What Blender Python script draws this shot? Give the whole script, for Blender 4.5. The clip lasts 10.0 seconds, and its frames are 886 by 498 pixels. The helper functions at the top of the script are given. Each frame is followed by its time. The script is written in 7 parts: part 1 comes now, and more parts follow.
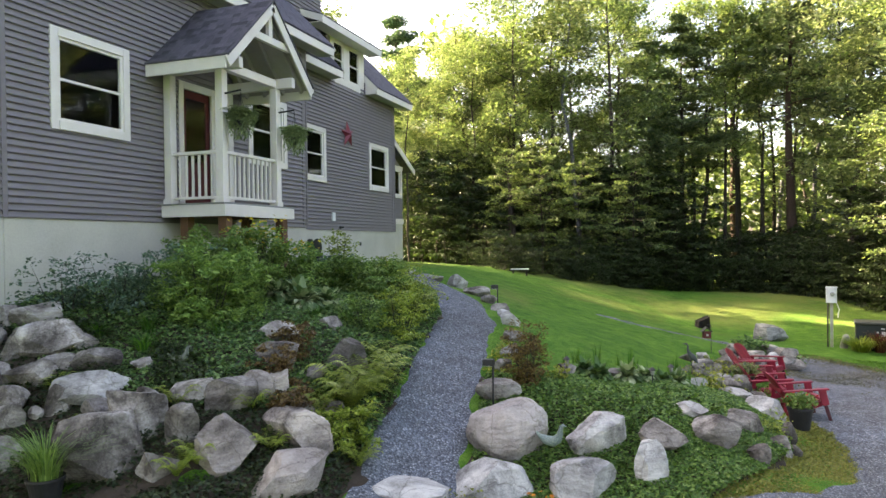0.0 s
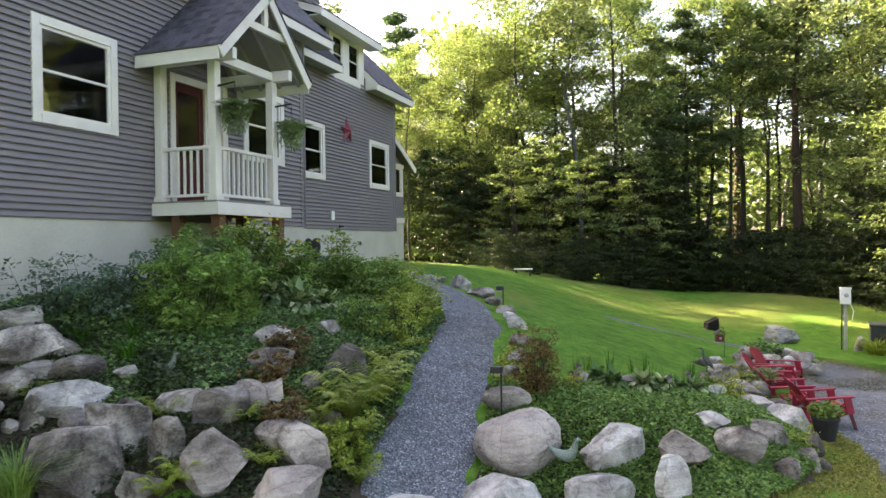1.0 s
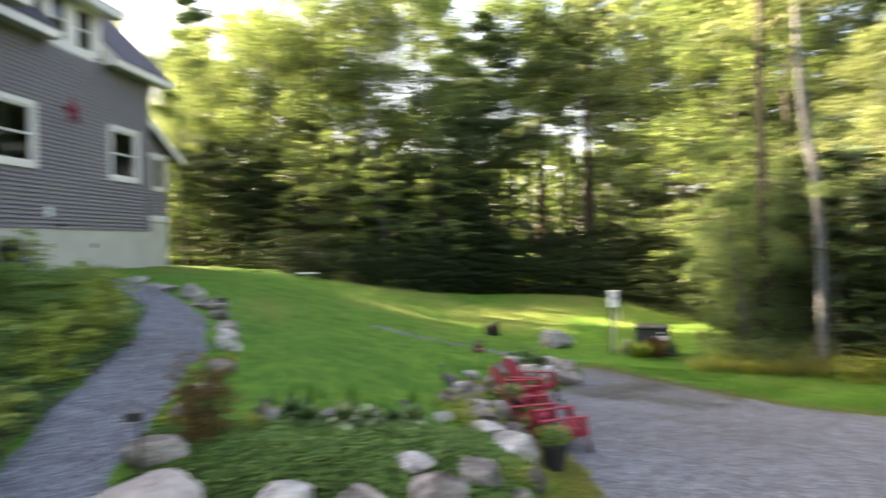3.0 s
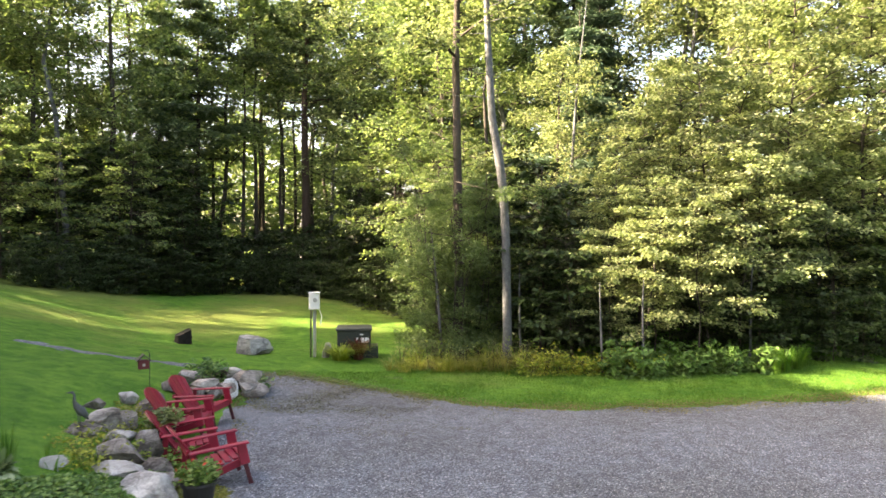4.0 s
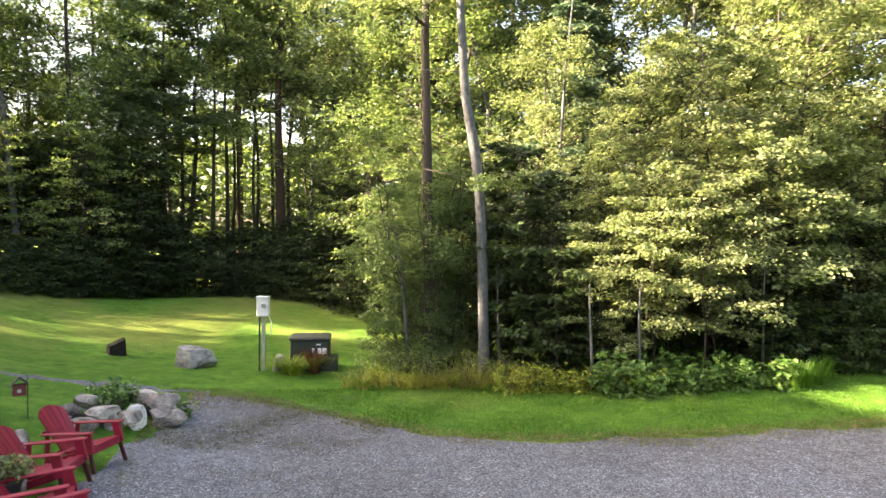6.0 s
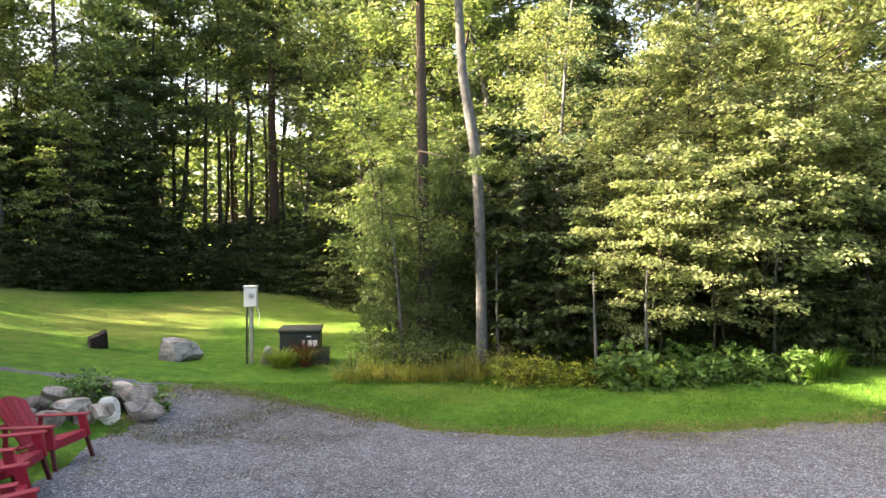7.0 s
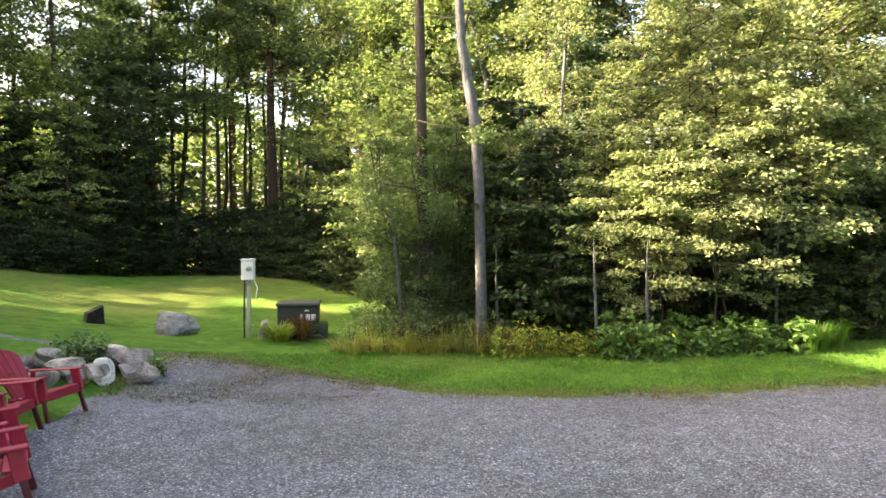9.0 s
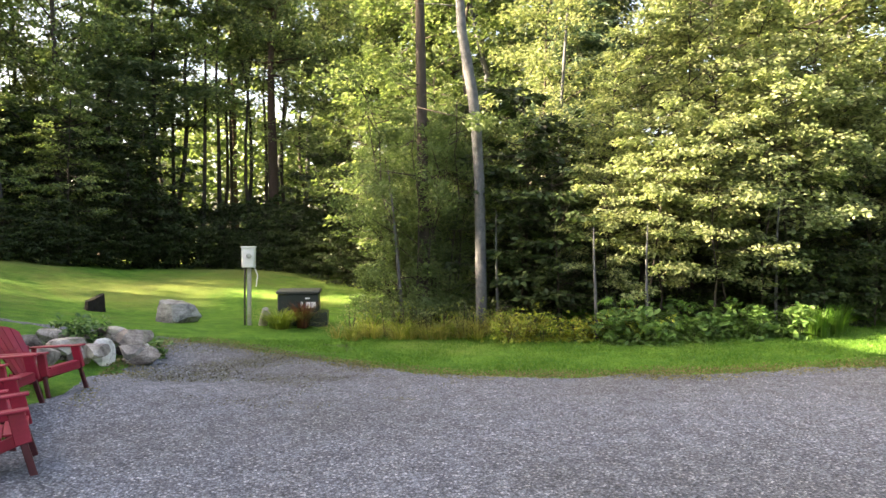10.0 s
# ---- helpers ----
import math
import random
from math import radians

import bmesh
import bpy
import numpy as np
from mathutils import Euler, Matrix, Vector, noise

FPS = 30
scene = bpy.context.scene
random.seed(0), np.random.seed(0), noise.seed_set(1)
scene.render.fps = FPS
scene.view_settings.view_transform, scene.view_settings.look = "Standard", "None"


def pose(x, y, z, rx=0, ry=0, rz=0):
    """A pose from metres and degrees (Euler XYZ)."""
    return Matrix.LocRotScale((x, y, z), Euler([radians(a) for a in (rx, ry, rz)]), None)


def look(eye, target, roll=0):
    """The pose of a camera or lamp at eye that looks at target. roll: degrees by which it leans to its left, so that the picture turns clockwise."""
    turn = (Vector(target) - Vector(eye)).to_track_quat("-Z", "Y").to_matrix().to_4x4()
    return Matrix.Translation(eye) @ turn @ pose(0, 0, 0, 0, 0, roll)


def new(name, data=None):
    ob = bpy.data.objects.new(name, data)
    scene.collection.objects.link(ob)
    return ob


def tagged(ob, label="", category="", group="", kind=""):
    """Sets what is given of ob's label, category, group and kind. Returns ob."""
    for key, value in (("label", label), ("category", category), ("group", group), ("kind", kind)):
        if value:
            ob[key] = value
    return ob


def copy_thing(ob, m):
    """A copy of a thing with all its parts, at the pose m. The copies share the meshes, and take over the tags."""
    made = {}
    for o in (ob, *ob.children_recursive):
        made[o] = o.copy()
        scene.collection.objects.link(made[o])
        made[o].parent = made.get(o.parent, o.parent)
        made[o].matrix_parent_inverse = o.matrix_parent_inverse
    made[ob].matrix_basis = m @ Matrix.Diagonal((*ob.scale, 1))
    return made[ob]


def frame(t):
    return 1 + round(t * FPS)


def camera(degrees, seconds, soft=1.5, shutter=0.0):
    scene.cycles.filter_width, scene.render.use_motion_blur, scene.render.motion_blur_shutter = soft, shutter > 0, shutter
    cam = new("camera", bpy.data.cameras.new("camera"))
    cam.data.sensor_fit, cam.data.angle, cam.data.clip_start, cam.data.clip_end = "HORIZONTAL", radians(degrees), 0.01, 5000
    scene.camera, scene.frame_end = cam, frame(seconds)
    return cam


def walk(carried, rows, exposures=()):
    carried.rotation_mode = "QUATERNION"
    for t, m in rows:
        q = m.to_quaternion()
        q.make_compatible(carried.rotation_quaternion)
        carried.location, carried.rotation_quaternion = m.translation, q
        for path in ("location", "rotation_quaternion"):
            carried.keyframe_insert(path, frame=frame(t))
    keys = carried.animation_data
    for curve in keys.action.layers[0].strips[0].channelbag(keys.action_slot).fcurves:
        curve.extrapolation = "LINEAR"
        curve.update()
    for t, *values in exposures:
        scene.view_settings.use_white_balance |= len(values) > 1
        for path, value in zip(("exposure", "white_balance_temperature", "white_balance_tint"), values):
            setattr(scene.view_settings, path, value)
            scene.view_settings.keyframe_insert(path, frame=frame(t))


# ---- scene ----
cam = camera(65.5, 10.0, shutter=0.5)
PATH = [
    (0.0, -0.062, 0.214, 3.060, 19.65, -0.41, -0.75),
    (0.5, -0.182, 0.396, 3.062, 19.63, -0.44, -0.74),
    (1.0, -0.319, 0.743, 3.070, 19.66, -0.47, -0.75),
    (1.5, -0.260, 1.146, 3.065, 19.73, -0.49, -0.75),
    (2.0, 0.041, 1.711, 3.060, 19.73, -0.53, -0.75),
    (2.5, 0.497, 2.422, 3.062, 19.29, -0.52, -0.75),
    (2.6, 0.603, 2.548, 3.067, 18.68, -0.50, -0.74),
    (2.7, 0.709, 2.673, 3.072, 16.92, -0.51, -0.72),
    (2.8, 0.815, 2.798, 3.077, 13.91, -0.52, -0.70),
    (2.9, 0.921, 2.924, 3.082, 10.06, -0.54, -0.66),
    (3.0, 1.027, 3.049, 3.087, 5.80, -0.56, -0.62),
    (3.1, 1.128, 3.139, 3.100, 1.58, -0.60, -0.58),
    (3.2, 1.228, 3.240, 3.110, -2.73, -0.65, -0.54),
    (3.3, 1.330, 3.350, 3.116, -6.90, -0.69, -0.45),
    (3.4, 1.425, 3.455, 3.120, -10.60, -0.73, -0.34),
    (3.5, 1.520, 3.560, 3.123, -13.50, -0.77, -0.22),
    (3.6, 1.612, 3.665, 3.125, -15.30, -0.80, -0.10),
    (3.75, 1.750, 3.825, 3.126, -16.05, -0.84, 0.04),
    (4.3, 2.246, 4.428, 3.124, -16.15, -0.91, 0.24),
    (4.5, 2.396, 4.649, 3.120, -16.19, -0.93, 0.24),
    (5.0, 2.716, 5.163, 3.108, -16.24, -0.96, 0.17),
    (5.2, 2.840, 5.365, 3.100, -16.30, -0.96, 0.14),
    (6.3, 3.418, 6.500, 2.995, -16.55, -0.95, 0.04),
    (6.5, 3.469, 6.673, 2.936, -16.60, -0.95, 0.03),
    (7.0, 3.540, 6.899, 2.775, -16.68, -1.05, 0.02),
    (7.5, 3.578, 6.996, 2.660, -16.69, -1.11, 0.02),
    (8.0, 3.588, 7.027, 2.524, -16.71, -1.17, 0.02),
    (8.5, 3.592, 7.023, 2.381, -16.70, -1.21, 0.02),
    (9.0, 3.592, 7.010, 2.221, -16.69, -1.25, 0.02),
    (9.5, 3.595, 6.992, 2.047, -16.66, -1.27, 0.02),
    (10.0, 3.600, 6.977, 1.950, -16.62, -1.27, 0.02),
]
walk(cam, [(t, pose(x, y, z, 90 + pitch, -roll, yaw)) for t, x, y, z, yaw, pitch, roll in PATH],
     exposures=[(0.0, 3.52, 8000, 16), (10.0, 3.52, 8000, 16)])

# ---- light ----
SUN_TO = Vector((-0.985, 0.172, 0.0)).normalized()
SUN_HIGH = radians(24)
world = bpy.data.worlds.new("sky")
scene.world = world
world.use_nodes = True
wn = world.node_tree.nodes
sky = wn.new("ShaderNodeTexSky")
sky.sky_type = 'NISHITA'
sky.sun_disc = False
sky.sun_elevation = SUN_HIGH
sky.sun_rotation = math.atan2(SUN_TO.x, SUN_TO.y)
sky.air_density, sky.dust_density, sky.ozone_density = 0.8, 4.0, 0.3
wn["Background"].inputs["Strength"].default_value = 0.1
world.node_tree.links.new(sky.outputs[0], wn["Background"].inputs["Color"])
lamp = bpy.data.lights.new("sun", "SUN")
lamp.energy, lamp.angle, lamp.color = 5.0, radians(0.6), (1.0, 0.88, 0.7)
sun = new("sun", lamp)
sun_from = SUN_TO * math.cos(SUN_HIGH) + Vector((0, 0, math.sin(SUN_HIGH)))
sun.matrix_world = look(sun_from * 60, (0, 0, 0))
# ---- materials ----
def material(name, rough=0.7, metal=0.0, spec=0.3):
    m = bpy.data.materials.new(name)
    m.use_nodes = True
    b = m.node_tree.nodes["Principled BSDF"]
    b.inputs["Roughness"].default_value = rough
    b.inputs["Metallic"].default_value = metal
    b.inputs["Specular IOR Level"].default_value = spec
    return m, m.node_tree.nodes, m.node_tree.links, b


def node(nodes, kind, **values):
    n = nodes.new(kind)
    for key, value in values.items():
        n.inputs[key.replace("_", " ")].default_value = value
    return n


def coords(nodes, links, scale=(1, 1, 1), world_space=False):
    c = nodes.new("ShaderNodeTexCoord")
    mp = nodes.new("ShaderNodeMapping")
    mp.inputs["Scale"].default_value = scale
    if world_space:
        g = nodes.new("ShaderNodeNewGeometry")
        links.new(g.outputs["Position"], mp.inputs["Vector"])
    else:
        links.new(c.outputs["Object"], mp.inputs["Vector"])
    return mp.outputs["Vector"]


def ramp(nodes, links, source, stops):
    r = nodes.new("ShaderNodeValToRGB")
    e = r.color_ramp.elements
    while len(e) < len(stops):
        e.new(0.5)
    for el, (at, colour) in zip(e, stops):
        el.position, el.color = at, (*colour, 1)
    links.new(source, r.inputs["Fac"])
    return r.outputs["Color"]


def mix(nodes, links, fac, a, b, blend="MIX"):
    m = nodes.new("ShaderNodeMix")
    m.data_type, m.blend_type = "RGBA", blend
    for socket, value in ((m.inputs["Factor"], fac), (m.inputs["A"], a), (m.inputs["B"], b)):
        if hasattr(value, "is_linked"):
            links.new(value, socket)
        elif isinstance(value, (int, float)):
            socket.default_value = value
        else:
            socket.default_value = (*value, 1)
    return m.outputs["Result"]


def bump(nodes, links, b, height, strength, distance):
    n = nodes.new("ShaderNodeBump")
    n.inputs["Strength"].default_value, n.inputs["Distance"].default_value = strength, distance
    links.new(height, n.inputs["Height"])
    links.new(n.outputs["Normal"], b.inputs["Normal"])


def noisy(name, stops, scale=4.0, fine=60.0, rough=0.7, bump_size=0.004, stretch=(1, 1, 1), metal=0.0, spec=0.3, vary=0.0, world_space=False, fine_mix=0.35):
    """A surface of two scales of noise: broad stains and fine grain, with relief."""
    m, nodes, links, b = material(name, rough, metal, spec)
    v = coords(nodes, links, stretch, world_space)
    broad = node(nodes, "ShaderNodeTexNoise", Scale=scale, Detail=5.0, Roughness=0.6)
    grain = node(nodes, "ShaderNodeTexNoise", Scale=fine, Detail=3.0, Roughness=0.6)
    links.new(v, broad.inputs["Vector"])
    links.new(v, grain.inputs["Vector"])
    fac = mix(nodes, links, fine_mix, broad.outputs["Fac"], grain.outputs["Fac"])
    colour = ramp(nodes, links, fac, stops)
    if vary:
        info = nodes.new("ShaderNodeObjectInfo")
        hsv = nodes.new("ShaderNodeHueSaturation")
        r = nodes.new("ShaderNodeMapRange")
        r.inputs["To Min"].default_value, r.inputs["To Max"].default_value = 1 - vary, 1 + vary
        links.new(info.outputs["Random"], r.inputs["Value"])
        links.new(r.outputs["Result"], hsv.inputs["Value"])
        links.new(colour, hsv.inputs["Color"])
        colour = hsv.outputs["Color"]
    links.new(colour, b.inputs["Base Color"])
    bump(nodes, links, b, grain.outputs["Fac"], 0.5, bump_size)
    return m


def leafy(name, stops, glow=0.35, rough=0.45):
    """Leaves: each island of the mesh a little different, with light coming through."""
    m, nodes, links, b = material(name, rough, 0, 0.3)
    g = nodes.new("ShaderNodeNewGeometry")
    info = nodes.new("ShaderNodeObjectInfo")
    colour = ramp(nodes, links, g.outputs["Random Per Island"], stops)
    hsv = nodes.new("ShaderNodeHueSaturation")
    r = nodes.new("ShaderNodeMapRange")
    r.inputs["To Min"].default_value, r.inputs["To Max"].default_value = 0.8, 1.2
    links.new(info.outputs["Random"], r.inputs["Value"])
    links.new(r.outputs["Result"], hsv.inputs["Value"])
    links.new(colour, hsv.inputs["Color"])
    links.new(hsv.outputs["Color"], b.inputs["Base Color"])
    t = nodes.new("ShaderNodeBsdfTranslucent")
    bright = mix(nodes, links, 1.0, hsv.outputs["Color"], (1.2, 1.3, 0.85), "MULTIPLY")
    links.new(bright, t.inputs["Color"])
    s = nodes.new("ShaderNodeMixShader")
    s.inputs["Fac"].default_value = glow
    links.new(b.outputs[0], s.inputs[1])
    links.new(t.outputs[0], s.inputs[2])
    links.new(s.outputs[0], nodes["Material Output"].inputs["Surface"])
    return m


SIDING = noisy("grey_painted_siding", [(0.3, (0.152, 0.134, 0.145)), (0.7, (0.21, 0.187, 0.2))], 1.2, 90, 0.55, 0.001, (1, 1, 6))
TRIM = noisy("white_trim_paint", [(0.25, (0.59, 0.54, 0.51)), (0.7, (0.71, 0.655, 0.625))], 3, 80, 0.5, 0.001)
CONCRETE = noisy("concrete_wall", [(0.25, (0.36, 0.34, 0.30)), (0.55, (0.47, 0.45, 0.40)), (0.8, (0.54, 0.52, 0.47))], 0.9, 40, 0.85, 0.004)
SHINGLE = noisy("asphalt_shingles", [(0.25, (0.032, 0.029, 0.04)), (0.75, (0.105, 0.096, 0.12))], 5, 150, 0.85, 0.003, vary=0.42)
# Darker and browner than the trim; also on porch roof, rafters and blinds.
SOFFIT = noisy("brownish_grey_soffit_boards", [(0.3, (0.27, 0.25, 0.235)), (0.7, (0.38, 0.355, 0.335))], 2, 50, 0.6, 0.001)
DECK = noisy("grey_decking", [(0.3, (0.17, 0.17, 0.165)), (0.7, (0.27, 0.265, 0.255))], 3, 60, 0.7, 0.002, (1, 8, 1))
BROWN_WOOD = noisy("brown_stained_wood", [(0.3, (0.09, 0.045, 0.028)), (0.7, (0.17, 0.085, 0.05))], 3, 60, 0.7, 0.003)
DOOR_RED = noisy("dark_red_door_paint", [(0.3, (0.06, 0.01, 0.014)), (0.7, (0.095, 0.015, 0.021))], 2, 60, 0.4, 0.001)
STAR_RED = noisy("red_enamelled_tin", [(0.3, (0.15, 0.02, 0.035)), (0.7, (0.25, 0.04, 0.06))], 6, 60, 0.45, 0.001)
# Dark base colour stands in for the dimness of unlit rooms.
DARK_ROOM = noisy("interior_tinted_dim", [(0.3, (0.06, 0.058, 0.058)), (0.7, (0.1, 0.096, 0.092))], 1, 20, 0.9, 0.001)
BLACK_METAL = noisy("black_metal", [(0.3, (0.012, 0.012, 0.013)), (0.7, (0.03, 0.03, 0.032))], 10, 90, 0.45, 0.001, spec=0.4)
BLACK_PLASTIC = noisy("black_plastic_pot", [(0.3, (0.012, 0.012, 0.014)), (0.7, (0.028, 0.028, 0.03))], 6, 60, 0.5, 0.001)
GALV = noisy("galvanised_metal", [(0.3, (0.25, 0.25, 0.245)), (0.7, (0.5, 0.5, 0.49))], 5, 50, 0.45, 0.001, metal=0.6)
WHITE_METAL = noisy("white_painted_metal", [(0.3, (0.62, 0.62, 0.62)), (0.7, (0.78, 0.78, 0.78))], 5, 60, 0.45, 0.001)
RED_PLASTIC = noisy("red_moulded_plastic", [(0.3, (0.19, 0.009, 0.026)), (0.7, (0.29, 0.018, 0.04))], 4, 40, 0.42, 0.0015, spec=0.4, vary=0.12)


def rock_material(name, stops, vary):
    """Broken stone: broad stains, cracks with painted shadow, pale grain, and relief at three scales."""
    m, nodes, links, b = material(name, 0.9, 0, 0.2)
    v = coords(nodes, links)
    info = nodes.new("ShaderNodeObjectInfo")
    shift = nodes.new("ShaderNodeVectorMath")
    shift.operation = "MULTIPLY_ADD"
    links.new(info.outputs["Random"], shift.inputs[0])
    shift.inputs[1].default_value = (37.0, 19.0, 53.0)
    links.new(v, shift.inputs[2])
    p = shift.outputs["Vector"]
    broad = node(nodes, "ShaderNodeTexNoise", Scale=1.8, Detail=6.0, Roughness=0.6, Distortion=0.8)
    grain = node(nodes, "ShaderNodeTexNoise", Scale=34.0, Detail=4.0, Roughness=0.7)
    crack = node(nodes, "ShaderNodeTexVoronoi", Scale=2.3)
    crack.feature = "DISTANCE_TO_EDGE"
    warp = node(nodes, "ShaderNodeTexNoise", Scale=5.0, Detail=3.0)
    links.new(p, warp.inputs["Vector"])
    bent = mix(nodes, links, 0.22, p, warp.outputs["Color"])
    for n in (broad, grain):
        links.new(p, n.inputs["Vector"])
    links.new(bent, crack.inputs["Vector"])
    fac = mix(nodes, links, 0.2, broad.outputs["Fac"], grain.outputs["Fac"])
    colour = ramp(nodes, links, fac, stops)
    # Crack shadow is painted: the colour darkens along the cell edges.
    line = ramp(nodes, links, crack.outputs["Distance"], [(0.0, (0.4, 0.38, 0.36)), (0.02, (1, 1, 1))])
    colour = mix(nodes, links, 0.6, colour, line, "MULTIPLY")
    bed = nodes.new("ShaderNodeMapping")
    bed.inputs["Rotation"].default_value, bed.inputs["Scale"].default_value = (0.5, 0.3, 0.2), (1.2, 1.2, 9.0)
    links.new(p, bed.inputs["Vector"])
    strata = node(nodes, "ShaderNodeTexNoise", Scale=2.2, Detail=5.0, Roughness=0.6)
    links.new(bed.outputs["Vector"], strata.inputs["Vector"])
    shade = ramp(nodes, links, strata.outputs["Fac"], [(0.32, (0.62, 0.6, 0.58)), (0.5, (1, 1, 1)), (0.68, (1.2, 1.18, 1.16))])
    colour = mix(nodes, links, 0.6, colour, shade, "MULTIPLY")
    hsv = nodes.new("ShaderNodeHueSaturation")
    r = nodes.new("ShaderNodeMapRange")
    r.inputs["To Min"].default_value, r.inputs["To Max"].default_value = 1 - vary, 1 + vary
    links.new(info.outputs["Random"], r.inputs["Value"])
    links.new(r.outputs["Result"], hsv.inputs["Value"])
    links.new(colour, hsv.inputs["Color"])
    links.new(hsv.outputs["Color"], b.inputs["Base Color"])
    relief = mix(nodes, links, 0.3, mix(nodes, links, 0.25, broad.outputs["Fac"], strata.outputs["Fac"]), grain.outputs["Fac"])
    bump(nodes, links, b, relief, 1.0, 0.07)
    return m


ROCK = rock_material("fieldstone", [(0.34, (0.028, 0.024, 0.022)), (0.43, (0.1, 0.087, 0.079)), (0.52, (0.235, 0.21, 0.192)), (0.63, (0.47, 0.435, 0.405))], 0.3)
ROCK_PALE = rock_material("pale_granite", [(0.34, (0.09, 0.084, 0.08)), (0.45, (0.3, 0.286, 0.276)), (0.6, (0.58, 0.56, 0.54))], 0.15)
ROCK_GREY = rock_material("grey_granite", [(0.34, (0.05, 0.052, 0.055)), (0.45, (0.17, 0.173, 0.178)), (0.6, (0.42, 0.42, 0.42))], 0.1)
ROCK_WHITE = rock_material("white_quartz", [(0.3, (0.3, 0.3, 0.3)), (0.45, (0.6, 0.6, 0.59)), (0.64, (0.8, 0.8, 0.79))], 0.05)
# The chairs' red with shade mixed into the colour, for the feet.
RED_SHADE = noisy("shaded_red_plastic", [(0.3, (0.045, 0.008, 0.012)), (0.7, (0.075, 0.012, 0.018))], 4, 40, 0.45, 0.0015, spec=0.4)
ROCK_ROUND = rock_material("pink_granite", [(0.3, (0.1, 0.088, 0.083)), (0.45, (0.3, 0.265, 0.248)), (0.66, (0.53, 0.475, 0.445))], 0.05)
ROCK_PINK = rock_material("pinkish_granite", [(0.35, (0.05, 0.041, 0.036)), (0.45, (0.23, 0.197, 0.178)), (0.62, (0.5, 0.44, 0.4))], 0.15)
BARK = noisy("dark_bark", [(0.25, (0.022, 0.018, 0.015)), (0.7, (0.068, 0.058, 0.05))], 6, 50, 0.9, 0.02, (4, 4, 0.7))
BARK_RED = noisy("reddish_pine_bark", [(0.25, (0.03, 0.02, 0.016)), (0.7, (0.085, 0.056, 0.043))], 6, 50, 0.9, 0.03, (4, 4, 0.7))
BARK_PALE = noisy("pale_grey_bark", [(0.25, (0.032, 0.035, 0.039)), (0.48, (0.078, 0.083, 0.09)), (0.75, (0.165, 0.172, 0.18))], 5, 40, 0.85, 0.01, (2, 2, 1.5))
SOIL = noisy("dark_soil", [(0.3, (0.03, 0.022, 0.016)), (0.7, (0.07, 0.052, 0.038))], 6, 60, 0.95, 0.02)
LEAF_GREEN = leafy("maple_leaves", [(0.0, (0.06, 0.095, 0.038)), (0.5, (0.115, 0.165, 0.062)), (1.0, (0.22, 0.265, 0.11))], 0.42)
LEAF_YELLOW = leafy("yellowing_leaves", [(0.0, (0.09, 0.12, 0.06)), (0.5, (0.175, 0.22, 0.1)), (1.0, (0.36, 0.385, 0.21))], 0.45)
# Leaf colour darkened to stand for shade under trees and between boulders.
LEAF_SHADED = leafy("leaves_with_shade_tint", [(0.0, (0.017, 0.034, 0.013)), (0.6, (0.033, 0.057, 0.02)), (1.0, (0.062, 0.09, 0.031))], 0.25)
NEEDLE = leafy("pine_needles", [(0.0, (0.055, 0.09, 0.05)), (0.6, (0.105, 0.152, 0.078)), (1.0, (0.19, 0.235, 0.115))], 0.35)
NEEDLE_BLUE = leafy("spruce_needles", [(0.0, (0.04, 0.075, 0.05)), (0.6, (0.07, 0.115, 0.075)), (1.0, (0.12, 0.17, 0.11))], 0.25)
SHRUB = leafy("shrub_leaves", [(0.0, (0.075, 0.15, 0.04)), (0.6, (0.15, 0.25, 0.062)), (1.0, (0.29, 0.4, 0.12))], 0.35)
LEAF_WILLOW = leafy("grey_green_leaves", [(0.0, (0.065, 0.11, 0.042)), (0.6, (0.115, 0.17, 0.064)), (1.0, (0.19, 0.25, 0.1))], 0.35)


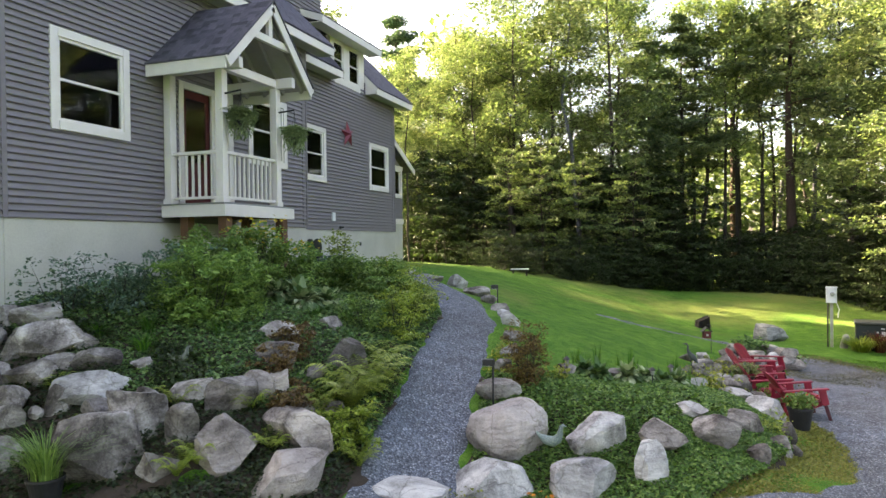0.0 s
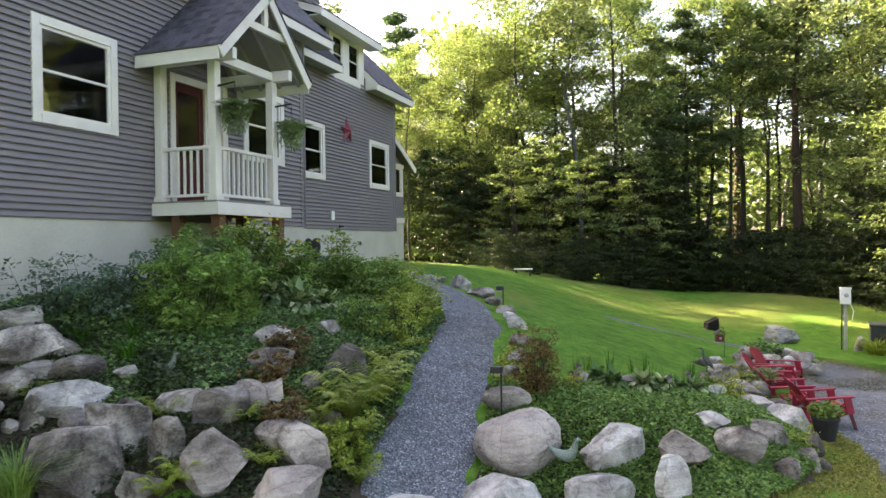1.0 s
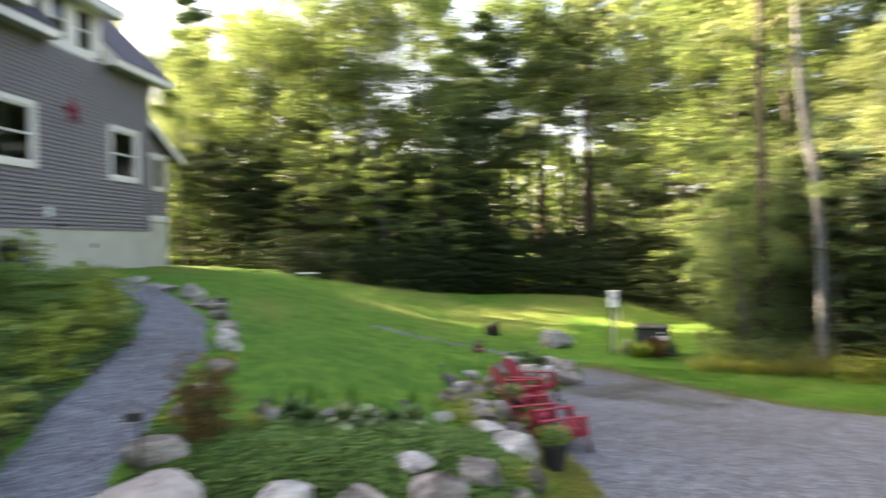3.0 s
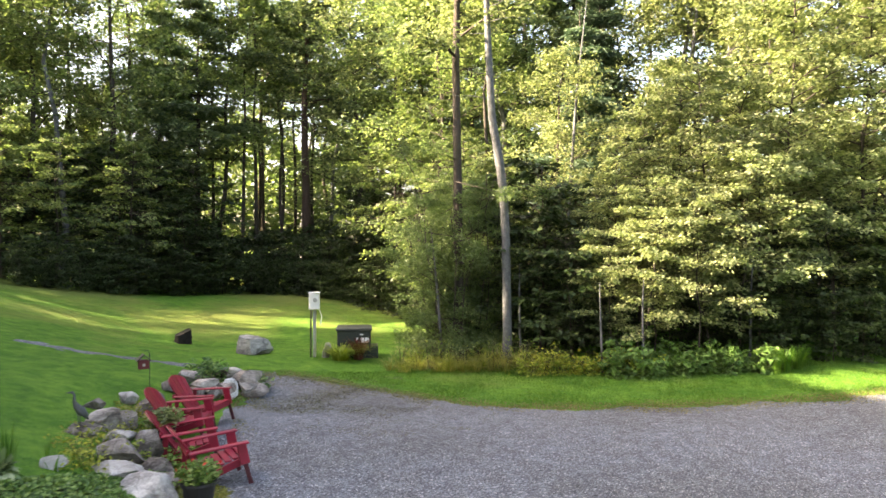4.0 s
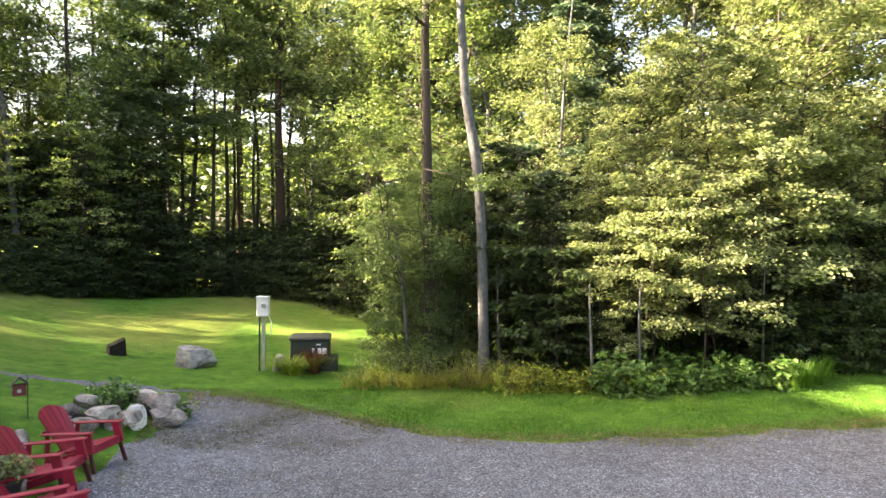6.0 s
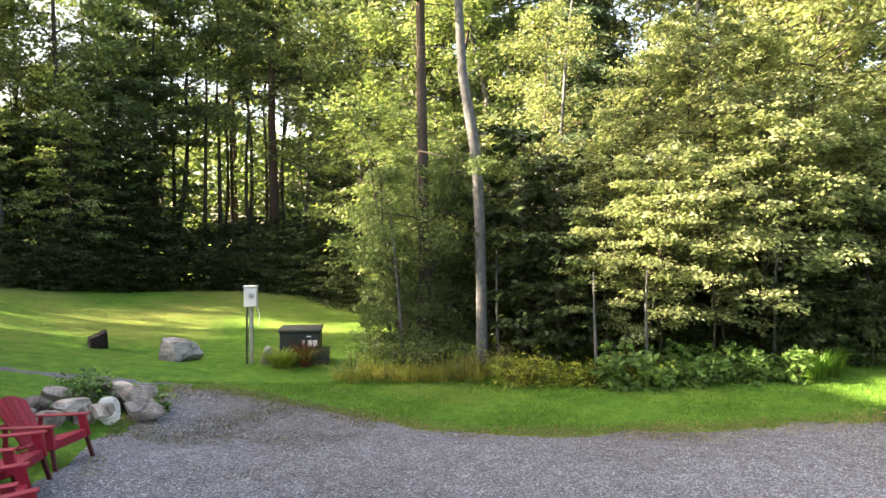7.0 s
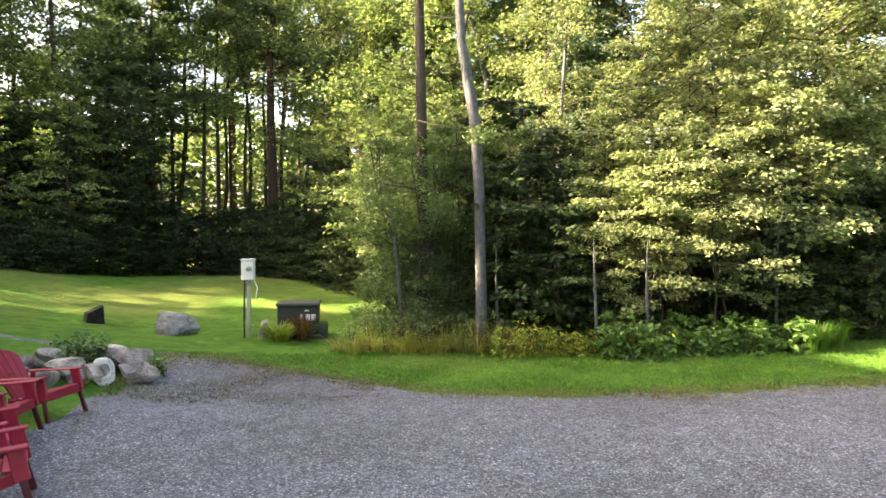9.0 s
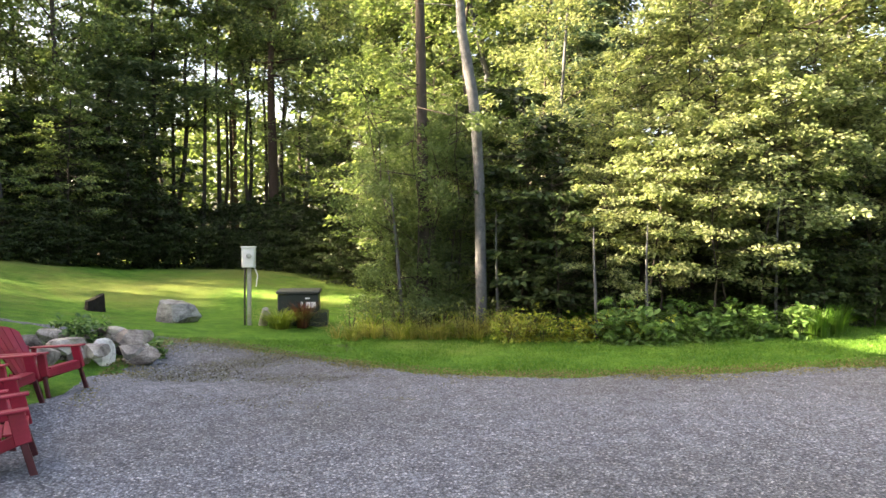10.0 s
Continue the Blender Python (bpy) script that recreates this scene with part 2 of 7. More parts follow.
def ground_material(name, kind):
    m, nodes, links, b = material(name, 0.9, 0, 0.15)
    v = coords(nodes, links, (1, 1, 1), True)
    broad = node(nodes, "ShaderNodeTexNoise", Scale=0.35, Detail=4.0, Roughness=0.6)
    mid = node(nodes, "ShaderNodeTexNoise", Scale=4.0, Detail=4.0, Roughness=0.65)
    fine = node(nodes, "ShaderNodeTexNoise", Scale=55.0, Detail=3.0, Roughness=0.7)
    for n in (broad, mid, fine):
        links.new(v, n.inputs["Vector"])
    if kind == "grass":
        clump = node(nodes, "ShaderNodeTexNoise", Scale=1.3, Detail=5.0, Roughness=0.7, Distortion=0.5)
        links.new(v, clump.inputs["Vector"])
        a = mix(nodes, links, 0.5, clump.outputs["Fac"], mid.outputs["Fac"])
        f = mix(nodes, links, 0.45, a, fine.outputs["Fac"])
        colour = ramp(nodes, links, f, [(0.38, (0.03, 0.09, 0.013)), (0.49, (0.07, 0.19, 0.022)), (0.6, (0.165, 0.3, 0.042))])
        patch = node(nodes, "ShaderNodeTexNoise", Scale=0.16, Detail=5.0, Roughness=0.7, Distortion=0.8)
        links.new(v, patch.inputs["Vector"])
        up = nodes.new("ShaderNodeSeparateXYZ")
        links.new(v, up.inputs["Vector"])
        crest = nodes.new("ShaderNodeMapRange")
        crest.inputs["From Min"].default_value, crest.inputs["From Max"].default_value = 19.0, 30.0
        crest.inputs["To Max"].default_value = 0.2
        links.new(up.outputs["Y"], crest.inputs["Value"])
        worn = nodes.new("ShaderNodeMath")
        links.new(patch.outputs["Fac"], worn.inputs[0])
        links.new(crest.outputs["Result"], worn.inputs[1])
        dry = ramp(nodes, links, worn.outputs["Value"], [(0.57, (0, 0, 0)), (0.8, (0.7, 0.7, 0.7))])
        colour = mix(nodes, links, dry, colour, (0.215, 0.225, 0.065))
        bump(nodes, links, b, fine.outputs["Fac"], 0.9, 0.05)
    else:
        cells = node(nodes, "ShaderNodeTexVoronoi", Scale=48.0)
        links.new(v, cells.inputs["Vector"])
        hue = nodes.new("ShaderNodeSeparateColor")
        links.new(cells.outputs["Color"], hue.inputs["Color"])
        stone = ramp(nodes, links, hue.outputs["Red"], [(0.0, (0.1, 0.112, 0.134)), (0.5, (0.178, 0.197, 0.232)), (0.88, (0.255, 0.277, 0.313)), (1.0, (0.45, 0.468, 0.5))])
        edge = ramp(nodes, links, cells.outputs["Distance"], [(0.25, (1, 1, 1)), (0.75, (0.45, 0.44, 0.42))])
        colour = mix(nodes, links, 1.0, stone, edge, "MULTIPLY")
        stain = ramp(nodes, links, broad.outputs["Fac"], [(0.3, (0.78, 0.76, 0.72)), (0.6, (1.05, 1.05, 1.07))])
        colour = mix(nodes, links, 1.0, colour, stain, "MULTIPLY")
        worn = ramp(nodes, links, mid.outputs["Fac"], [(0.35, (0.82, 0.8, 0.78)), (0.65, (1.1, 1.1, 1.1))])
        colour = mix(nodes, links, 1.0, colour, worn, "MULTIPLY")
        bump(nodes, links, b, cells.outputs["Distance"], 0.9, 0.012)
    links.new(colour, b.inputs["Base Color"])
    return m


GRASS = ground_material("mown_lawn", "grass")
GRAVEL = ground_material("crushed_grey_gravel", "gravel")


def glass_pane():
    m, nodes, links, b = material("window_glass", 0.03, 0, 0.5)
    gl = nodes.new("ShaderNodeBsdfGlossy")
    gl.inputs["Roughness"].default_value = 0.02
    gl.inputs["Color"].default_value = (0.9, 0.93, 0.95, 1)
    tr = nodes.new("ShaderNodeBsdfTransparent")
    tr.inputs["Color"].default_value = (0.75, 0.78, 0.78, 1)
    fr = nodes.new("ShaderNodeFresnel")
    fr.inputs["IOR"].default_value = 1.5
    s = nodes.new("ShaderNodeMixShader")
    links.new(fr.outputs[0], s.inputs["Fac"])
    links.new(tr.outputs[0], s.inputs[1])
    links.new(gl.outputs[0], s.inputs[2])
    links.new(s.outputs[0], nodes["Material Output"].inputs["Surface"])
    return m


GLASS = glass_pane()


# ---- mesh helpers ----
def mesh_of(name, bm, mat, smooth=False):
    me = bpy.data.meshes.new(name)
    bm.to_mesh(me)
    bm.free()
    for m in (mat if isinstance(mat, (list, tuple)) else [mat]):
        me.materials.append(m)
    if smooth:
        me.polygons.foreach_set("use_smooth", [True] * len(me.polygons))
    return me


def raw_mesh(name, verts, faces, mat, smooth=False):
    me = bpy.data.meshes.new(name)
    me.from_pydata(verts, [], faces)
    me.materials.append(mat)
    if smooth:
        me.polygons.foreach_set("use_smooth", [True] * len(me.polygons))
    me.update()
    return me


def put(ob, parent=None, at=None):
    if at is not None:
        ob.matrix_basis = at
    if parent is not None:
        ob.parent = parent
    return ob


def part(name, bm, mat, parent, label="", smooth=False):
    ob = put(new(name, mesh_of(name, bm, mat, smooth)), parent)
    return tagged(ob, label) if label else ob


def thing(name, at, label, category, group="", kind=""):
    return tagged(put(new(name), None, at), label, category, group, kind)


def box(bm, x0, x1, y0, y1, z0, z1, bevel=0.0):
    r = bmesh.ops.create_cube(bm, size=1.0, matrix=Matrix.Translation(((x0 + x1) / 2, (y0 + y1) / 2, (z0 + z1) / 2)) @ Matrix.Diagonal((x1 - x0, y1 - y0, z1 - z0, 1)))
    if bevel:
        es = list({e for v in r["verts"] for e in v.link_edges})
        # The lid is a paler green than the body.
        bmesh.ops.bevel(bm, geom=es, offset=bevel, segments=1, affect="EDGES")
    return bm


def boxed(*dims, bevel=0.0):
    return box(bmesh.new(), *dims, bevel=bevel)


def beam(bm, a, b, w, d, up=(0, 0, 1), bevel=0.0):
    """A straight bar from a to b, w wide and d deep."""
    a, b = Vector(a), Vector(b)
    along = (b - a).normalized()
    side = along.cross(Vector(up)).normalized()
    top = side.cross(along)
    m = Matrix((side, along, top)).transposed().to_4x4()
    m.translation = (a + b) / 2
    r = bmesh.ops.create_cube(bm, size=1.0, matrix=m @ Matrix.Diagonal((w, (b - a).length, d, 1)))
    if bevel:
        es = list({e for v in r["verts"] for e in v.link_edges})
        bmesh.ops.bevel(bm, geom=es, offset=bevel, segments=1, affect="EDGES")
    return bm


def tube(points, radii, sides=6, verts=None, faces=None):
    """A tapered tube along points, into lists of verts and faces."""
    verts, faces = ([], []) if verts is None else (verts, faces)
    first = len(verts)
    for i, p in enumerate(points):
        p = Vector(p)
        q = Vector(points[min(i + 1, len(points) - 1)]) - Vector(points[max(i - 1, 0)])
        q.normalize()
        side = q.cross(Vector((0, 0, 1)) if abs(q.z) < 0.9 else Vector((1, 0, 0))).normalized()
        other = q.cross(side)
        for k in range(sides):
            a = 2 * math.pi * k / sides
            verts.append(tuple(p + (side * math.cos(a) + other * math.sin(a)) * radii[i]))
    for i in range(len(points) - 1):
        for k in range(sides):
            a, b = first + i * sides + k, first + i * sides + (k + 1) % sides
            faces.append((a, b, b + sides, a + sides))
    faces.append(tuple(first + (len(points) - 1) * sides + k for k in range(sides)))
    faces.append(tuple(first + k for k in reversed(range(sides))))
    return verts, faces


def lathe(profile, sides=20):
    """A turned shape about z from (radius, height) rows, closed below and above."""
    verts, faces = [], []
    for r, z in profile:
        for k in range(sides):
            a = 2 * math.pi * k / sides
            verts.append((r * math.cos(a), r * math.sin(a), z))
    for i in range(len(profile) - 1):
        for k in range(sides):
            a, b = i * sides + k, i * sides + (k + 1) % sides
            faces.append((a, b, b + sides, a + sides))
    faces.append(tuple(reversed(range(sides))))
    faces.append(tuple((len(profile) - 1) * sides + k for k in range(sides)))
    bm = bmesh.new()
    vs = [bm.verts.new(v) for v in verts]
    for f in faces:
        bm.faces.new([vs[i] for i in f])
    return bm
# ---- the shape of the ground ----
# Control heights taken from traced pixel points and adjusted to fit the camera's view.
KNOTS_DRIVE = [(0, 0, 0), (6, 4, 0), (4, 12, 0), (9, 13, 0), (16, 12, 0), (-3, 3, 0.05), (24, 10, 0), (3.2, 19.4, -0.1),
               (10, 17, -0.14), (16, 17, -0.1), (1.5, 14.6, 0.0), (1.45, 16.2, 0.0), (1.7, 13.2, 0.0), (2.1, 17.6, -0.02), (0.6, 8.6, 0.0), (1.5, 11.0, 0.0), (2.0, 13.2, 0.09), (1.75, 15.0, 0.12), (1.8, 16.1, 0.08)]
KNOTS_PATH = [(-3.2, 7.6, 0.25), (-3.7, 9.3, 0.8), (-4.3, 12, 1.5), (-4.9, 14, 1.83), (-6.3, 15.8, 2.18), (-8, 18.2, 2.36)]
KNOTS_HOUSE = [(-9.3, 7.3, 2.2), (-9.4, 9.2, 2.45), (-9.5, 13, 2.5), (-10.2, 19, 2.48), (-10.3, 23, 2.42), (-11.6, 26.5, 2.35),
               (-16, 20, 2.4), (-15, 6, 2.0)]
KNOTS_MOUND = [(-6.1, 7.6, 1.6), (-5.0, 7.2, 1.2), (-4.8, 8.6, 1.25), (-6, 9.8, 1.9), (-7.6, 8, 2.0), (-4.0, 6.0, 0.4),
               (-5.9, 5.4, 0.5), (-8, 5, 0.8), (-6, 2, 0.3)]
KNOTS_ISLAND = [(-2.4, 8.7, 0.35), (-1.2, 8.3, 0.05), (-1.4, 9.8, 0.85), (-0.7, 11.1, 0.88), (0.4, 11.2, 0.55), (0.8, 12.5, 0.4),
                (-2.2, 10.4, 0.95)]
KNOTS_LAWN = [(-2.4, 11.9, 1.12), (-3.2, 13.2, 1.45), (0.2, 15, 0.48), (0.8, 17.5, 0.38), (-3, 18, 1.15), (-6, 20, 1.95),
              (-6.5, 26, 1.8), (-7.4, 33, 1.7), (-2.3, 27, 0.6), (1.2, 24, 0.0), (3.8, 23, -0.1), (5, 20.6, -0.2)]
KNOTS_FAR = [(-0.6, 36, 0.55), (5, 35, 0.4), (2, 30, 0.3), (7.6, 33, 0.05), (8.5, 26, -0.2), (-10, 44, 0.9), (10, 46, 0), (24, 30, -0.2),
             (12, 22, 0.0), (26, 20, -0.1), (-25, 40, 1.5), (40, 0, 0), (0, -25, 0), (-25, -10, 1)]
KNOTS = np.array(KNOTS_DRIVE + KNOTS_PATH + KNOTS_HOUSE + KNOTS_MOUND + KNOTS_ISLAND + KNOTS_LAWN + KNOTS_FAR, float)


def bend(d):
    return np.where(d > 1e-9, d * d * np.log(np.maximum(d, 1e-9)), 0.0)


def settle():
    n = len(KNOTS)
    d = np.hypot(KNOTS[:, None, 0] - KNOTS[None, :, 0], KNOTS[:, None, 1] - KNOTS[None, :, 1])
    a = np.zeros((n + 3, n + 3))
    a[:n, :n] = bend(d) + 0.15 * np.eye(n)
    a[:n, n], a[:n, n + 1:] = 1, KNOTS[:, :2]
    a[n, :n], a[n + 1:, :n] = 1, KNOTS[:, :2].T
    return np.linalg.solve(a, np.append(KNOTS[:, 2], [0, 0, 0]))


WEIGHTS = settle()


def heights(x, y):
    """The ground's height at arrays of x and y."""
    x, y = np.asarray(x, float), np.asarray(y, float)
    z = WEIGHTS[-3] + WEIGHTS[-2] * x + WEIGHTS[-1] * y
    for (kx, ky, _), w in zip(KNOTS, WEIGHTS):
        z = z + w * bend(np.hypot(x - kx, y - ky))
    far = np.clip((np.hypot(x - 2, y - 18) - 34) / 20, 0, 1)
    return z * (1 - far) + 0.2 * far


def ground_z(x, y):
    return float(heights(x, y))


PATH_LINE = np.array([(-2.6, 5.6), (-3.05, 7.2), (-3.4, 8.8), (-3.72, 10.6), (-4.1, 12.8), (-4.85, 14.6), (-6.45, 16.15), (-8.7, 17.4)])
PATH_HALF = np.array([0.75, 0.6, 0.55, 0.52, 0.52, 0.52, 0.6, 0.65])


def inside_path(x, y):
    """Metres inside the gravel path's edge (negative outside)."""
    best = np.full(np.shape(x), -9.0)
    for i in range(len(PATH_LINE) - 1):
        a, b = PATH_LINE[i], PATH_LINE[i + 1]
        ab = b - a
        s = np.clip(((x - a[0]) * ab[0] + (y - a[1]) * ab[1]) / (ab @ ab), 0, 1)
        d = np.hypot(x - a[0] - s * ab[0], y - a[1] - s * ab[1])
        best = np.maximum(best, PATH_HALF[i] * (1 - s) + PATH_HALF[i + 1] * s - d)
    return best


def inside_drive(x, y):
    """Metres inside the driveway's edge (negative outside)."""
    top = np.interp(x, [1.2, 2.1, 2.4, 3.0, 3.4, 4.05, 4.7, 5.3, 5.92, 6.93, 8.1, 10.5, 13.2, 15, 30], [16.0, 18.4, 20.3, 20.45, 20.2, 19.6, 18.9, 18.15, 17.35, 16.35, 15.93, 15.4, 15.15, 15.1, 16.0])
    left = np.interp(y, [-30, 4.5, 6.2, 7.6, 8.3, 9.2, 10.4, 11.6, 12.5, 13.5, 16.2, 19, 21], [-9, -4.2, -3.4, -2.6, -0.4, 1.0, 1.95, 2.05, 1.7, 1.35, 1.55, 2.15, 2.6])
    return np.minimum(np.minimum(top - y, x - left), 34 - x) * 0.8
# ---- ground, driveway and path ----
def sheet(name, xs, ys, lift, mat):
    gx, gy = np.meshgrid(xs, ys)
    gz = heights(gx, gy) + lift(gx, gy)
    nx, ny = len(xs), len(ys)
    verts = np.stack([gx, gy, gz], -1).reshape(-1, 3)
    i = np.arange(nx * ny).reshape(ny, nx)
    quads = np.stack([i[:-1, :-1], i[:-1, 1:], i[1:, 1:], i[1:, :-1]], -1).reshape(-1, 4)
    me = bpy.data.meshes.new(name)
    me.from_pydata(verts.tolist(), [], quads.tolist())
    me.materials.append(mat)
    me.polygons.foreach_set("use_smooth", [True] * len(me.polygons))
    return new(name, me)


def ripple(x, y, size, seed=0.0):
    return (np.sin(x / size + 1.7 * np.sin(y / size * 0.8 + seed)) + np.sin(y / size * 1.3 + 2.1 * np.sin(x / size * 0.7 + seed * 2))) * 0.5


def spaced(near0, near1, step, far0, far1):
    out = [near0 - d for d in reversed(np.cumsum(np.linspace(step, 14, 26))) if near0 - d > far0]
    out = [far0] + out + list(np.arange(near0, near1, step))
    out += [out[-1] + d for d in np.cumsum(np.linspace(step, 14, 26)) if out[-1] + d < far1] + [far1]
    return np.array(sorted(out))


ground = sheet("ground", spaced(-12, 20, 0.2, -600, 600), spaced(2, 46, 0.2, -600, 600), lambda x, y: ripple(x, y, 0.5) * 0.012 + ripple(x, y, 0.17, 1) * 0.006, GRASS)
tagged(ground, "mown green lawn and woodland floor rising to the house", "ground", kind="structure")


def drive_lift(x, y):
    d = inside_drive(x, y) + ripple(x, y, 0.35, 2) * 0.14 + ripple(x, y, 0.12, 3) * 0.06
    return np.clip(d * 0.25, -0.12, 0.03)


driveway = sheet("driveway", np.arange(-5, 26, 0.16), np.arange(-6, 22, 0.16), drive_lift, GRAVEL)
tagged(driveway, "grey crushed gravel driveway with ragged grassy edges", "driveway", kind="structure")


def path_lift(x, y):
    d = inside_path(x, y) + ripple(x, y, 0.3, 5) * 0.05 + ripple(x, y, 0.1, 4) * 0.03
    return np.clip(d * 0.3, -0.15, 0.035)


def track_lift(x, y):
    d = 0.2 - np.abs(y - 20.55 - 0.12 * np.sin(x * 0.9)) + ripple(x, y, 0.4, 6) * 0.14 + ripple(x, y, 0.1, 2) * 0.16
    return np.clip(np.minimum(d, np.minimum(x + 2.6, 2.8 - x)) * 0.2, -0.1, 0.016)


track = sheet("gravel_track", np.arange(-3, 3, 0.08), np.arange(19.9, 21.3, 0.08), track_lift, GRAVEL)
tagged(track, "narrow worn gravel track across the lawn", "path", kind="structure")


path = sheet("gravel_path", np.arange(-9.6, -1.2, 0.1), np.arange(5.0, 19.6, 0.1), path_lift, GRAVEL)
tagged(path, "winding grey gravel footpath climbing to the house", "path", kind="structure")
# ---- house ----
FRONT, SIDE, REAR = -9.31, -10.21, -11.17      # the three wall planes that face the garden
SILL, EAVE = 3.53, 8.1                         # bottom of the siding, underside of the eaves
LAP = 0.105


def home(parent, ob):
    """Hang ob, built in the world's metres, under a parent that stands elsewhere."""
    ob.parent = parent
    m = parent.matrix_basis.copy()
    if parent.parent is not None:
        m = parent.parent.matrix_basis @ parent.matrix_parent_inverse @ m
    ob.matrix_parent_inverse = m.inverted()
    return ob


def piece(name, bm, mat, parent, label="", smooth=False):
    ob = home(parent, new(name, mesh_of(name, bm, mat, smooth)))
    return tagged(ob, label) if label else ob


house = thing("house", pose(-10.2, 15, 2.3), "grey clapboard house with white trim on a concrete foundation", "house")


def spans(a, b, z0, z1, openings):
    """What is left of a..b at the height z0..z1 beside the openings (y0, y1, z0, z1)."""
    out = [(a, b)]
    for y0, y1, oz0, oz1 in openings:
        if z1 > oz0 + 0.005 and z0 < oz1 - 0.005:
            nxt = []
            for p, q in out:
                if y1 <= p or y0 >= q:
                    nxt.append((p, q))
                else:
                    nxt += [(p, y0)] if y0 > p + 0.01 else []
                    nxt += [(y1, q)] if y1 < q - 0.01 else []
            out = nxt
    return out


def lap_mesh():
    bm = bmesh.new()
    rows = [(-0.05, 0.01), (0.005, 0.0), (0.009, 0.013), (-0.033, LAP + 0.006), (-0.05, LAP + 0.006)]
    ends = [[bm.verts.new((x, y, z)) for x, z in rows] for y in (0, 1)]
    for i in range(5):
        j = (i + 1) % 5
        bm.faces.new((ends[0][i], ends[0][j], ends[1][j], ends[1][i]))
    bm.faces.new(list(reversed(ends[0])))
    bm.faces.new(ends[1])
    bmesh.ops.recalc_face_normals(bm, faces=bm.faces)
    return mesh_of("siding_board", bm, SIDING)


LAP_MESH = lap_mesh()


def wall(name, x, y0, y1, z0, z1, openings, top=None):
    """A framed wall facing the garden, with clapboards of their own. top(z): the reach in y where a roof cuts it."""
    bm = bmesh.new()
    cuts = sorted({z0, z1, *(o[2] for o in openings if z0 < o[2] < z1), *(o[3] for o in openings if z0 < o[3] < z1)})
    for a, b in zip(cuts, cuts[1:]):
        for p, q in spans(y0, y1, a, b, openings):
            box(bm, x - 0.2, x - 0.052, p, q, a, b)
    ob = piece(name, bm, SIDING, house)
    z = z0
    while z < z1 - 0.02:
        for p, q in spans(y0, y1, z, min(z + LAP, z1), openings):
            board = home(ob, new("siding_board", LAP_MESH))
            board.matrix_basis = Matrix.Translation((x, p, z)) @ Matrix.Diagonal((1, q - p, 1, 1))
        z += LAP
    return ob


def window(x, y0, y1, z0, z1, trim=0.14, halves=True, label=""):
    """A sash window with flat white casing; the outer size is that of the casing."""
    root = tagged(home(house, new("window")), label or "white-cased sash window with dark glass")
    root.matrix_basis = Matrix.Translation((x, (y0 + y1) / 2, z0))
    w, h = (y1 - y0) / 2, z1 - z0
    for name, dims in (("casing", (-0.02, 0.022, -w, -w + trim, 0, h)), ("casing", (-0.02, 0.022, w - trim, w, 0, h)),
                       ("casing", (-0.02, 0.026, -w + trim, w - trim, h - trim, h)), ("sill", (-0.02, 0.04, -w + trim, w - trim, 0, trim))):
        part(name, boxed(*dims, bevel=0.004), TRIM, root)
    iw, i0, i1 = w - trim, trim, h - trim
    mid = (i0 + i1) / 2
    bm = bmesh.new()
    for dims in ((-0.06, -0.005, -iw, -iw + 0.05, i0, i1), (-0.06, -0.005, iw - 0.05, iw, i0, i1), (-0.06, -0.005, -iw + 0.05, iw - 0.05, i0, i0 + 0.05),
                 (-0.06, -0.005, -iw + 0.05, iw - 0.05, i1 - 0.05, i1)):
        box(bm, *dims)
    if halves:
        box(bm, -0.06, -0.01, -iw + 0.05, iw - 0.05, mid - 0.02, mid + 0.02)
    part("window_frame", bm, TRIM, root)
    for a, b, dx in (((i0 + 0.05, mid - 0.02, -0.03), (mid + 0.02, i1 - 0.05, -0.045)) if halves else ((i0 + 0.05, i1 - 0.05, -0.035),)):
        pane = part("pane", boxed(dx - 0.006, dx, -iw + 0.05, iw - 0.05, a, b), GLASS, root)
        pane.visible_shadow = False
    part("blind", boxed(-0.1, -0.085, -iw + 0.01, iw - 0.01, i0 + (i1 - i0) * 0.96, i1), SOFFIT, root)
    return root


WIN_Z = (4.93, 6.53)
WA, WB, WC, WD = (8.2, 9.8), (13.27, 14.83), (16.8, 18.37), (21.32, 22.88)
DOOR = (11.03, 12.14, 3.9, 6.3)


def hole(w, trim=0.14):
    return (w[0] + trim - 0.02, w[1] - trim + 0.02, WIN_Z[0] + trim - 0.02, WIN_Z[1] - trim + 0.02)


LEFT_END, WING_END, HOUSE_END, BUMP_END = 4.0, 15.77, 23.46, 26.45
wall("front_wall", FRONT, LEFT_END, WING_END, SILL, EAVE + 0.1, [hole(WA), hole(WB), (DOOR[0] + 0.1, DOOR[1] - 0.1, 3.8, DOOR[3] - 0.1)])
wall("front_wall", SIDE, WING_END, HOUSE_END, SILL, EAVE + 0.1, [hole(WC), hole(WD), (19.0, 20.8, EAVE - 0.02, EAVE + 0.2)])
wall("front_wall", REAR, HOUSE_END, BUMP_END, 4.1, 6.2, [(25.55, 26.2, 5.1, 6.05)])
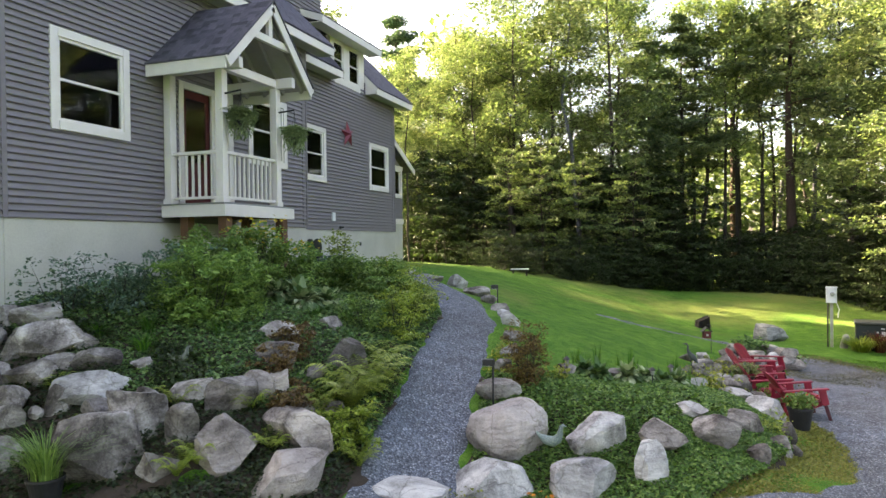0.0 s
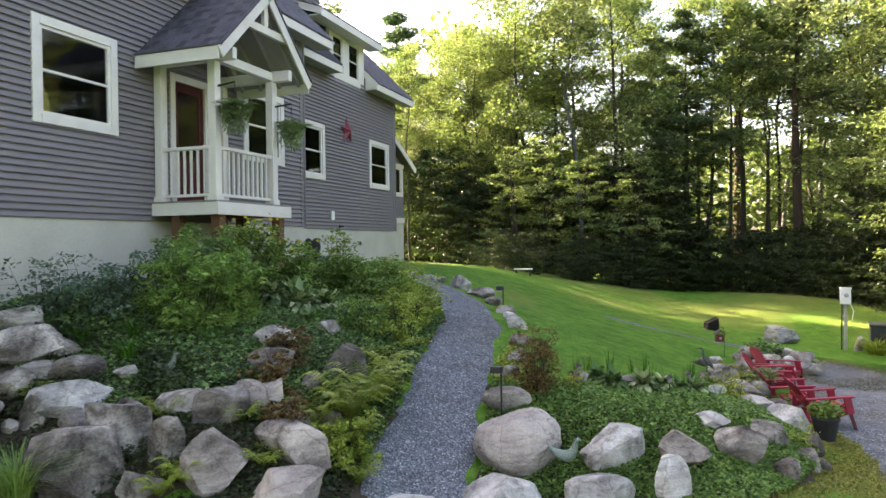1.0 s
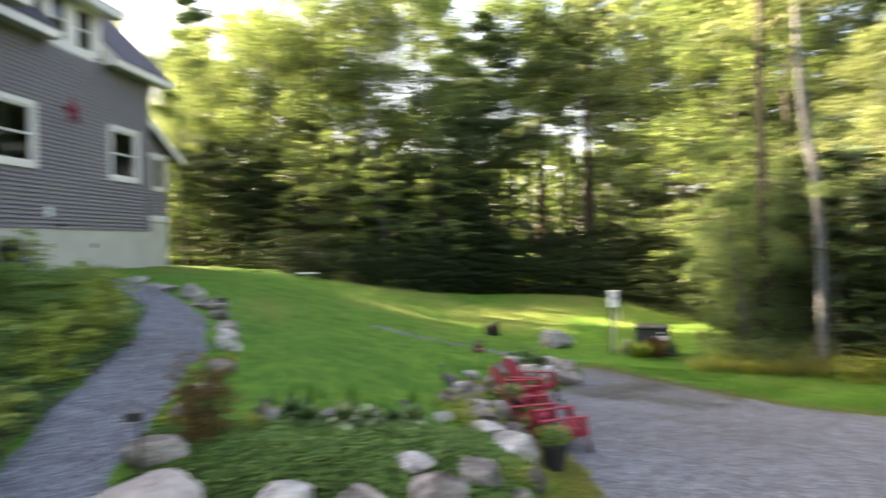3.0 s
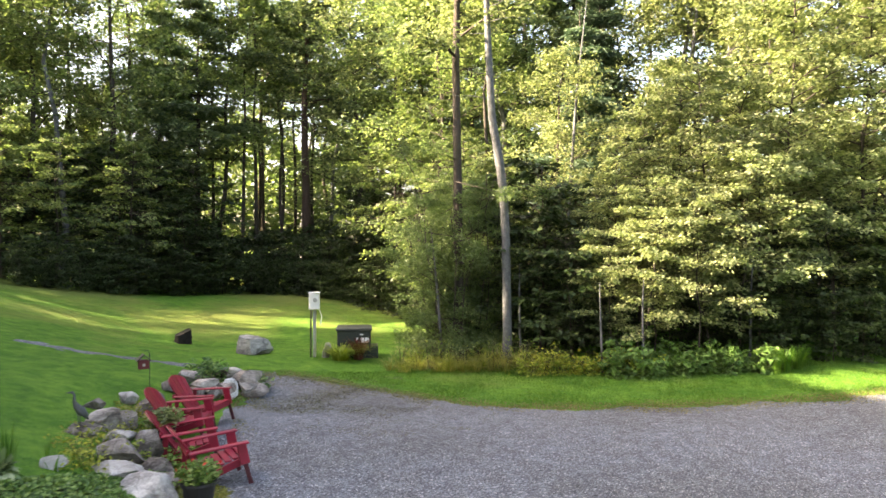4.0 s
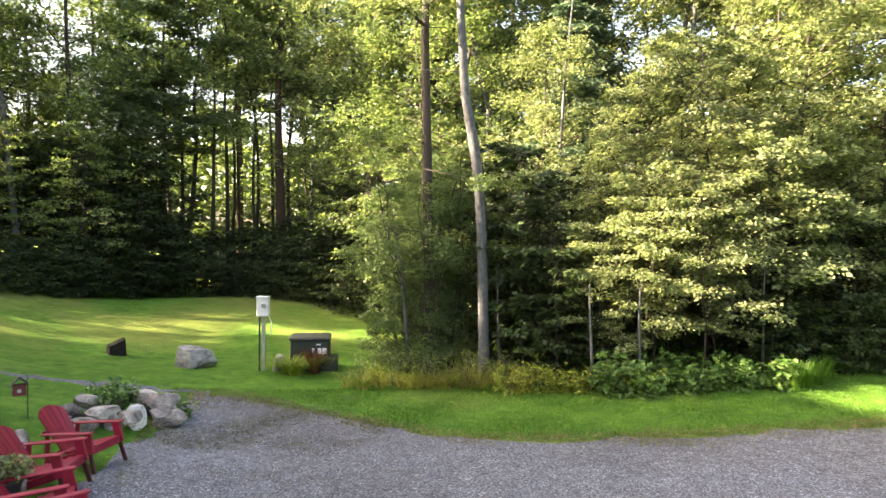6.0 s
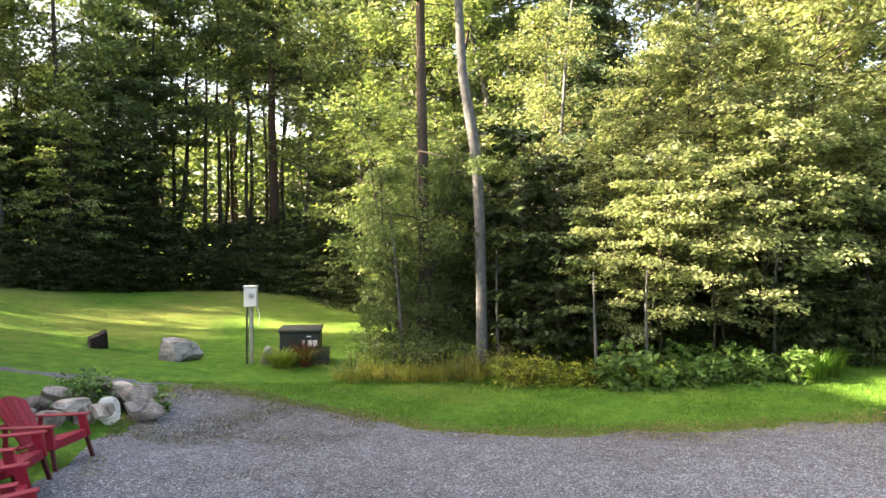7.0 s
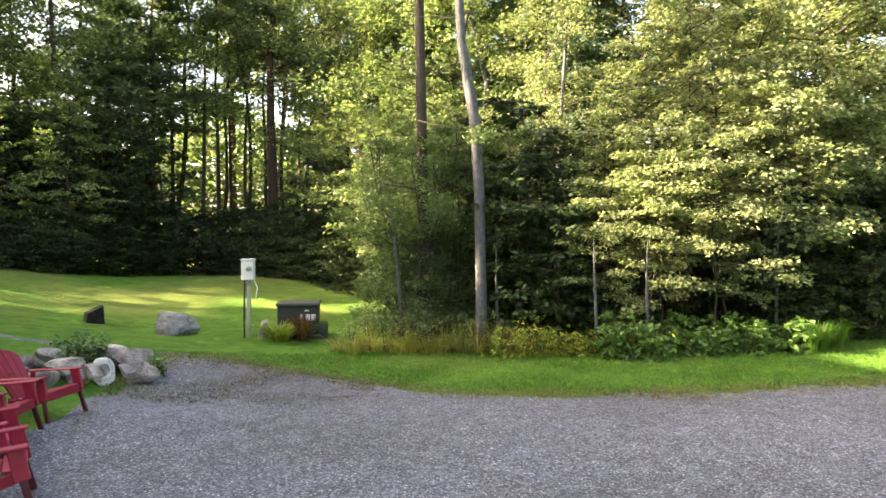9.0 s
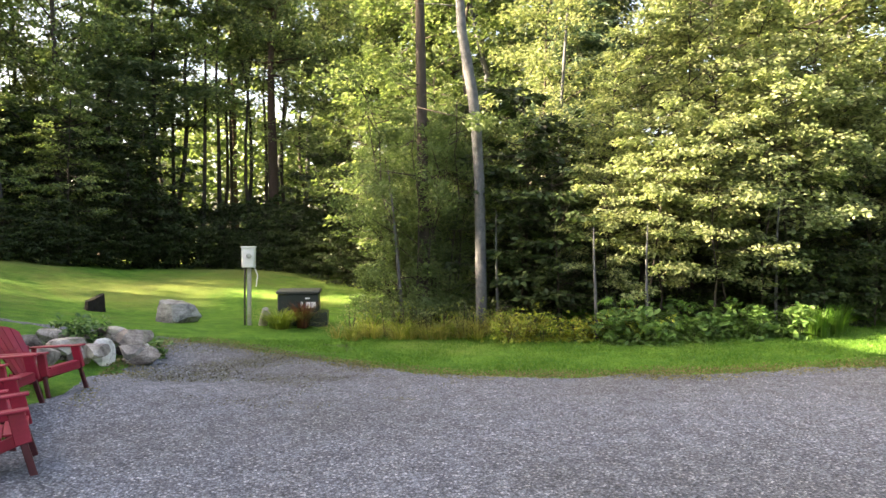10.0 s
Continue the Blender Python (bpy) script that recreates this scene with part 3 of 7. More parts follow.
for name, dims in (("side_wall", (SIDE - 0.2, FRONT - 0.002, WING_END - 0.2, WING_END - 0.002, SILL, EAVE + 0.1)),
                   ("side_wall", (REAR - 6, SIDE - 0.002, HOUSE_END - 0.2, HOUSE_END - 0.002, SILL, EAVE + 0.1)),
                   ("side_wall", (-18, FRONT - 0.2, LEFT_END, LEFT_END + 0.2, SILL, EAVE + 0.1)),
                   ("rear_wall", (-18.2, -18, LEFT_END, HOUSE_END, SILL, EAVE + 0.1)),
                   ("side_wall", (REAR - 4, REAR - 0.2, BUMP_END - 0.2, BUMP_END - 0.002, 4.1, 6.2))):
    piece(name, boxed(*dims), SIDING, house)
piece("corner_board", boxed(FRONT - 0.03, FRONT + 0.012, 7.38, 7.46, SILL, EAVE), SIDING, house)
piece("corner_board", boxed(FRONT - 0.03, FRONT + 0.014, WING_END - 0.05, WING_END + 0.01, SILL, EAVE), SIDING, house)
piece("corner_board", boxed(SIDE - 0.03, SIDE + 0.014, HOUSE_END - 0.05, HOUSE_END + 0.01, SILL, EAVE), SIDING, house)
for dims in ((FRONT - 0.3, FRONT - 0.03, LEFT_END, 7.42, 1.2, SILL), (FRONT - 0.3, FRONT - 0.025, 7.42, WING_END - 0.02, 1.4, SILL), (SIDE - 0.3, SIDE - 0.025, WING_END - 0.02, HOUSE_END, 1.6, SILL),
             (REAR - 0.3, REAR - 0.02, HOUSE_END, BUMP_END, 1.6, 3.9), (REAR - 3, REAR - 0.3, BUMP_END - 0.3, BUMP_END, 1.6, 3.9)):
    piece("foundation", boxed(*dims, bevel=0.008), CONCRETE, house, "pale poured concrete foundation wall")
piece("skirt_board", boxed(REAR - 0.05, REAR + 0.03, HOUSE_END, BUMP_END, 3.9, 4.1), TRIM, house)
# Plain floors and an inner wall close the rooms, coloured dark for dimness.
for z in (3.5, EAVE + 0.12):
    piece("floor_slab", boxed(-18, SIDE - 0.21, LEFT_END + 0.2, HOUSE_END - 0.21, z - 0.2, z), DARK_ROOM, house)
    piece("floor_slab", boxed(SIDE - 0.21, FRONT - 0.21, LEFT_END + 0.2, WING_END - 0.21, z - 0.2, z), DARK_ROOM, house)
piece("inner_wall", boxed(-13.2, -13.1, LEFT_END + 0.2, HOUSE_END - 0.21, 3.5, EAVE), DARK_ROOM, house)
for w in (WA, WB):
    window(FRONT, *w, *WIN_Z)
for w in (WC, WD):
    window(SIDE, *w, *WIN_Z)
window(REAR, 25.4, 26.35, 4.95, 6.2, 0.12, False)

# ---- roofs ----
def shingled(parent, origin, along, slope, course, tab, seed, singly=False):
    """Courses of shingles up a roof plane. origin: the eave's start; along, slope: full edge vectors."""
    along, slope, origin = Vector(along), Vector(slope), Vector(origin)
    length, rise = along.length, slope.length
    u, v = along.normalized(), slope.normalized()
    n = u.cross(v).normalized()
    n = n if n.z > 0 else -n
    turn = Matrix((u, v, n)).transposed().to_4x4()
    rng = random.Random(seed)
    bm = bmesh.new()
    proto = None
    for i in range(int(rise / course)):
        x = -tab * rng.random()
        while x < length:
            a, b = max(0, x), min(length, x + tab)
            x += tab
            if b - a < 0.03:
                continue
            lift = 0.002 + 0.006 * rng.random()
            m = Matrix.Translation(origin + u * ((a + b) / 2) + v * (course * (i + 0.5)) + n * (0.004 + lift)) @ turn
            if singly:
                if proto is None:
                    proto = mesh_of("shingle", boxed(-0.5, 0.5, -course * 0.54, course * 0.54, 0, 0.014), SHINGLE)
                ob = home(parent, new("shingle", proto))
                ob.matrix_basis = m @ pose(0, 0, 0, 3.4) @ Matrix.Diagonal((b - a - 0.004, 1, 1, 1))
            else:
                bmesh.ops.create_cube(bm, size=1.0, matrix=m @ pose(0, 0, 0, 3.4) @ Matrix.Diagonal((b - a - 0.004, course * 1.08, 0.014, 1)))
    if singly:
        bm.free()
    else:
        ob = piece("shingles", bm, SHINGLE, parent)
        tagged(ob, kind="stuff")


def roof(name, y0, y1, eave_x, eave_z, run, fascia=0.2, cut=(), overhang=0.42, seed=1):
    """One slope of a steep gable roof: deck, shingles, fascia, soffit. run: metres inward; 45 degrees."""
    root = home(house, new(name, mesh_of(name, deck(y0, y1, eave_x, eave_z, run), SHINGLE)))
    tagged(root, "dark charcoal asphalt shingle roof")
    shingled(root, (eave_x + 0.02, y0, eave_z + 0.06), (0, y1 - y0, 0), (-run, 0, run), 0.145, 0.33, seed)
    piece("fascia", boxed(eave_x - 0.03, eave_x + 0.012, y0, y1, eave_z - fascia + 0.03, eave_z + 0.03, bevel=0.004), TRIM, root)
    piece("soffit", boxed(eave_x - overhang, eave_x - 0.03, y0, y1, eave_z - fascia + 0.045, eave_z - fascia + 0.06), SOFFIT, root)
    for y, s in ((y0, -1), (y1, 1)):
        b = bmesh.new()
        beam(b, (eave_x, y + s * 0.015, eave_z - 0.06), (eave_x - run, y + s * 0.015, eave_z + run - 0.06), 0.03, 0.18, (0, 0, 1))
        piece("rake_board", b, TRIM, root)
        b = bmesh.new()
        vs = [b.verts.new((x, y - s * d, z)) for d in (0.004, 0.03) for x, z in ((eave_x - 0.02, eave_z), (eave_x - 0.02, eave_z - fascia + 0.05), (eave_x - overhang, eave_z - fascia + 0.05), (eave_x - overhang, eave_z + overhang - 0.06))]
        for f in ((0, 1, 2, 3), (7, 6, 5, 4), (0, 4, 5, 1), (1, 5, 6, 2), (2, 6, 7, 3), (3, 7, 4, 0)):
            b.faces.new([vs[i] for i in f])
        bmesh.ops.recalc_face_normals(b, faces=b.faces)
        piece("eave_return", b, TRIM, root)
    return root


def deck(y0, y1, x, z, run):
    bm = bmesh.new()
    beam(bm, (x, (y0 + y1) / 2, z + 0.02), (x - run, (y0 + y1) / 2, z + run + 0.02), y1 - y0, 0.05)
    return bm


roof("roof", LEFT_END - 0.4, 16.5, FRONT + 0.42, EAVE + 0.14, 1.35, seed=2)
roof("roof", 16.0, 18.72, SIDE + 0.42, EAVE + 0.14, 1.0, seed=3)
roof("roof", 21.1, 24.2, SIDE + 0.42, EAVE + 0.14, 4.4, seed=4)
# plain upper parts of the house behind the dormers
for dims in ((-17.9, SIDE - 0.32, LEFT_END, 18.7, EAVE + 0.13, 11.2),):
    piece("upper_wall", boxed(*dims), SIDING, house)
for k in range(26):
    z = 8.6 + k * LAP
    ob = home(house, new("siding_board", LAP_MESH))
    ob.matrix_basis = Matrix.Translation((SIDE - 0.26, LEFT_END, z)) @ Matrix.Diagonal((1, 18.7 - LEFT_END, 1, 1))
b = bmesh.new()
beam(b, (SIDE + 0.1, (LEFT_END + 18.9) / 2, 11.25), (-14.2, (LEFT_END + 18.9) / 2, 12.75), 15.3, 0.12)
piece("roof", b, SHINGLE, house)
b = bmesh.new()
beam(b, (-14.2, 13.9, 12.72), (-19, 13.9, 8.0), 21, 0.12)
piece("roof", b, SHINGLE, house)
b = bmesh.new()
vs = [b.verts.new((x, y, z)) for y in (HOUSE_END - 0.2, HOUSE_END - 0.003) for x, z in ((SIDE - 0.1, EAVE + 0.1), (-14.2, 12.3), (-18, EAVE + 0.1))]
for f in ((0, 1, 2), (5, 4, 3), (0, 3, 4, 1), (1, 4, 5, 2), (2, 5, 3, 0)):
    b.faces.new([vs[i] for i in f])
bmesh.ops.recalc_face_normals(b, faces=b.faces)
piece("gable_wall", b, SIDING, house)

# wall dormer with a pair of narrow windows
dormer = home(house, new("dormer", mesh_of("dormer", boxed(-14, SIDE - 0.12, 18.72, 21.1, EAVE + 0.13, 9.45), SIDING)))
tagged(dormer, "white-trimmed wall dormer with two narrow windows")
piece("dormer_face", boxed(SIDE - 0.125, SIDE - 0.02, 18.78, 21.06, EAVE - 0.03, EAVE + 0.18, bevel=0.004), TRIM, dormer)
for a, b2 in ((18.78, 19.0), (19.62, 20.02), (20.7, 21.06)):
    piece("dormer_face", boxed(SIDE - 0.125, SIDE - 0.02, a, b2, EAVE + 0.18, 9.5, bevel=0.004), TRIM, dormer)
piece("dormer_face", boxed(SIDE - 0.125, SIDE - 0.02, 19.0, 20.7, 9.36, 9.5), TRIM, dormer)
for a, b2, z0, z1 in ((19.0, 19.62, 8.28, 9.36), (20.02, 20.7, 8.28, 9.36)):
    bm = bmesh.new()
    for dims in ((-0.09, -0.04, a, a + 0.04, z0, z1), (-0.09, -0.04, b2 - 0.04, b2, z0, z1), (-0.09, -0.04, a + 0.04, b2 - 0.04, z0, z0 + 0.05), (-0.09, -0.04, a + 0.04, b2 - 0.04, z1 - 0.05, z1),
                 (-0.09, -0.045, a + 0.04, b2 - 0.04, (z0 + z1) / 2 - 0.015, (z0 + z1) / 2 + 0.015)):
        box(bm, SIDE + dims[0], SIDE + dims[1], *dims[2:])
    piece("sash", bm, TRIM, dormer)
    # Dark sheet close behind the glass stands in for an unlit room.
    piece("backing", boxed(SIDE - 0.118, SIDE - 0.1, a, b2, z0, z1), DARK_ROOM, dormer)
    piece("pane", boxed(SIDE - 0.075, SIDE - 0.07, a + 0.04, b2 - 0.04, z0 + 0.05, z1 - 0.05), GLASS, dormer)
droof = home(house, new("dormer_roof", mesh_of("dormer_roof", beam(bmesh.new(), (SIDE + 0.45, 19.48, 9.6), (-14.2, 19.48, 11.2), 3.95, 0.06), SHINGLE)))
piece("fascia", boxed(SIDE + 0.42, SIDE + 0.46, 17.5, 21.45, 9.38, 9.58, bevel=0.004), TRIM, droof)
piece("soffit", boxed(SIDE - 0.03, SIDE + 0.42, 17.5, 21.45, 9.42, 9.44), TRIM, droof)
for y in (17.5, 21.45):
    b = bmesh.new()
    beam(b, (SIDE + 0.45, y, 9.5), (-14.2, y, 11.1), 0.03, 0.18)
    piece("rake_board", b, TRIM, droof)

# small gabled rear wing
b = bmesh.new()
beam(b, (REAR - 1.8, HOUSE_END + 0.9, 7.47), (REAR - 1.8, 27.0, 6.1), 4.2, 0.07)
rroof = home(house, new("rear_roof", mesh_of("rear_roof", b, SHINGLE)))
b = bmesh.new()
beam(b, (REAR + 0.3, HOUSE_END + 0.9, 7.38), (REAR + 0.3, 27.05, 6.05), 0.04, 0.2)
piece("rake_board", b, TRIM, rroof)
piece("soffit", boxed(REAR - 0.02, REAR + 0.02, HOUSE_END, BUMP_END, 6.1, 6.25), TRIM, rroof)
b = bmesh.new()
vs = [b.verts.new((x, y, z)) for x in (REAR - 0.15, REAR - 0.03) for y, z in ((HOUSE_END, 6.2), (BUMP_END, 6.2), (HOUSE_END, 7.7))]
for f in ((0, 1, 2), (5, 4, 3), (0, 3, 4, 1), (1, 4, 5, 2), (2, 5, 3, 0)):
    b.faces.new([vs[i] for i in f])
bmesh.ops.recalc_face_normals(b, faces=b.faces)
piece("gable_wall", b, SIDING, rroof)

# door
door = home(house, new("front_door", mesh_of("front_door", boxed(FRONT - 0.1, FRONT - 0.05, DOOR[0] + 0.14, DOOR[1] - 0.14, DOOR[2], DOOR[3] - 0.14, bevel=0.004), DOOR_RED)))
tagged(door, "closed dark red front door with a tall glass light")
for dims in ((DOOR[0], DOOR[0] + 0.14, DOOR[2], DOOR[3]), (DOOR[1] - 0.14, DOOR[1], DOOR[2], DOOR[3]), (DOOR[0] + 0.14, DOOR[1] - 0.14, DOOR[3] - 0.14, DOOR[3])):
    piece("casing", boxed(FRONT - 0.03, FRONT + 0.024, *dims, bevel=0.004), TRIM, door)
piece("threshold", boxed(FRONT - 0.1, FRONT + 0.05, *DOOR[:2], DOOR[2] - 0.03, DOOR[2] + 0.01), DECK, door)
piece("pane", boxed(FRONT - 0.05, FRONT - 0.042, DOOR[0] + 0.26, DOOR[1] - 0.26, 4.75, 6.0), GLASS, door)
for dims in ((DOOR[0] + 0.22, DOOR[0] + 0.26, 4.71, 6.04), (DOOR[1] - 0.26, DOOR[1] - 0.22, 4.71, 6.04), (DOOR[0] + 0.26, DOOR[1] - 0.26, 4.71, 4.75), (DOOR[0] + 0.26, DOOR[1] - 0.26, 6.0, 6.04)):
    piece("glazing_bead", boxed(FRONT - 0.05, FRONT - 0.036, *dims), DOOR_RED, door)
piece("door_knob", lathe([(0.012, 0), (0.012, 0.03), (0.028, 0.04), (0.03, 0.06), (0.012, 0.075)], 12), BLACK_METAL, door).matrix_basis = pose(FRONT - 0.05, DOOR[1] - 0.2, 4.95, 0, 90, 0)

# ---- porch ----
PX0, PX1, PY0, PY1, DECKZ = FRONT + 0.002, -7.9, 10.55, 12.83, 3.87
porch = thing("porch", pose((PX0 + PX1) / 2, (PY0 + PY1) / 2, 2.5), "small white entrance porch with railings and a shingled gable roof", "porch")
for i in range(10):
    x = PX0 + (PX1 - PX0) * i / 10
    piece("deck_board", boxed(x + 0.003, x + 0.138, PY0 - 0.02, PY1 + 0.02, DECKZ - 0.03, DECKZ, bevel=0.003), DECK, porch)
piece("skirt_board", boxed(PX1 - 0.03, PX1 + 0.012, PY0 - 0.012, PY1 + 0.012, DECKZ - 0.25, DECKZ - 0.032, bevel=0.004), TRIM, porch)
for y in (PY0 - 0.01, PY1 - 0.03):
    piece("skirt_board", boxed(PX0, PX1 - 0.031, y, y + 0.04, DECKZ - 0.25, DECKZ - 0.032, bevel=0.004), TRIM, porch)
for i in range(5):
    y = PY0 + 0.1 + i * 0.5
    piece("joist", boxed(PX0, PX1 - 0.035, y, y + 0.05, DECKZ - 0.23, DECKZ - 0.032), BROWN_WOOD, porch)
for x, y in ((-8.05, 10.75), (-8.05, 12.6), (-8.9, 10.75), (-8.9, 12.6)):
    piece("pier", boxed(x - 0.09, x + 0.09, y - 0.09, y + 0.09, ground_z(x, y) - 0.1, DECKZ - 0.24, bevel=0.006), BROWN_WOOD, porch, "reddish brown timber pier")
POSTS = ((-8.06, 10.7), (-8.06, 12.44), (FRONT + 0.09, 10.7), (FRONT + 0.09, 12.44))
BEAMZ = 6.28
for x, y in POSTS:
    b = bmesh.new()
    box(b, x - 0.08, x + 0.08, y - 0.08, y + 0.08, DECKZ, BEAMZ, bevel=0.008)
    piece("post", b, TRIM, porch)
    b = bmesh.new()
    box(b, x - 0.1, x + 0.1, y - 0.1, y + 0.1, DECKZ, DECKZ + 0.1, bevel=0.006)
    piece("post_base", b, TRIM, porch)


def railing(a, b):
    a, b = Vector(a), Vector(b)
    for z, d in ((0.93, 0.06), (0.1, 0.05)):
        bm = bmesh.new()
        beam(bm, a + Vector((0, 0, z)), b + Vector((0, 0, z)), 0.09 if z > 0.5 else 0.06, d, bevel=0.005)
        piece("rail", bm, TRIM, porch)
    n = int((b - a).length / 0.14)
    for i in range(1, n):
        p = a.lerp(b, i / n)
        piece("baluster", boxed(p.x - 0.018, p.x + 0.018, p.y - 0.018, p.y + 0.018, p.z + 0.12, p.z + 0.905), TRIM, porch)


railing((FRONT + 0.17, 10.7, DECKZ), (-8.14, 10.7, DECKZ))
railing((-8.06, 10.78, DECKZ), (-8.06, 12.36, DECKZ))
# gable roof of the porch
RX1, RY0, RY1, RYM, RZ0, RZM = -7.56, 10.22, 13.04, 11.63, 6.36, 7.75
for y0, ym, s in ((RY0, RYM, 1), (RY1, RYM, -1)):
    b = bmesh.new()
    beam(b, ((PX0 + RX1) / 2, y0, RZ0), ((PX0 + RX1) / 2, ym, RZM), RX1 - PX0, 0.05)
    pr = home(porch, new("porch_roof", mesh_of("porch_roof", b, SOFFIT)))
    org = (PX0, y0, RZ0 + 0.03)
    shingled(pr, org, (RX1 - PX0, 0, 0), (0, ym - y0, RZM - RZ0), 0.13, 0.17, 7 + s, singly=s > 0)
    b = bmesh.new()
    beam(b, (RX1 + 0.012, y0 - 0.01 * s, RZ0 - 0.09), (RX1 + 0.012, ym, RZM - 0.09), 0.035, 0.2, (0, 0, 1), 0.004)
    piece("rake_board", b, TRIM, pr)
    b = bmesh.new()
    beam(b, (RX1 + 0.02, y0 - 0.02 * s, RZ0 + 0.035), (RX1 + 0.02, ym, RZM + 0.035), 0.06, 0.03)
    piece("drip_edge", b, SHINGLE, pr)
    piece("drip_edge", boxed(PX0, RX1 + 0.04, min(y0 + 0.01 * s, y0 - 0.055 * s), max(y0 + 0.01 * s, y0 - 0.055 * s), RZ0 + 0.022, RZ0 + 0.052), SHINGLE, pr)
    piece("fascia", boxed(PX0, RX1 - 0.01, min(y0, y0 - 0.03 * s), max(y0, y0 - 0.03 * s), RZ0 - 0.2, RZ0 + 0.02, bevel=0.004), TRIM, pr)
    for k in range(4):
        x = PX0 + 0.2 + k * 0.45
        b = bmesh.new()
        beam(b, (x, y0 + 0.05 * s, RZ0 - 0.05), (x, ym, RZM - 0.1), 0.05, 0.1)
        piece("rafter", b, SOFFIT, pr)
piece("ridge_beam", boxed(PX0, RX1 - 0.02, RYM - 0.05, RYM + 0.05, RZM - 0.26, RZM - 0.07), TRIM, porch)
for y in (10.7, 12.44):
    piece("side_beam", boxed(PX0, RX1 - 0.06, y - 0.06, y + 0.06, BEAMZ, BEAMZ + 0.2, bevel=0.005), TRIM, porch)
piece("tie_beam", boxed(-8.13, -7.99, 10.62, 12.52, BEAMZ + 0.02, BEAMZ + 0.18, bevel=0.005), TRIM, porch)
piece("collar_tie", boxed(-7.68, -7.6, 10.95, 12.3, 6.95, 7.09, bevel=0.005), TRIM, porch)
piece("king_post", boxed(-7.68, -7.6, RYM - 0.06, RYM + 0.06, 7.09, RZM - 0.1, bevel=0.005), TRIM, porch)
# ---- stones ----
def stone(name, x, y, z, w, h, seed, mat, label, group="", deep=0.74, turn=None, cuts=14):
    """A boulder with broken faces, sunk a little into what it lies on."""
    rng = np.random.default_rng(seed)
    bm = bmesh.new()
    bmesh.ops.create_icosphere(bm, subdivisions=5 if w > 0.42 else 4, radius=1.0)
    p = np.array([v.co[:] for v in bm.verts])
    if cuts >= 12:
        p /= ((np.abs(p) ** 2.8).sum(1) ** (1 / 2.8))[:, None]
        lean = Euler(rng.uniform(-0.35, 0.35, 3)).to_matrix()
        p = p @ np.array(lean)
    p *= np.array([1.0, 1.0, 0.9])
    for k in range(cuts):
        n = rng.normal(size=3) * np.array([1, 1, 0.8])
        n /= np.linalg.norm(n)
        d = (0.66 + 0.34 * rng.random()) if cuts < 12 else (0.5 + 0.4 * rng.random())
        over = np.maximum(p @ n - d, 0)
        p -= over[:, None] * n * 0.97
    off = rng.random(3) * 50
    q = np.array([noise.fractal(Vector(v * 1.6 + off), 0.9, 2.1, 4) for v in p])
    r = np.array([noise.fractal(Vector(v * 6.0 + off), 0.7, 2.2, 4) for v in p])
    p *= (1 + 0.05 * q + 0.03 * r)[:, None]
    span = p.max(0) - p.min(0)
    p = (p - (p.max(0) + p.min(0)) / 2) / span
    for v, c in zip(bm.verts, p):
        v.co = Vector((c[0] * w * 1.12, c[1] * w * deep * 1.05, c[2] * h * 1.2))
    turn = rng.uniform(-25, 25) if turn is None else turn
    z = max(z, ground_z(x, y) + 0.2 * h)
    bm.normal_update()
    sharp = [not (e.is_manifold and e.calc_face_angle() > 0.3) for e in bm.edges]
    for e, soft_edge in zip(bm.edges, sharp):
        e.smooth = soft_edge
    ob = new(name, mesh_of(name, bm, mat, True))
    ob.matrix_basis = pose(x, y, z - 0.03 * h, rng.uniform(-8, 8), rng.uniform(-8, 8), turn + math.degrees(math.atan2(-x, y)))
    tagged(ob, label, "rock", group)
    return ob


def stones(rows, seed, mats, label, group, name="boulder", deep=0.74):
    for i, (x, y, z, w, h) in enumerate(rows):
        stone(name, x, y, z, w, h, seed + i, mats[i % len(mats)], label, group, deep)


WALL_A = [(-8.6, 7.31, 2.12, 0.59, 0.36), (-8.27, 6.68, 1.8, 0.29, 0.46), (-7.99, 7.02, 1.87, 0.82, 0.45), (-7.63, 7.21, 1.83, 0.31, 0.26),
          (-7.68, 6.44, 1.52, 0.55, 0.38), (-7.57, 6.76, 1.61, 0.46, 0.22), (-7.19, 6.96, 1.63, 0.56, 0.31), (-7.03, 6.27, 1.27, 0.31, 0.4),
          (-6.45, 6.29, 1.16, 0.31, 0.35), (-6.04, 5.77, 0.88, 1.0, 0.78), (-7.35, 5.9, 1.16, 0.3, 0.3), (-7.15, 6.1, 1.18, 0.18, 0.15)]
WALL_B = [(-5.88, 6.32, 1.13, 0.56, 0.7), (-5.35, 6.38, 1.06, 0.34, 0.52), (-5.67, 6.95, 1.35, 0.49, 0.22), (-5.17, 7.02, 1.29, 0.55, 0.42),
          (-5.74, 8.84, 1.78, 0.6, 0.33), (-5.34, 8.22, 1.57, 0.56, 0.37), (-4.78, 9.11, 1.41, 0.63, 0.57), (-5.47, 10.0, 1.77, 0.37, 0.27),
          (-4.85, 8.41, 1.33, 0.28, 0.22)]
WALL_C = [(-4.78, 6.45, 0.95, 0.67, 0.52), (-4.32, 7.09, 0.92, 0.76, 0.5), (-4.04, 6.44, 0.64, 0.84, 0.46), (-5.05, 7.36, 1.34, 0.4, 0.38),
          (-4.7, 7.7, 1.19, 0.26, 0.22), (-4.89, 7.59, 1.3, 0.25, 0.37), (-4.3, 7.92, 0.99, 0.29, 0.24)]
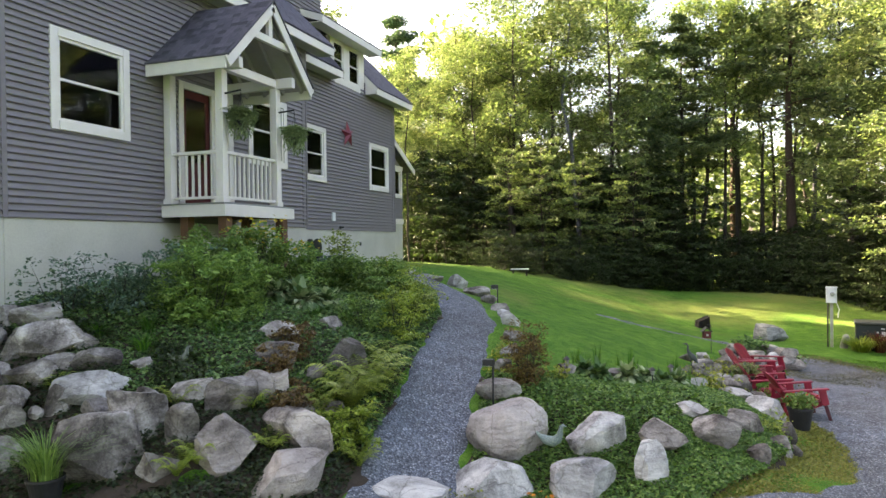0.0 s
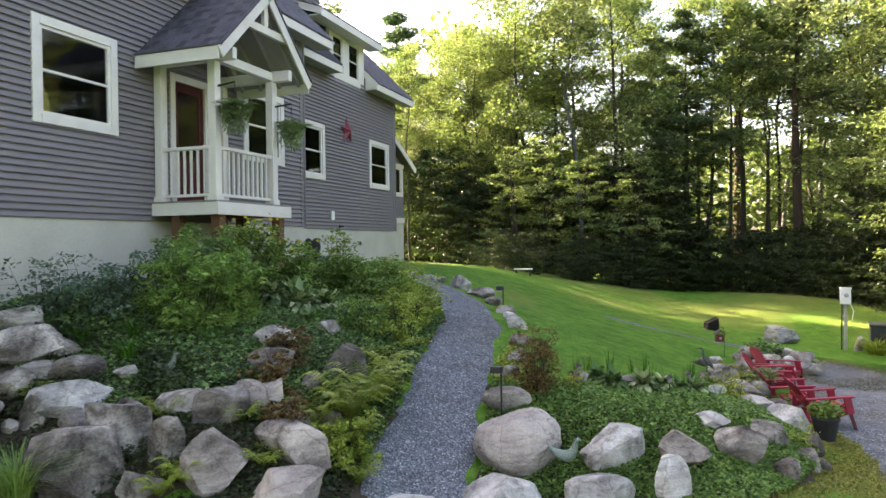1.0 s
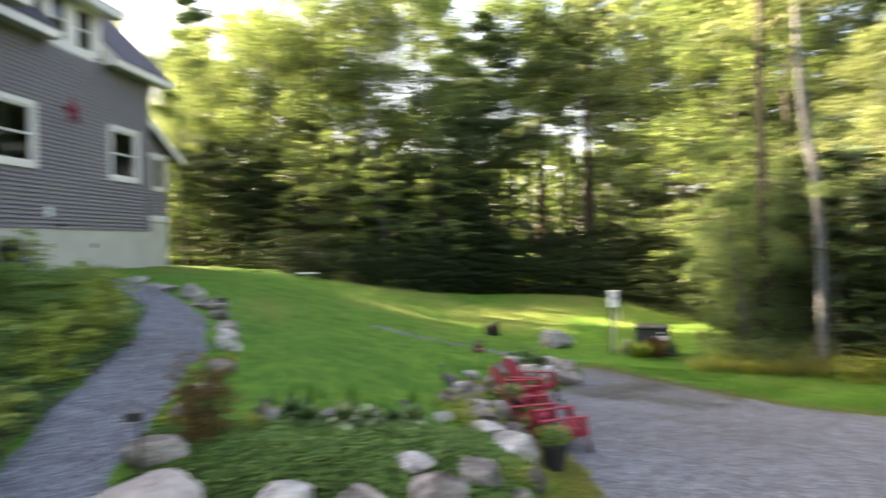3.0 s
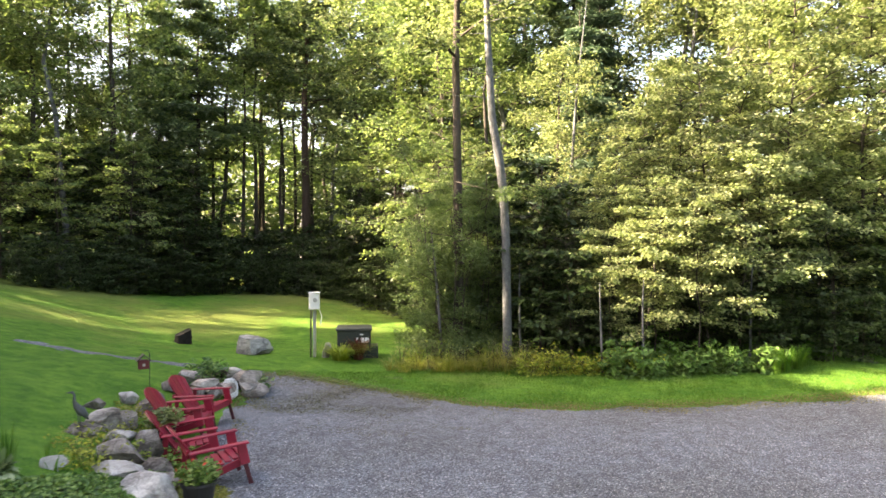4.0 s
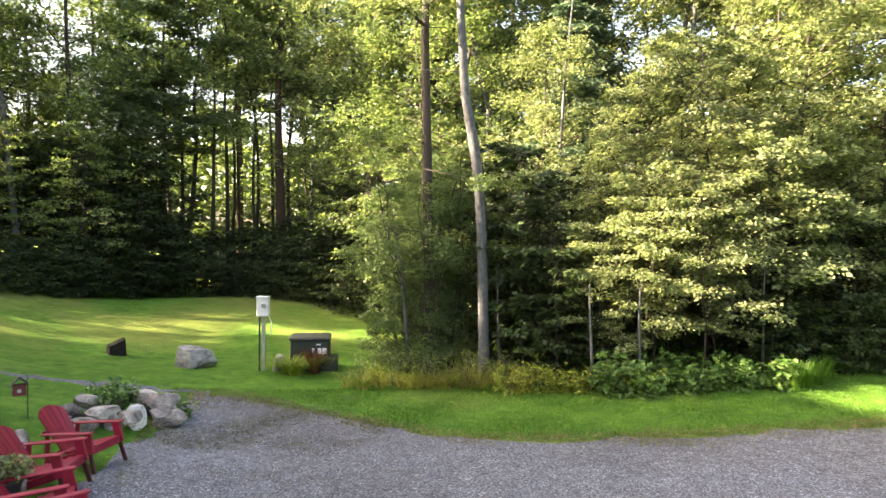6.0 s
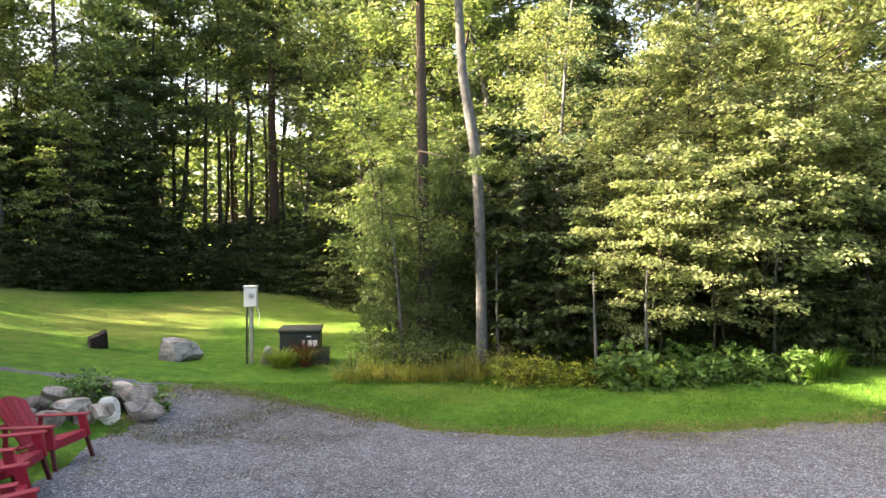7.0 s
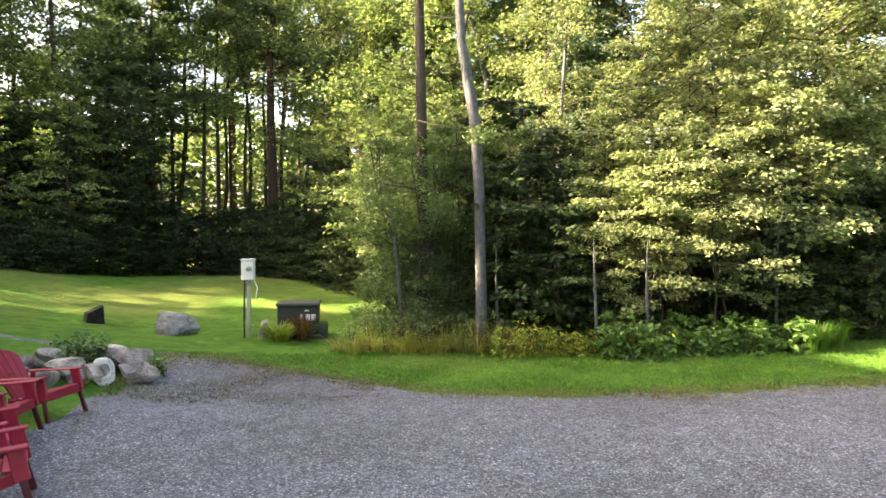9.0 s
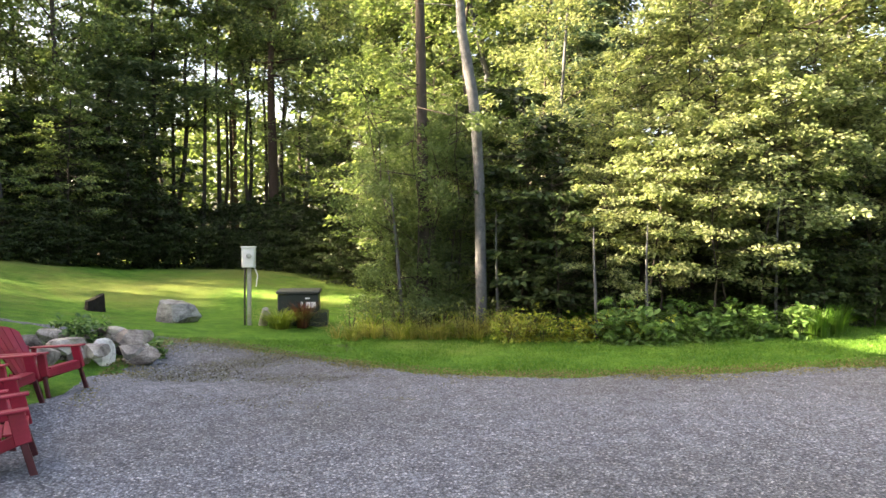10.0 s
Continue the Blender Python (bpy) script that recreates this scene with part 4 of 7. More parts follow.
WALL_D = [(-5.3, 5.95, 0.62, 0.4, 0.34), (-6.0, 6.6, 1.28, 0.35, 0.3), (-7.6, 6.05, 1.2, 0.5, 0.4), (-8.1, 6.2, 1.35, 0.5, 0.42), (-8.7, 6.6, 1.7, 0.5, 0.45),
          (-7.0, 5.5, 0.8, 0.45, 0.4), (-8.9, 7.1, 2.05, 0.4, 0.35), (-4.45, 7.45, 1.05, 0.3, 0.28)]
GREY = "rough grey fieldstone boulder in the garden's dry-stacked wall"
stones(WALL_A, 100, [ROCK], GREY, "boulders of the left garden bed")
stones(WALL_B, 130, [ROCK], GREY, "boulders of the left garden bed")
stones(WALL_D, 145, [ROCK], GREY, "boulders of the left garden bed")
stones(WALL_C, 160, [ROCK_PINK], "tan broken-faced boulder in the garden's dry-stacked wall", "boulders of the left garden bed")
stone("boulder", -6.84, 6.6, 1.39, 0.84, 0.35, 171, ROCK_PALE, "pale flat-topped boulder on the garden wall", "boulders of the left garden bed")
stone("boulder", -3.1, 7.35, 0.27, 0.9, 0.26, 172, ROCK_PALE, "flat pale stone at the foot of the gravel path")
stone("flat_stone", -6.64, 7.18, 1.6, 0.27, 0.11, 173, ROCK, "small flat bluish stone among ground cover")
stone("boulder", -2.31, 8.91, 0.6, 0.98, 0.8, 201, ROCK_ROUND, "large rounded pinkish granite boulder beside the path", deep=0.9, cuts=8)
ISLAND_PALE = [(-2.3, 8.1, 0.25, 0.89, 0.43), (-1.28, 8.47, 0.26, 0.74, 0.43), (-1.2, 9.11, 0.6, 0.7, 0.52), (-0.53, 8.82, 0.37, 0.38, 0.53),
               (-0.09, 10.4, 0.68, 0.45, 0.23), (1.03, 12.03, 0.38, 0.55, 0.4)]
ISLAND_GREY = [(0.27, 9.95, 0.5, 0.55, 0.48), (0.65, 10.66, 0.45, 0.44, 0.45), (1.26, 11.26, 0.21, 0.25, 0.36), (1.1, 10.57, 0.22, 0.27, 0.31),
               (0.75, 9.83, 0.29, 0.25, 0.32), (1.31, 10.81, 0.12, 0.16, 0.16), (-2.69, 9.81, 0.9, 0.55, 0.38), (-1.15, 11.17, 1.01, 0.27, 0.16),
               (-1.86, 10.83, 1.07, 0.26, 0.23)]
stones(ISLAND_PALE, 210, [ROCK_PALE], "pale granite boulder half buried in green ground cover", "boulders of the garden island")
stone("boulder", -0.44, 9.42, 0.57, 0.63, 0.4, 231, ROCK_PINK, "brownish flat-faced boulder in green ground cover", "boulders of the garden island")
stones(ISLAND_GREY, 240, [ROCK], "grey rounded boulder edging the garden island", "boulders of the garden island")
CHAIR_WALL = [(0.14, 14.54, 0.58, 0.48, 0.33), (0.44, 13.93, 0.49, 0.41, 0.24), (0.57, 13.15, 0.51, 0.66, 0.3), (0.8, 13.83, 0.41, 0.38, 0.35),
              (0.22, 16.25, 0.53, 0.3, 0.18), (0.6, 15.72, 0.46, 0.38, 0.42), (-0.16, 15.4, 0.63, 0.33, 0.16), (0.64, 12.42, 0.52, 0.57, 0.22),
              (0.98, 12.9, 0.36, 0.4, 0.28), (1.1, 12.62, 0.3, 0.43, 0.2), (0.07, 12.25, 0.68, 0.25, 0.21), (0.35, 14.9, 0.45, 0.35, 0.3), (0.85, 14.6, 0.3, 0.4, 0.34)]
stone("boulder", -0.02, 14.0, 0.58, 0.42, 0.2, 259, ROCK, "grey boulder in the low wall behind the red chairs", "boulders behind the chairs")
stones(CHAIR_WALL, 260, [ROCK, ROCK_PALE, ROCK], "grey boulder in the low wall behind the red chairs", "boulders behind the chairs")
FAR_PILE = [(0.8, 17.6, 0.44, 0.44, 0.24), (0.97, 18.21, 0.42, 0.45, 0.25), (1.31, 18.54, 0.3, 0.36, 0.22), (1.65, 19.1, 0.25, 0.42, 0.24), (2.05, 18.3, 0.38, 0.5, 0.24), (2.2, 18.1, 0.14, 0.5, 0.22), (1.32, 17.55, 0.4, 0.46, 0.2), (1.1, 17.25, 0.2, 0.4, 0.24), (0.75, 17.35, 0.22, 0.35, 0.22), (1.75, 18.55, 0.42, 0.4, 0.2),
            (1.75, 19.5, 0.17, 0.25, 0.25), (1.93, 18.73, 0.2, 0.5, 0.36), (1.42, 17.62, 0.14, 0.4, 0.3)]
stones(FAR_PILE, 290, [ROCK], "grey stone in a low round pile at the drive's edge", "stones round the small flower bed")
for i in range(7):
    a = i * 0.95 + 0.3
    x, y = 1.5 + 0.62 * math.cos(a), 18.25 + 0.75 * math.sin(a)
    stone("boulder", x, y, 0.2 + 0.12 * (i % 2), 0.34, 0.18, 330 + i, ROCK if i % 3 else ROCK_PALE, "flat grey stone in a low round pile at the drive's edge", "stones round the small flower bed")
stone("boulder", 1.74, 17.82, 0.24, 0.3, 0.38, 301, ROCK_WHITE, "bright white upright stone on the stone pile", "stones round the small flower bed")
stone("boulder", 2.3, 23.8, 0.12, 0.88, 0.54, 302, ROCK_GREY, "single grey boulder lying on the lawn", deep=0.7, cuts=15)
PATH_EDGE = [(-3.9, 14.42, 1.67, 0.41, 0.2), (-3.34, 13.26, 1.55, 0.33, 0.37), (-3.05, 12.36, 1.36, 0.36, 0.24), (-2.94, 11.53, 1.23, 0.3, 0.27),
             (-4.83, 15.92, 1.92, 0.59, 0.24), (-5.55, 16.59, 2.1, 0.5, 0.4), (-2.88, 10.85, 1.11, 0.3, 0.21), (-6.51, 16.9, 2.22, 0.42, 0.16),
             (-6.2, 16.8, 2.16, 0.38, 0.16), (-7.3, 17.6, 2.3, 0.4, 0.16), (-4.3, 15.1, 1.8, 0.35, 0.2), (-3.6, 13.9, 1.6, 0.3, 0.2)]
stones(PATH_EDGE, 320, [ROCK, ROCK_PALE], "small grey stone edging the gravel path", "stones along the path")
# ---- woods ----
def leaf_cloud(verts, faces, centre, spread, count, size, rng, droop=0.3, flat=0.6, width=0.62):
    """Folded leaves strewn through a flattened ball."""
    c = np.array(centre)
    d = rng.normal(size=(count, 3))
    d /= np.linalg.norm(d, axis=1)[:, None] + 1e-9
    p = c + d * (rng.random(count)[:, None] ** 0.45) * np.array([spread, spread, spread * flat])
    add_leaves(verts, faces, p, size, rng, droop, width)


def add_leaves(verts, faces, p, size, rng, droop=0.3, width=0.62):
    n = len(p)
    a = rng.random(n) * 2 * math.pi
    along = np.stack([np.cos(a), np.sin(a), -droop + rng.normal(size=n) * 0.45], -1)
    along /= np.linalg.norm(along, axis=1)[:, None]
    side = np.cross(along, np.stack([rng.normal(size=n) * 0.5, rng.normal(size=n) * 0.5, np.ones(n)], -1))
    side /= np.linalg.norm(side, axis=1)[:, None] + 1e-9
    up = np.cross(side, along)
    s = size * (0.6 + 0.8 * rng.random(n))[:, None]
    first = len(verts)
    q = np.stack([p - along * s * 0.5, p + side * s * width * 0.5 + up * s * 0.12, p + along * s * 0.5, p - side * s * width * 0.5 + up * s * 0.12], 1).reshape(-1, 3)
    verts.extend(map(tuple, q))
    k = first + 4 * np.arange(n)
    faces.extend(map(tuple, np.stack([k, k + 1, k + 2, k + 3], -1)))


def limb_points(a, b, sag, rng, n=5, wiggle=0.06):
    a, b = np.array(a, float), np.array(b, float)
    length = np.linalg.norm(b - a)
    pts = []
    for i in range(n):
        s = i / (n - 1)
        p = a * (1 - s) + b * s + np.array([0, 0, sag * length * s * (1 - s)])
        if 0 < i:
            p = p + rng.normal(size=3) * wiggle * length * 0.3
        pts.append(tuple(p))
    return pts


def leafy_tree(name, height, crown_from, radius, leaves, leaf_size, leaf_mat, bark_mat, seed, trunk=0.16, lean=0.03, limbs=15, label="", clump=1.15):
    """A broad-leaved tree: a tapered trunk, forked limbs, and clumps of leaves along them."""
    rng = np.random.default_rng(seed)
    top = np.array([rng.normal() * lean * height, rng.normal() * lean * height, height])
    spine = [np.array([0, 0, -0.4])] + [top * s + np.append(rng.normal(size=2) * 0.012 * height * (s > 0), 0) for s in np.linspace(0, 1, 8)]
    radii = [trunk * 1.25] + [trunk * (1 - 0.88 * s) for s in np.linspace(0, 1, 8)]
    wv, wf = tube([tuple(p) for p in spine], radii, 8)
    lv, lf = [], []
    tips = []
    for i in range(limbs):
        s = crown_from + (0.97 - crown_from) * (i + rng.random() * 0.8) / limbs
        base = np.array([np.interp(s, np.linspace(0, 1, 8), [p[k] for p in spine[1:]]) for k in range(3)])
        a = i * 2.4 + rng.random()
        u = (s - crown_from) / (1 - crown_from)
        reach = radius * (0.45 + 0.75 * math.sin(math.pi * min(1, 0.25 + 0.75 * u))) * (0.7 + 0.5 * rng.random())
        reach *= 1.0 if u < 0.8 else 0.7
        tip = base + np.array([math.cos(a) * reach, math.sin(a) * reach, reach * (0.15 + 0.55 * rng.random())])
        pts = limb_points(base, tip, 0.12, rng)
        tube(pts, [trunk * 0.34 * (1 - s * 0.7) * (1 - 0.75 * k / 4) for k in range(5)], 5, wv, wf)
        tips += [np.array(pts[2]), np.array(pts[3]), np.array(pts[4])]
        for k in (2, 3):
            off = np.append(rng.normal(size=2) * reach * 0.3, rng.normal() * 0.25 * reach)
            twig = np.array(pts[k]) + off
            tube([pts[k], tuple(twig)], [trunk * 0.1, trunk * 0.04], 4, wv, wf)
            tips.append(twig)
    tips.append(top)
    share = leaves // len(tips)
    for t in tips:
        r = clump * (0.6 + 0.8 * rng.random()) * radius / 3
        leaf_cloud(lv, lf, t, r, int(share * (0.5 + rng.random())), leaf_size, rng)
    return grown(name, wv, wf, lv, lf, bark_mat, leaf_mat, label)


def pine_tree(name, height, crown_from, radius, tufts, leaf_mat, bark_mat, seed, trunk=0.2, label="", size=0.3):
    """A pine: whorls of level branches with flat sprays of needles, broken and uneven."""
    rng = np.random.default_rng(seed)
    spine = [(0, 0, -0.4)] + [(rng.normal() * 0.06, rng.normal() * 0.06, height * s) for s in np.linspace(0, 1, 8)]
    wv, wf = tube(spine, [trunk * 1.2] + [trunk * (1 - 0.92 * s) for s in np.linspace(0, 1, 8)], 8)
    lv, lf = [], []
    whorls = int(height * (1 - crown_from) / 0.75)
    branches = []
    for i in range(whorls):
        s = crown_from + (0.98 - crown_from) * i / whorls
        for k in range(int(rng.integers(3, 6))):
            a = rng.random() * 2 * math.pi
            reach = radius * (1.02 - ((s - crown_from) / (1 - crown_from)) ** 1.4) * (0.5 + 0.6 * rng.random())
            base = np.array([0, 0, height * s])
            tip = base + np.array([math.cos(a) * reach, math.sin(a) * reach, reach * (0.05 + 0.22 * rng.random())])
            branches.append(limb_points(base, tip, -0.12, rng, 5, 0.04))
            tube(branches[-1], [trunk * 0.22 * (1 - s * 0.6) * (1 - 0.8 * j / 4) for j in range(5)], 4, wv, wf)
    for k in range(int(8 * crown_from)):
        a, z = rng.random() * 6.28, height * crown_from * (0.35 + 0.65 * rng.random())
        r = 0.6 + rng.random() * 1.4
        tube(limb_points((0, 0, z), (math.cos(a) * r, math.sin(a) * r, z + 0.1 * r), -0.1, rng, 4), [trunk * 0.1, trunk * 0.08, trunk * 0.05, trunk * 0.02], 4, wv, wf)
    share = max(6, tufts // (len(branches) * 3))
    for pts in branches:
        reach = np.linalg.norm(np.array(pts[-1]) - np.array(pts[0]))
        for j in (2, 3, 4):
            p = np.array(pts[j])
            n = int(share * (0.6 + 0.8 * rng.random()))
            q = p + rng.normal(size=(n, 3)) * np.array([0.16 * reach + 0.12, 0.16 * reach + 0.12, 0.1])
            add_leaves(lv, lf, q, size, rng, -0.1, 0.28)
    return grown(name, wv, wf, lv, lf, bark_mat, leaf_mat, label)


def grown(name, wv, wf, lv, lf, bark_mat, leaf_mat, label):
    root = thing(name, Matrix.Identity(4), label, "tree" if "tree" in name else "bush", kind="")
    put(new("trunk", raw_mesh("trunk", wv, wf, bark_mat, True)), root)
    put(new("crown", raw_mesh("crown", lv, lf, leaf_mat)), root)
    return root


def bush(name, height, radius, leaves, leaf_size, leaf_mat, bark_mat, seed, stems=7, label="", low=0.25, width=0.62):
    """Many stems from one foot, leafy from near the ground."""
    rng = np.random.default_rng(seed)
    wv, wf, lv, lf = [], [], [], []
    tips = []
    for i in range(stems):
        a = i * 2.4 + rng.random()
        out = radius * (0.25 + 0.65 * rng.random())
        h = height * (0.65 + 0.35 * rng.random())
        foot = np.array([math.cos(a) * 0.12 * radius, math.sin(a) * 0.12 * radius, -0.2])
        tip = np.array([math.cos(a) * out, math.sin(a) * out, h])
        pts = limb_points(foot, tip, 0.1, rng, 6, 0.05)
        tube(pts, [(0.012 if height < 2 else 0.005) * height * (1 - 0.8 * k / 5) for k in range(6)], 5, wv, wf)
        for s in np.linspace(low, 1.0, 7):
            p = np.array([np.interp(s, np.linspace(0, 1, 6), [q[k] for q in pts]) for k in range(3)])
            w = p + np.append(rng.normal(size=2) * radius * 0.33, rng.normal() * 0.08 * height)
            w[2] = max(w[2], 0.1 * height)
            tube([tuple(p), tuple(w)], [0.003 * height, 0.001 * height], 3, wv, wf)
            tips.append(w)
    share = leaves // len(tips)
    for t in tips:
        leaf_cloud(lv, lf, t, radius * 0.32 * (0.6 + 0.8 * rng.random()), int(share * (0.5 + rng.random())), leaf_size, rng, 0.35, 0.55, width)
    return grown(name, wv, wf, lv, lf, bark_mat, leaf_mat, label)


# ---- chairs and other things ----
def adirondack(at, label):
    """A moulded deck chair: a round-topped fan of back slats, sloping seat slats, flat arms and splayed legs. It faces +x."""
    c = thing("adirondack_chair", at, label, "chair", "red chairs on the drive")

    def on_back(u, s):
        """A place on the leaning back: u across from -1 to 1, s up it in metres."""
        return Vector((-0.13 - 0.56 * s - 0.03 * (1 - u * u), u * (0.2 + 0.1 * s), 0.22 + 0.82 * s))

    for i in range(5):
        b = bmesh.new()
        u0, u1 = (i - 2.5) / 2.5 + 0.016, (i - 1.5) / 2.5 - 0.016
        rows = []
        for k in range(7):
            line = []
            for u in (u0, (u0 + u1) / 2, u1):
                top = 0.5 + 0.24 * math.sqrt(max(0.0, 1 - (0.9 * u) ** 2))
                line.append(on_back(u, top * k / 6))
            rows.append(line)
        out = Vector((0.82, 0, 0.56)).normalized() * 0.02
        front = [[b.verts.new(q) for q in line] for line in rows]
        rear = [[b.verts.new(q - out) for q in line] for line in rows]
        for k in range(6):
            for m in range(2):
                b.faces.new((front[k][m], front[k][m + 1], front[k + 1][m + 1], front[k + 1][m]))
                b.faces.new((rear[k][m], rear[k + 1][m], rear[k + 1][m + 1], rear[k][m + 1]))
            b.faces.new((front[k][0], front[k + 1][0], rear[k + 1][0], rear[k][0]))
            b.faces.new((front[k][2], rear[k][2], rear[k + 1][2], front[k + 1][2]))
        for m in range(2):
            b.faces.new((front[6][m], front[6][m + 1], rear[6][m + 1], rear[6][m]))
            b.faces.new((front[0][m], rear[0][m], rear[0][m + 1], front[0][m + 1]))
        part("back_slat", b, RED_PLASTIC, c)
    for i in range(6):
        s = i / 5
        b = bmesh.new()
        box(b, -0.13 + 0.5 * s - 0.046, -0.13 + 0.5 * s + 0.046, -0.26, 0.26, 0.215 + 0.13 * s, 0.237 + 0.13 * s, bevel=0.006)
        part("seat_slat", b, RED_PLASTIC, c)
    for s in (-1, 1):
        b = bmesh.new()
        beam(b, (-0.36, s * 0.33, 0.5), (0.42, s * 0.34, 0.56), 0.11, 0.026, (0, 0, 1), 0.009)
        part("arm", b, RED_PLASTIC, c)
        b = bmesh.new()
        beam(b, (0.32, s * 0.31, 0.555), (0.38, s * 0.33, 0.26), 0.13, 0.035, (0, s, 0), 0.008)
        part("front_leg", b, RED_PLASTIC, c)
        b = bmesh.new()
        beam(b, (0.37, s * 0.32, 0.3), (0.46, s * 0.35, -0.04), 0.06, 0.032, (0, s, 0), 0.008)
        part("leg_foot", b, RED_SHADE, c, "tapered foot of the same red, coloured as in shade")
        b = bmesh.new()
        beam(b, (0.4, s * 0.28, 0.31), (-0.5, s * 0.27, 0.0), 0.035, 0.1, (0, 0, 1), 0.006)
        part("rear_leg", b, RED_PLASTIC, c)
        b = bmesh.new()
        beam(b, (-0.3, s * 0.31, 0.49), (-0.32, s * 0.29, 0.08), 0.07, 0.025, (0, s, 0), 0.005)
        part("arm_support", b, RED_PLASTIC, c)
    for z, x, w in ((0.22, -0.17, 0.5), (0.5, -0.36, 0.6)):
        b = bmesh.new()
        box(b, x - 0.03, x - 0.004, -w / 2, w / 2, z - 0.035, z + 0.035, bevel=0.005)
        part("back_rail", b, RED_PLASTIC, c)
    b = bmesh.new()
    box(b, 0.385, 0.41, -0.29, 0.29, 0.25, 0.35, bevel=0.006)
    part("front_apron", b, RED_PLASTIC, c)
    return c


RED = "red plastic slatted deck chair standing on gravel"
for x, y, turn in ((1.33, 16.08, -26), (1.12, 15.02, -12), (1.26, 14.08, 6), (1.62, 13.12, 14)):
    adirondack(pose(x, y, 0.2 * ground_z(x - 0.3, y) + 0.8 * ground_z(x + 0.4, y) + 0.03, 0, 0, turn) @ Matrix.Scale(0.9, 4), RED)


def pot_body(c, r, h, mat=BLACK_PLASTIC):
    b = lathe([(r * 0.68, 0), (r * 0.7, 0.01), (r * 0.93, h * 0.86), (r, h * 0.87), (r * 1.02, h * 0.93), (r, h), (r * 0.92, h), (r * 0.9, h * 0.92)], 24)
    part("pot", b, mat, c, smooth=False)
    part("soil", lathe([(r * 0.85, h * 0.84), (r * 0.86, h * 0.9)], 20), SOIL, c)


LEAF_FERN = leafy("fern_fronds", [(0.0, (0.11, 0.16, 0.026)), (0.6, (0.22, 0.29, 0.045)), (1.0, (0.38, 0.42, 0.09))], 0.35)
LEAF_HOSTA = leafy("hosta_leaves", [(0.0, (0.06, 0.11, 0.04)), (0.4, (0.11, 0.18, 0.065)), (0.6, (0.3, 0.37, 0.2)), (1.0, (0.46, 0.5, 0.31))], 0.25)
LEAF_BLUE = leafy("blue_green_leaves", [(0.0, (0.045, 0.09, 0.062)), (0.6, (0.09, 0.155, 0.105)), (1.0, (0.18, 0.26, 0.185))], 0.25)
LEAF_RED = leafy("bronze_red_leaves", [(0.0, (0.07, 0.038, 0.017)), (0.6, (0.14, 0.085, 0.032)), (1.0, (0.22, 0.16, 0.05))], 0.25)
LEAF_COVER = leafy("ground_cover_leaves", [(0.0, (0.036, 0.085, 0.033)), (0.55, (0.09, 0.18, 0.058)), (1.0, (0.22, 0.32, 0.115))], 0.3)
COVER_FRESH = leafy("fresh_ground_cover_leaves", [(0.0, (0.04, 0.1, 0.026)), (0.55, (0.11, 0.215, 0.05)), (1.0, (0.25, 0.36, 0.095))], 0.3)
LEAF_LIME = leafy("lime_moss", [(0.0, (0.13, 0.15, 0.02)), (0.6, (0.24, 0.26, 0.035)), (1.0, (0.38, 0.38, 0.06))], 0.3)
LITTER = leafy("brown_litter", [(0.0, (0.05, 0.05, 0.035)), (0.6, (0.085, 0.085, 0.055)), (1.0, (0.13, 0.13, 0.07))], 0.1)
THATCH = leafy("worn_verge_grass", [(0.0, (0.1, 0.1, 0.035)), (0.5, (0.17, 0.155, 0.055)), (1.0, (0.25, 0.215, 0.09))], 0.2)
LEAF_CRIMSON = leafy("crimson_leaves", [(0.0, (0.09, 0.025, 0.02)), (0.6, (0.16, 0.05, 0.035)), (1.0, (0.24, 0.1, 0.05))], 0.3)
MOSS = leafy("olive_moss", [(0.0, (0.12, 0.13, 0.028)), (0.6, (0.2, 0.2, 0.04)), (1.0, (0.29, 0.275, 0.06))], 0.2)
TURF = leafy("mown_blades", [(0.0, (0.045, 0.125, 0.016)), (0.6, (0.075, 0.175, 0.022)), (1.0, (0.13, 0.225, 0.035))], 0.35)
EDGE_LEAF = leafy("edge_shrub_leaves", [(0.0, (0.06, 0.13, 0.035)), (0.6, (0.1, 0.2, 0.05)), (1.0, (0.17, 0.28, 0.08))], 0.3)
STRAW = leafy("dry_grass", [(0.0, (0.17, 0.18, 0.05)), (0.6, (0.32, 0.31, 0.09)), (1.0, (0.5, 0.46, 0.18))], 0.35)
BLADE = leafy("grass_blades", [(0.0, (0.026, 0.1, 0.012)), (0.6, (0.052, 0.16, 0.018)), (1.0, (0.11, 0.23, 0.03))], 0.35)
PETAL_YELLOW = leafy("yellow_petals", [(0.0, (0.5, 0.32, 0.02)), (1.0, (0.7, 0.5, 0.04))], 0.3)
PETAL_ORANGE = leafy("orange_petals", [(0.0, (0.55, 0.16, 0.015)), (1.0, (0.75, 0.25, 0.03))], 0.3)
PETAL_RED = leafy("red_petals", [(0.0, (0.5, 0.02, 0.012)), (1.0, (0.75, 0.06, 0.02))], 0.3)


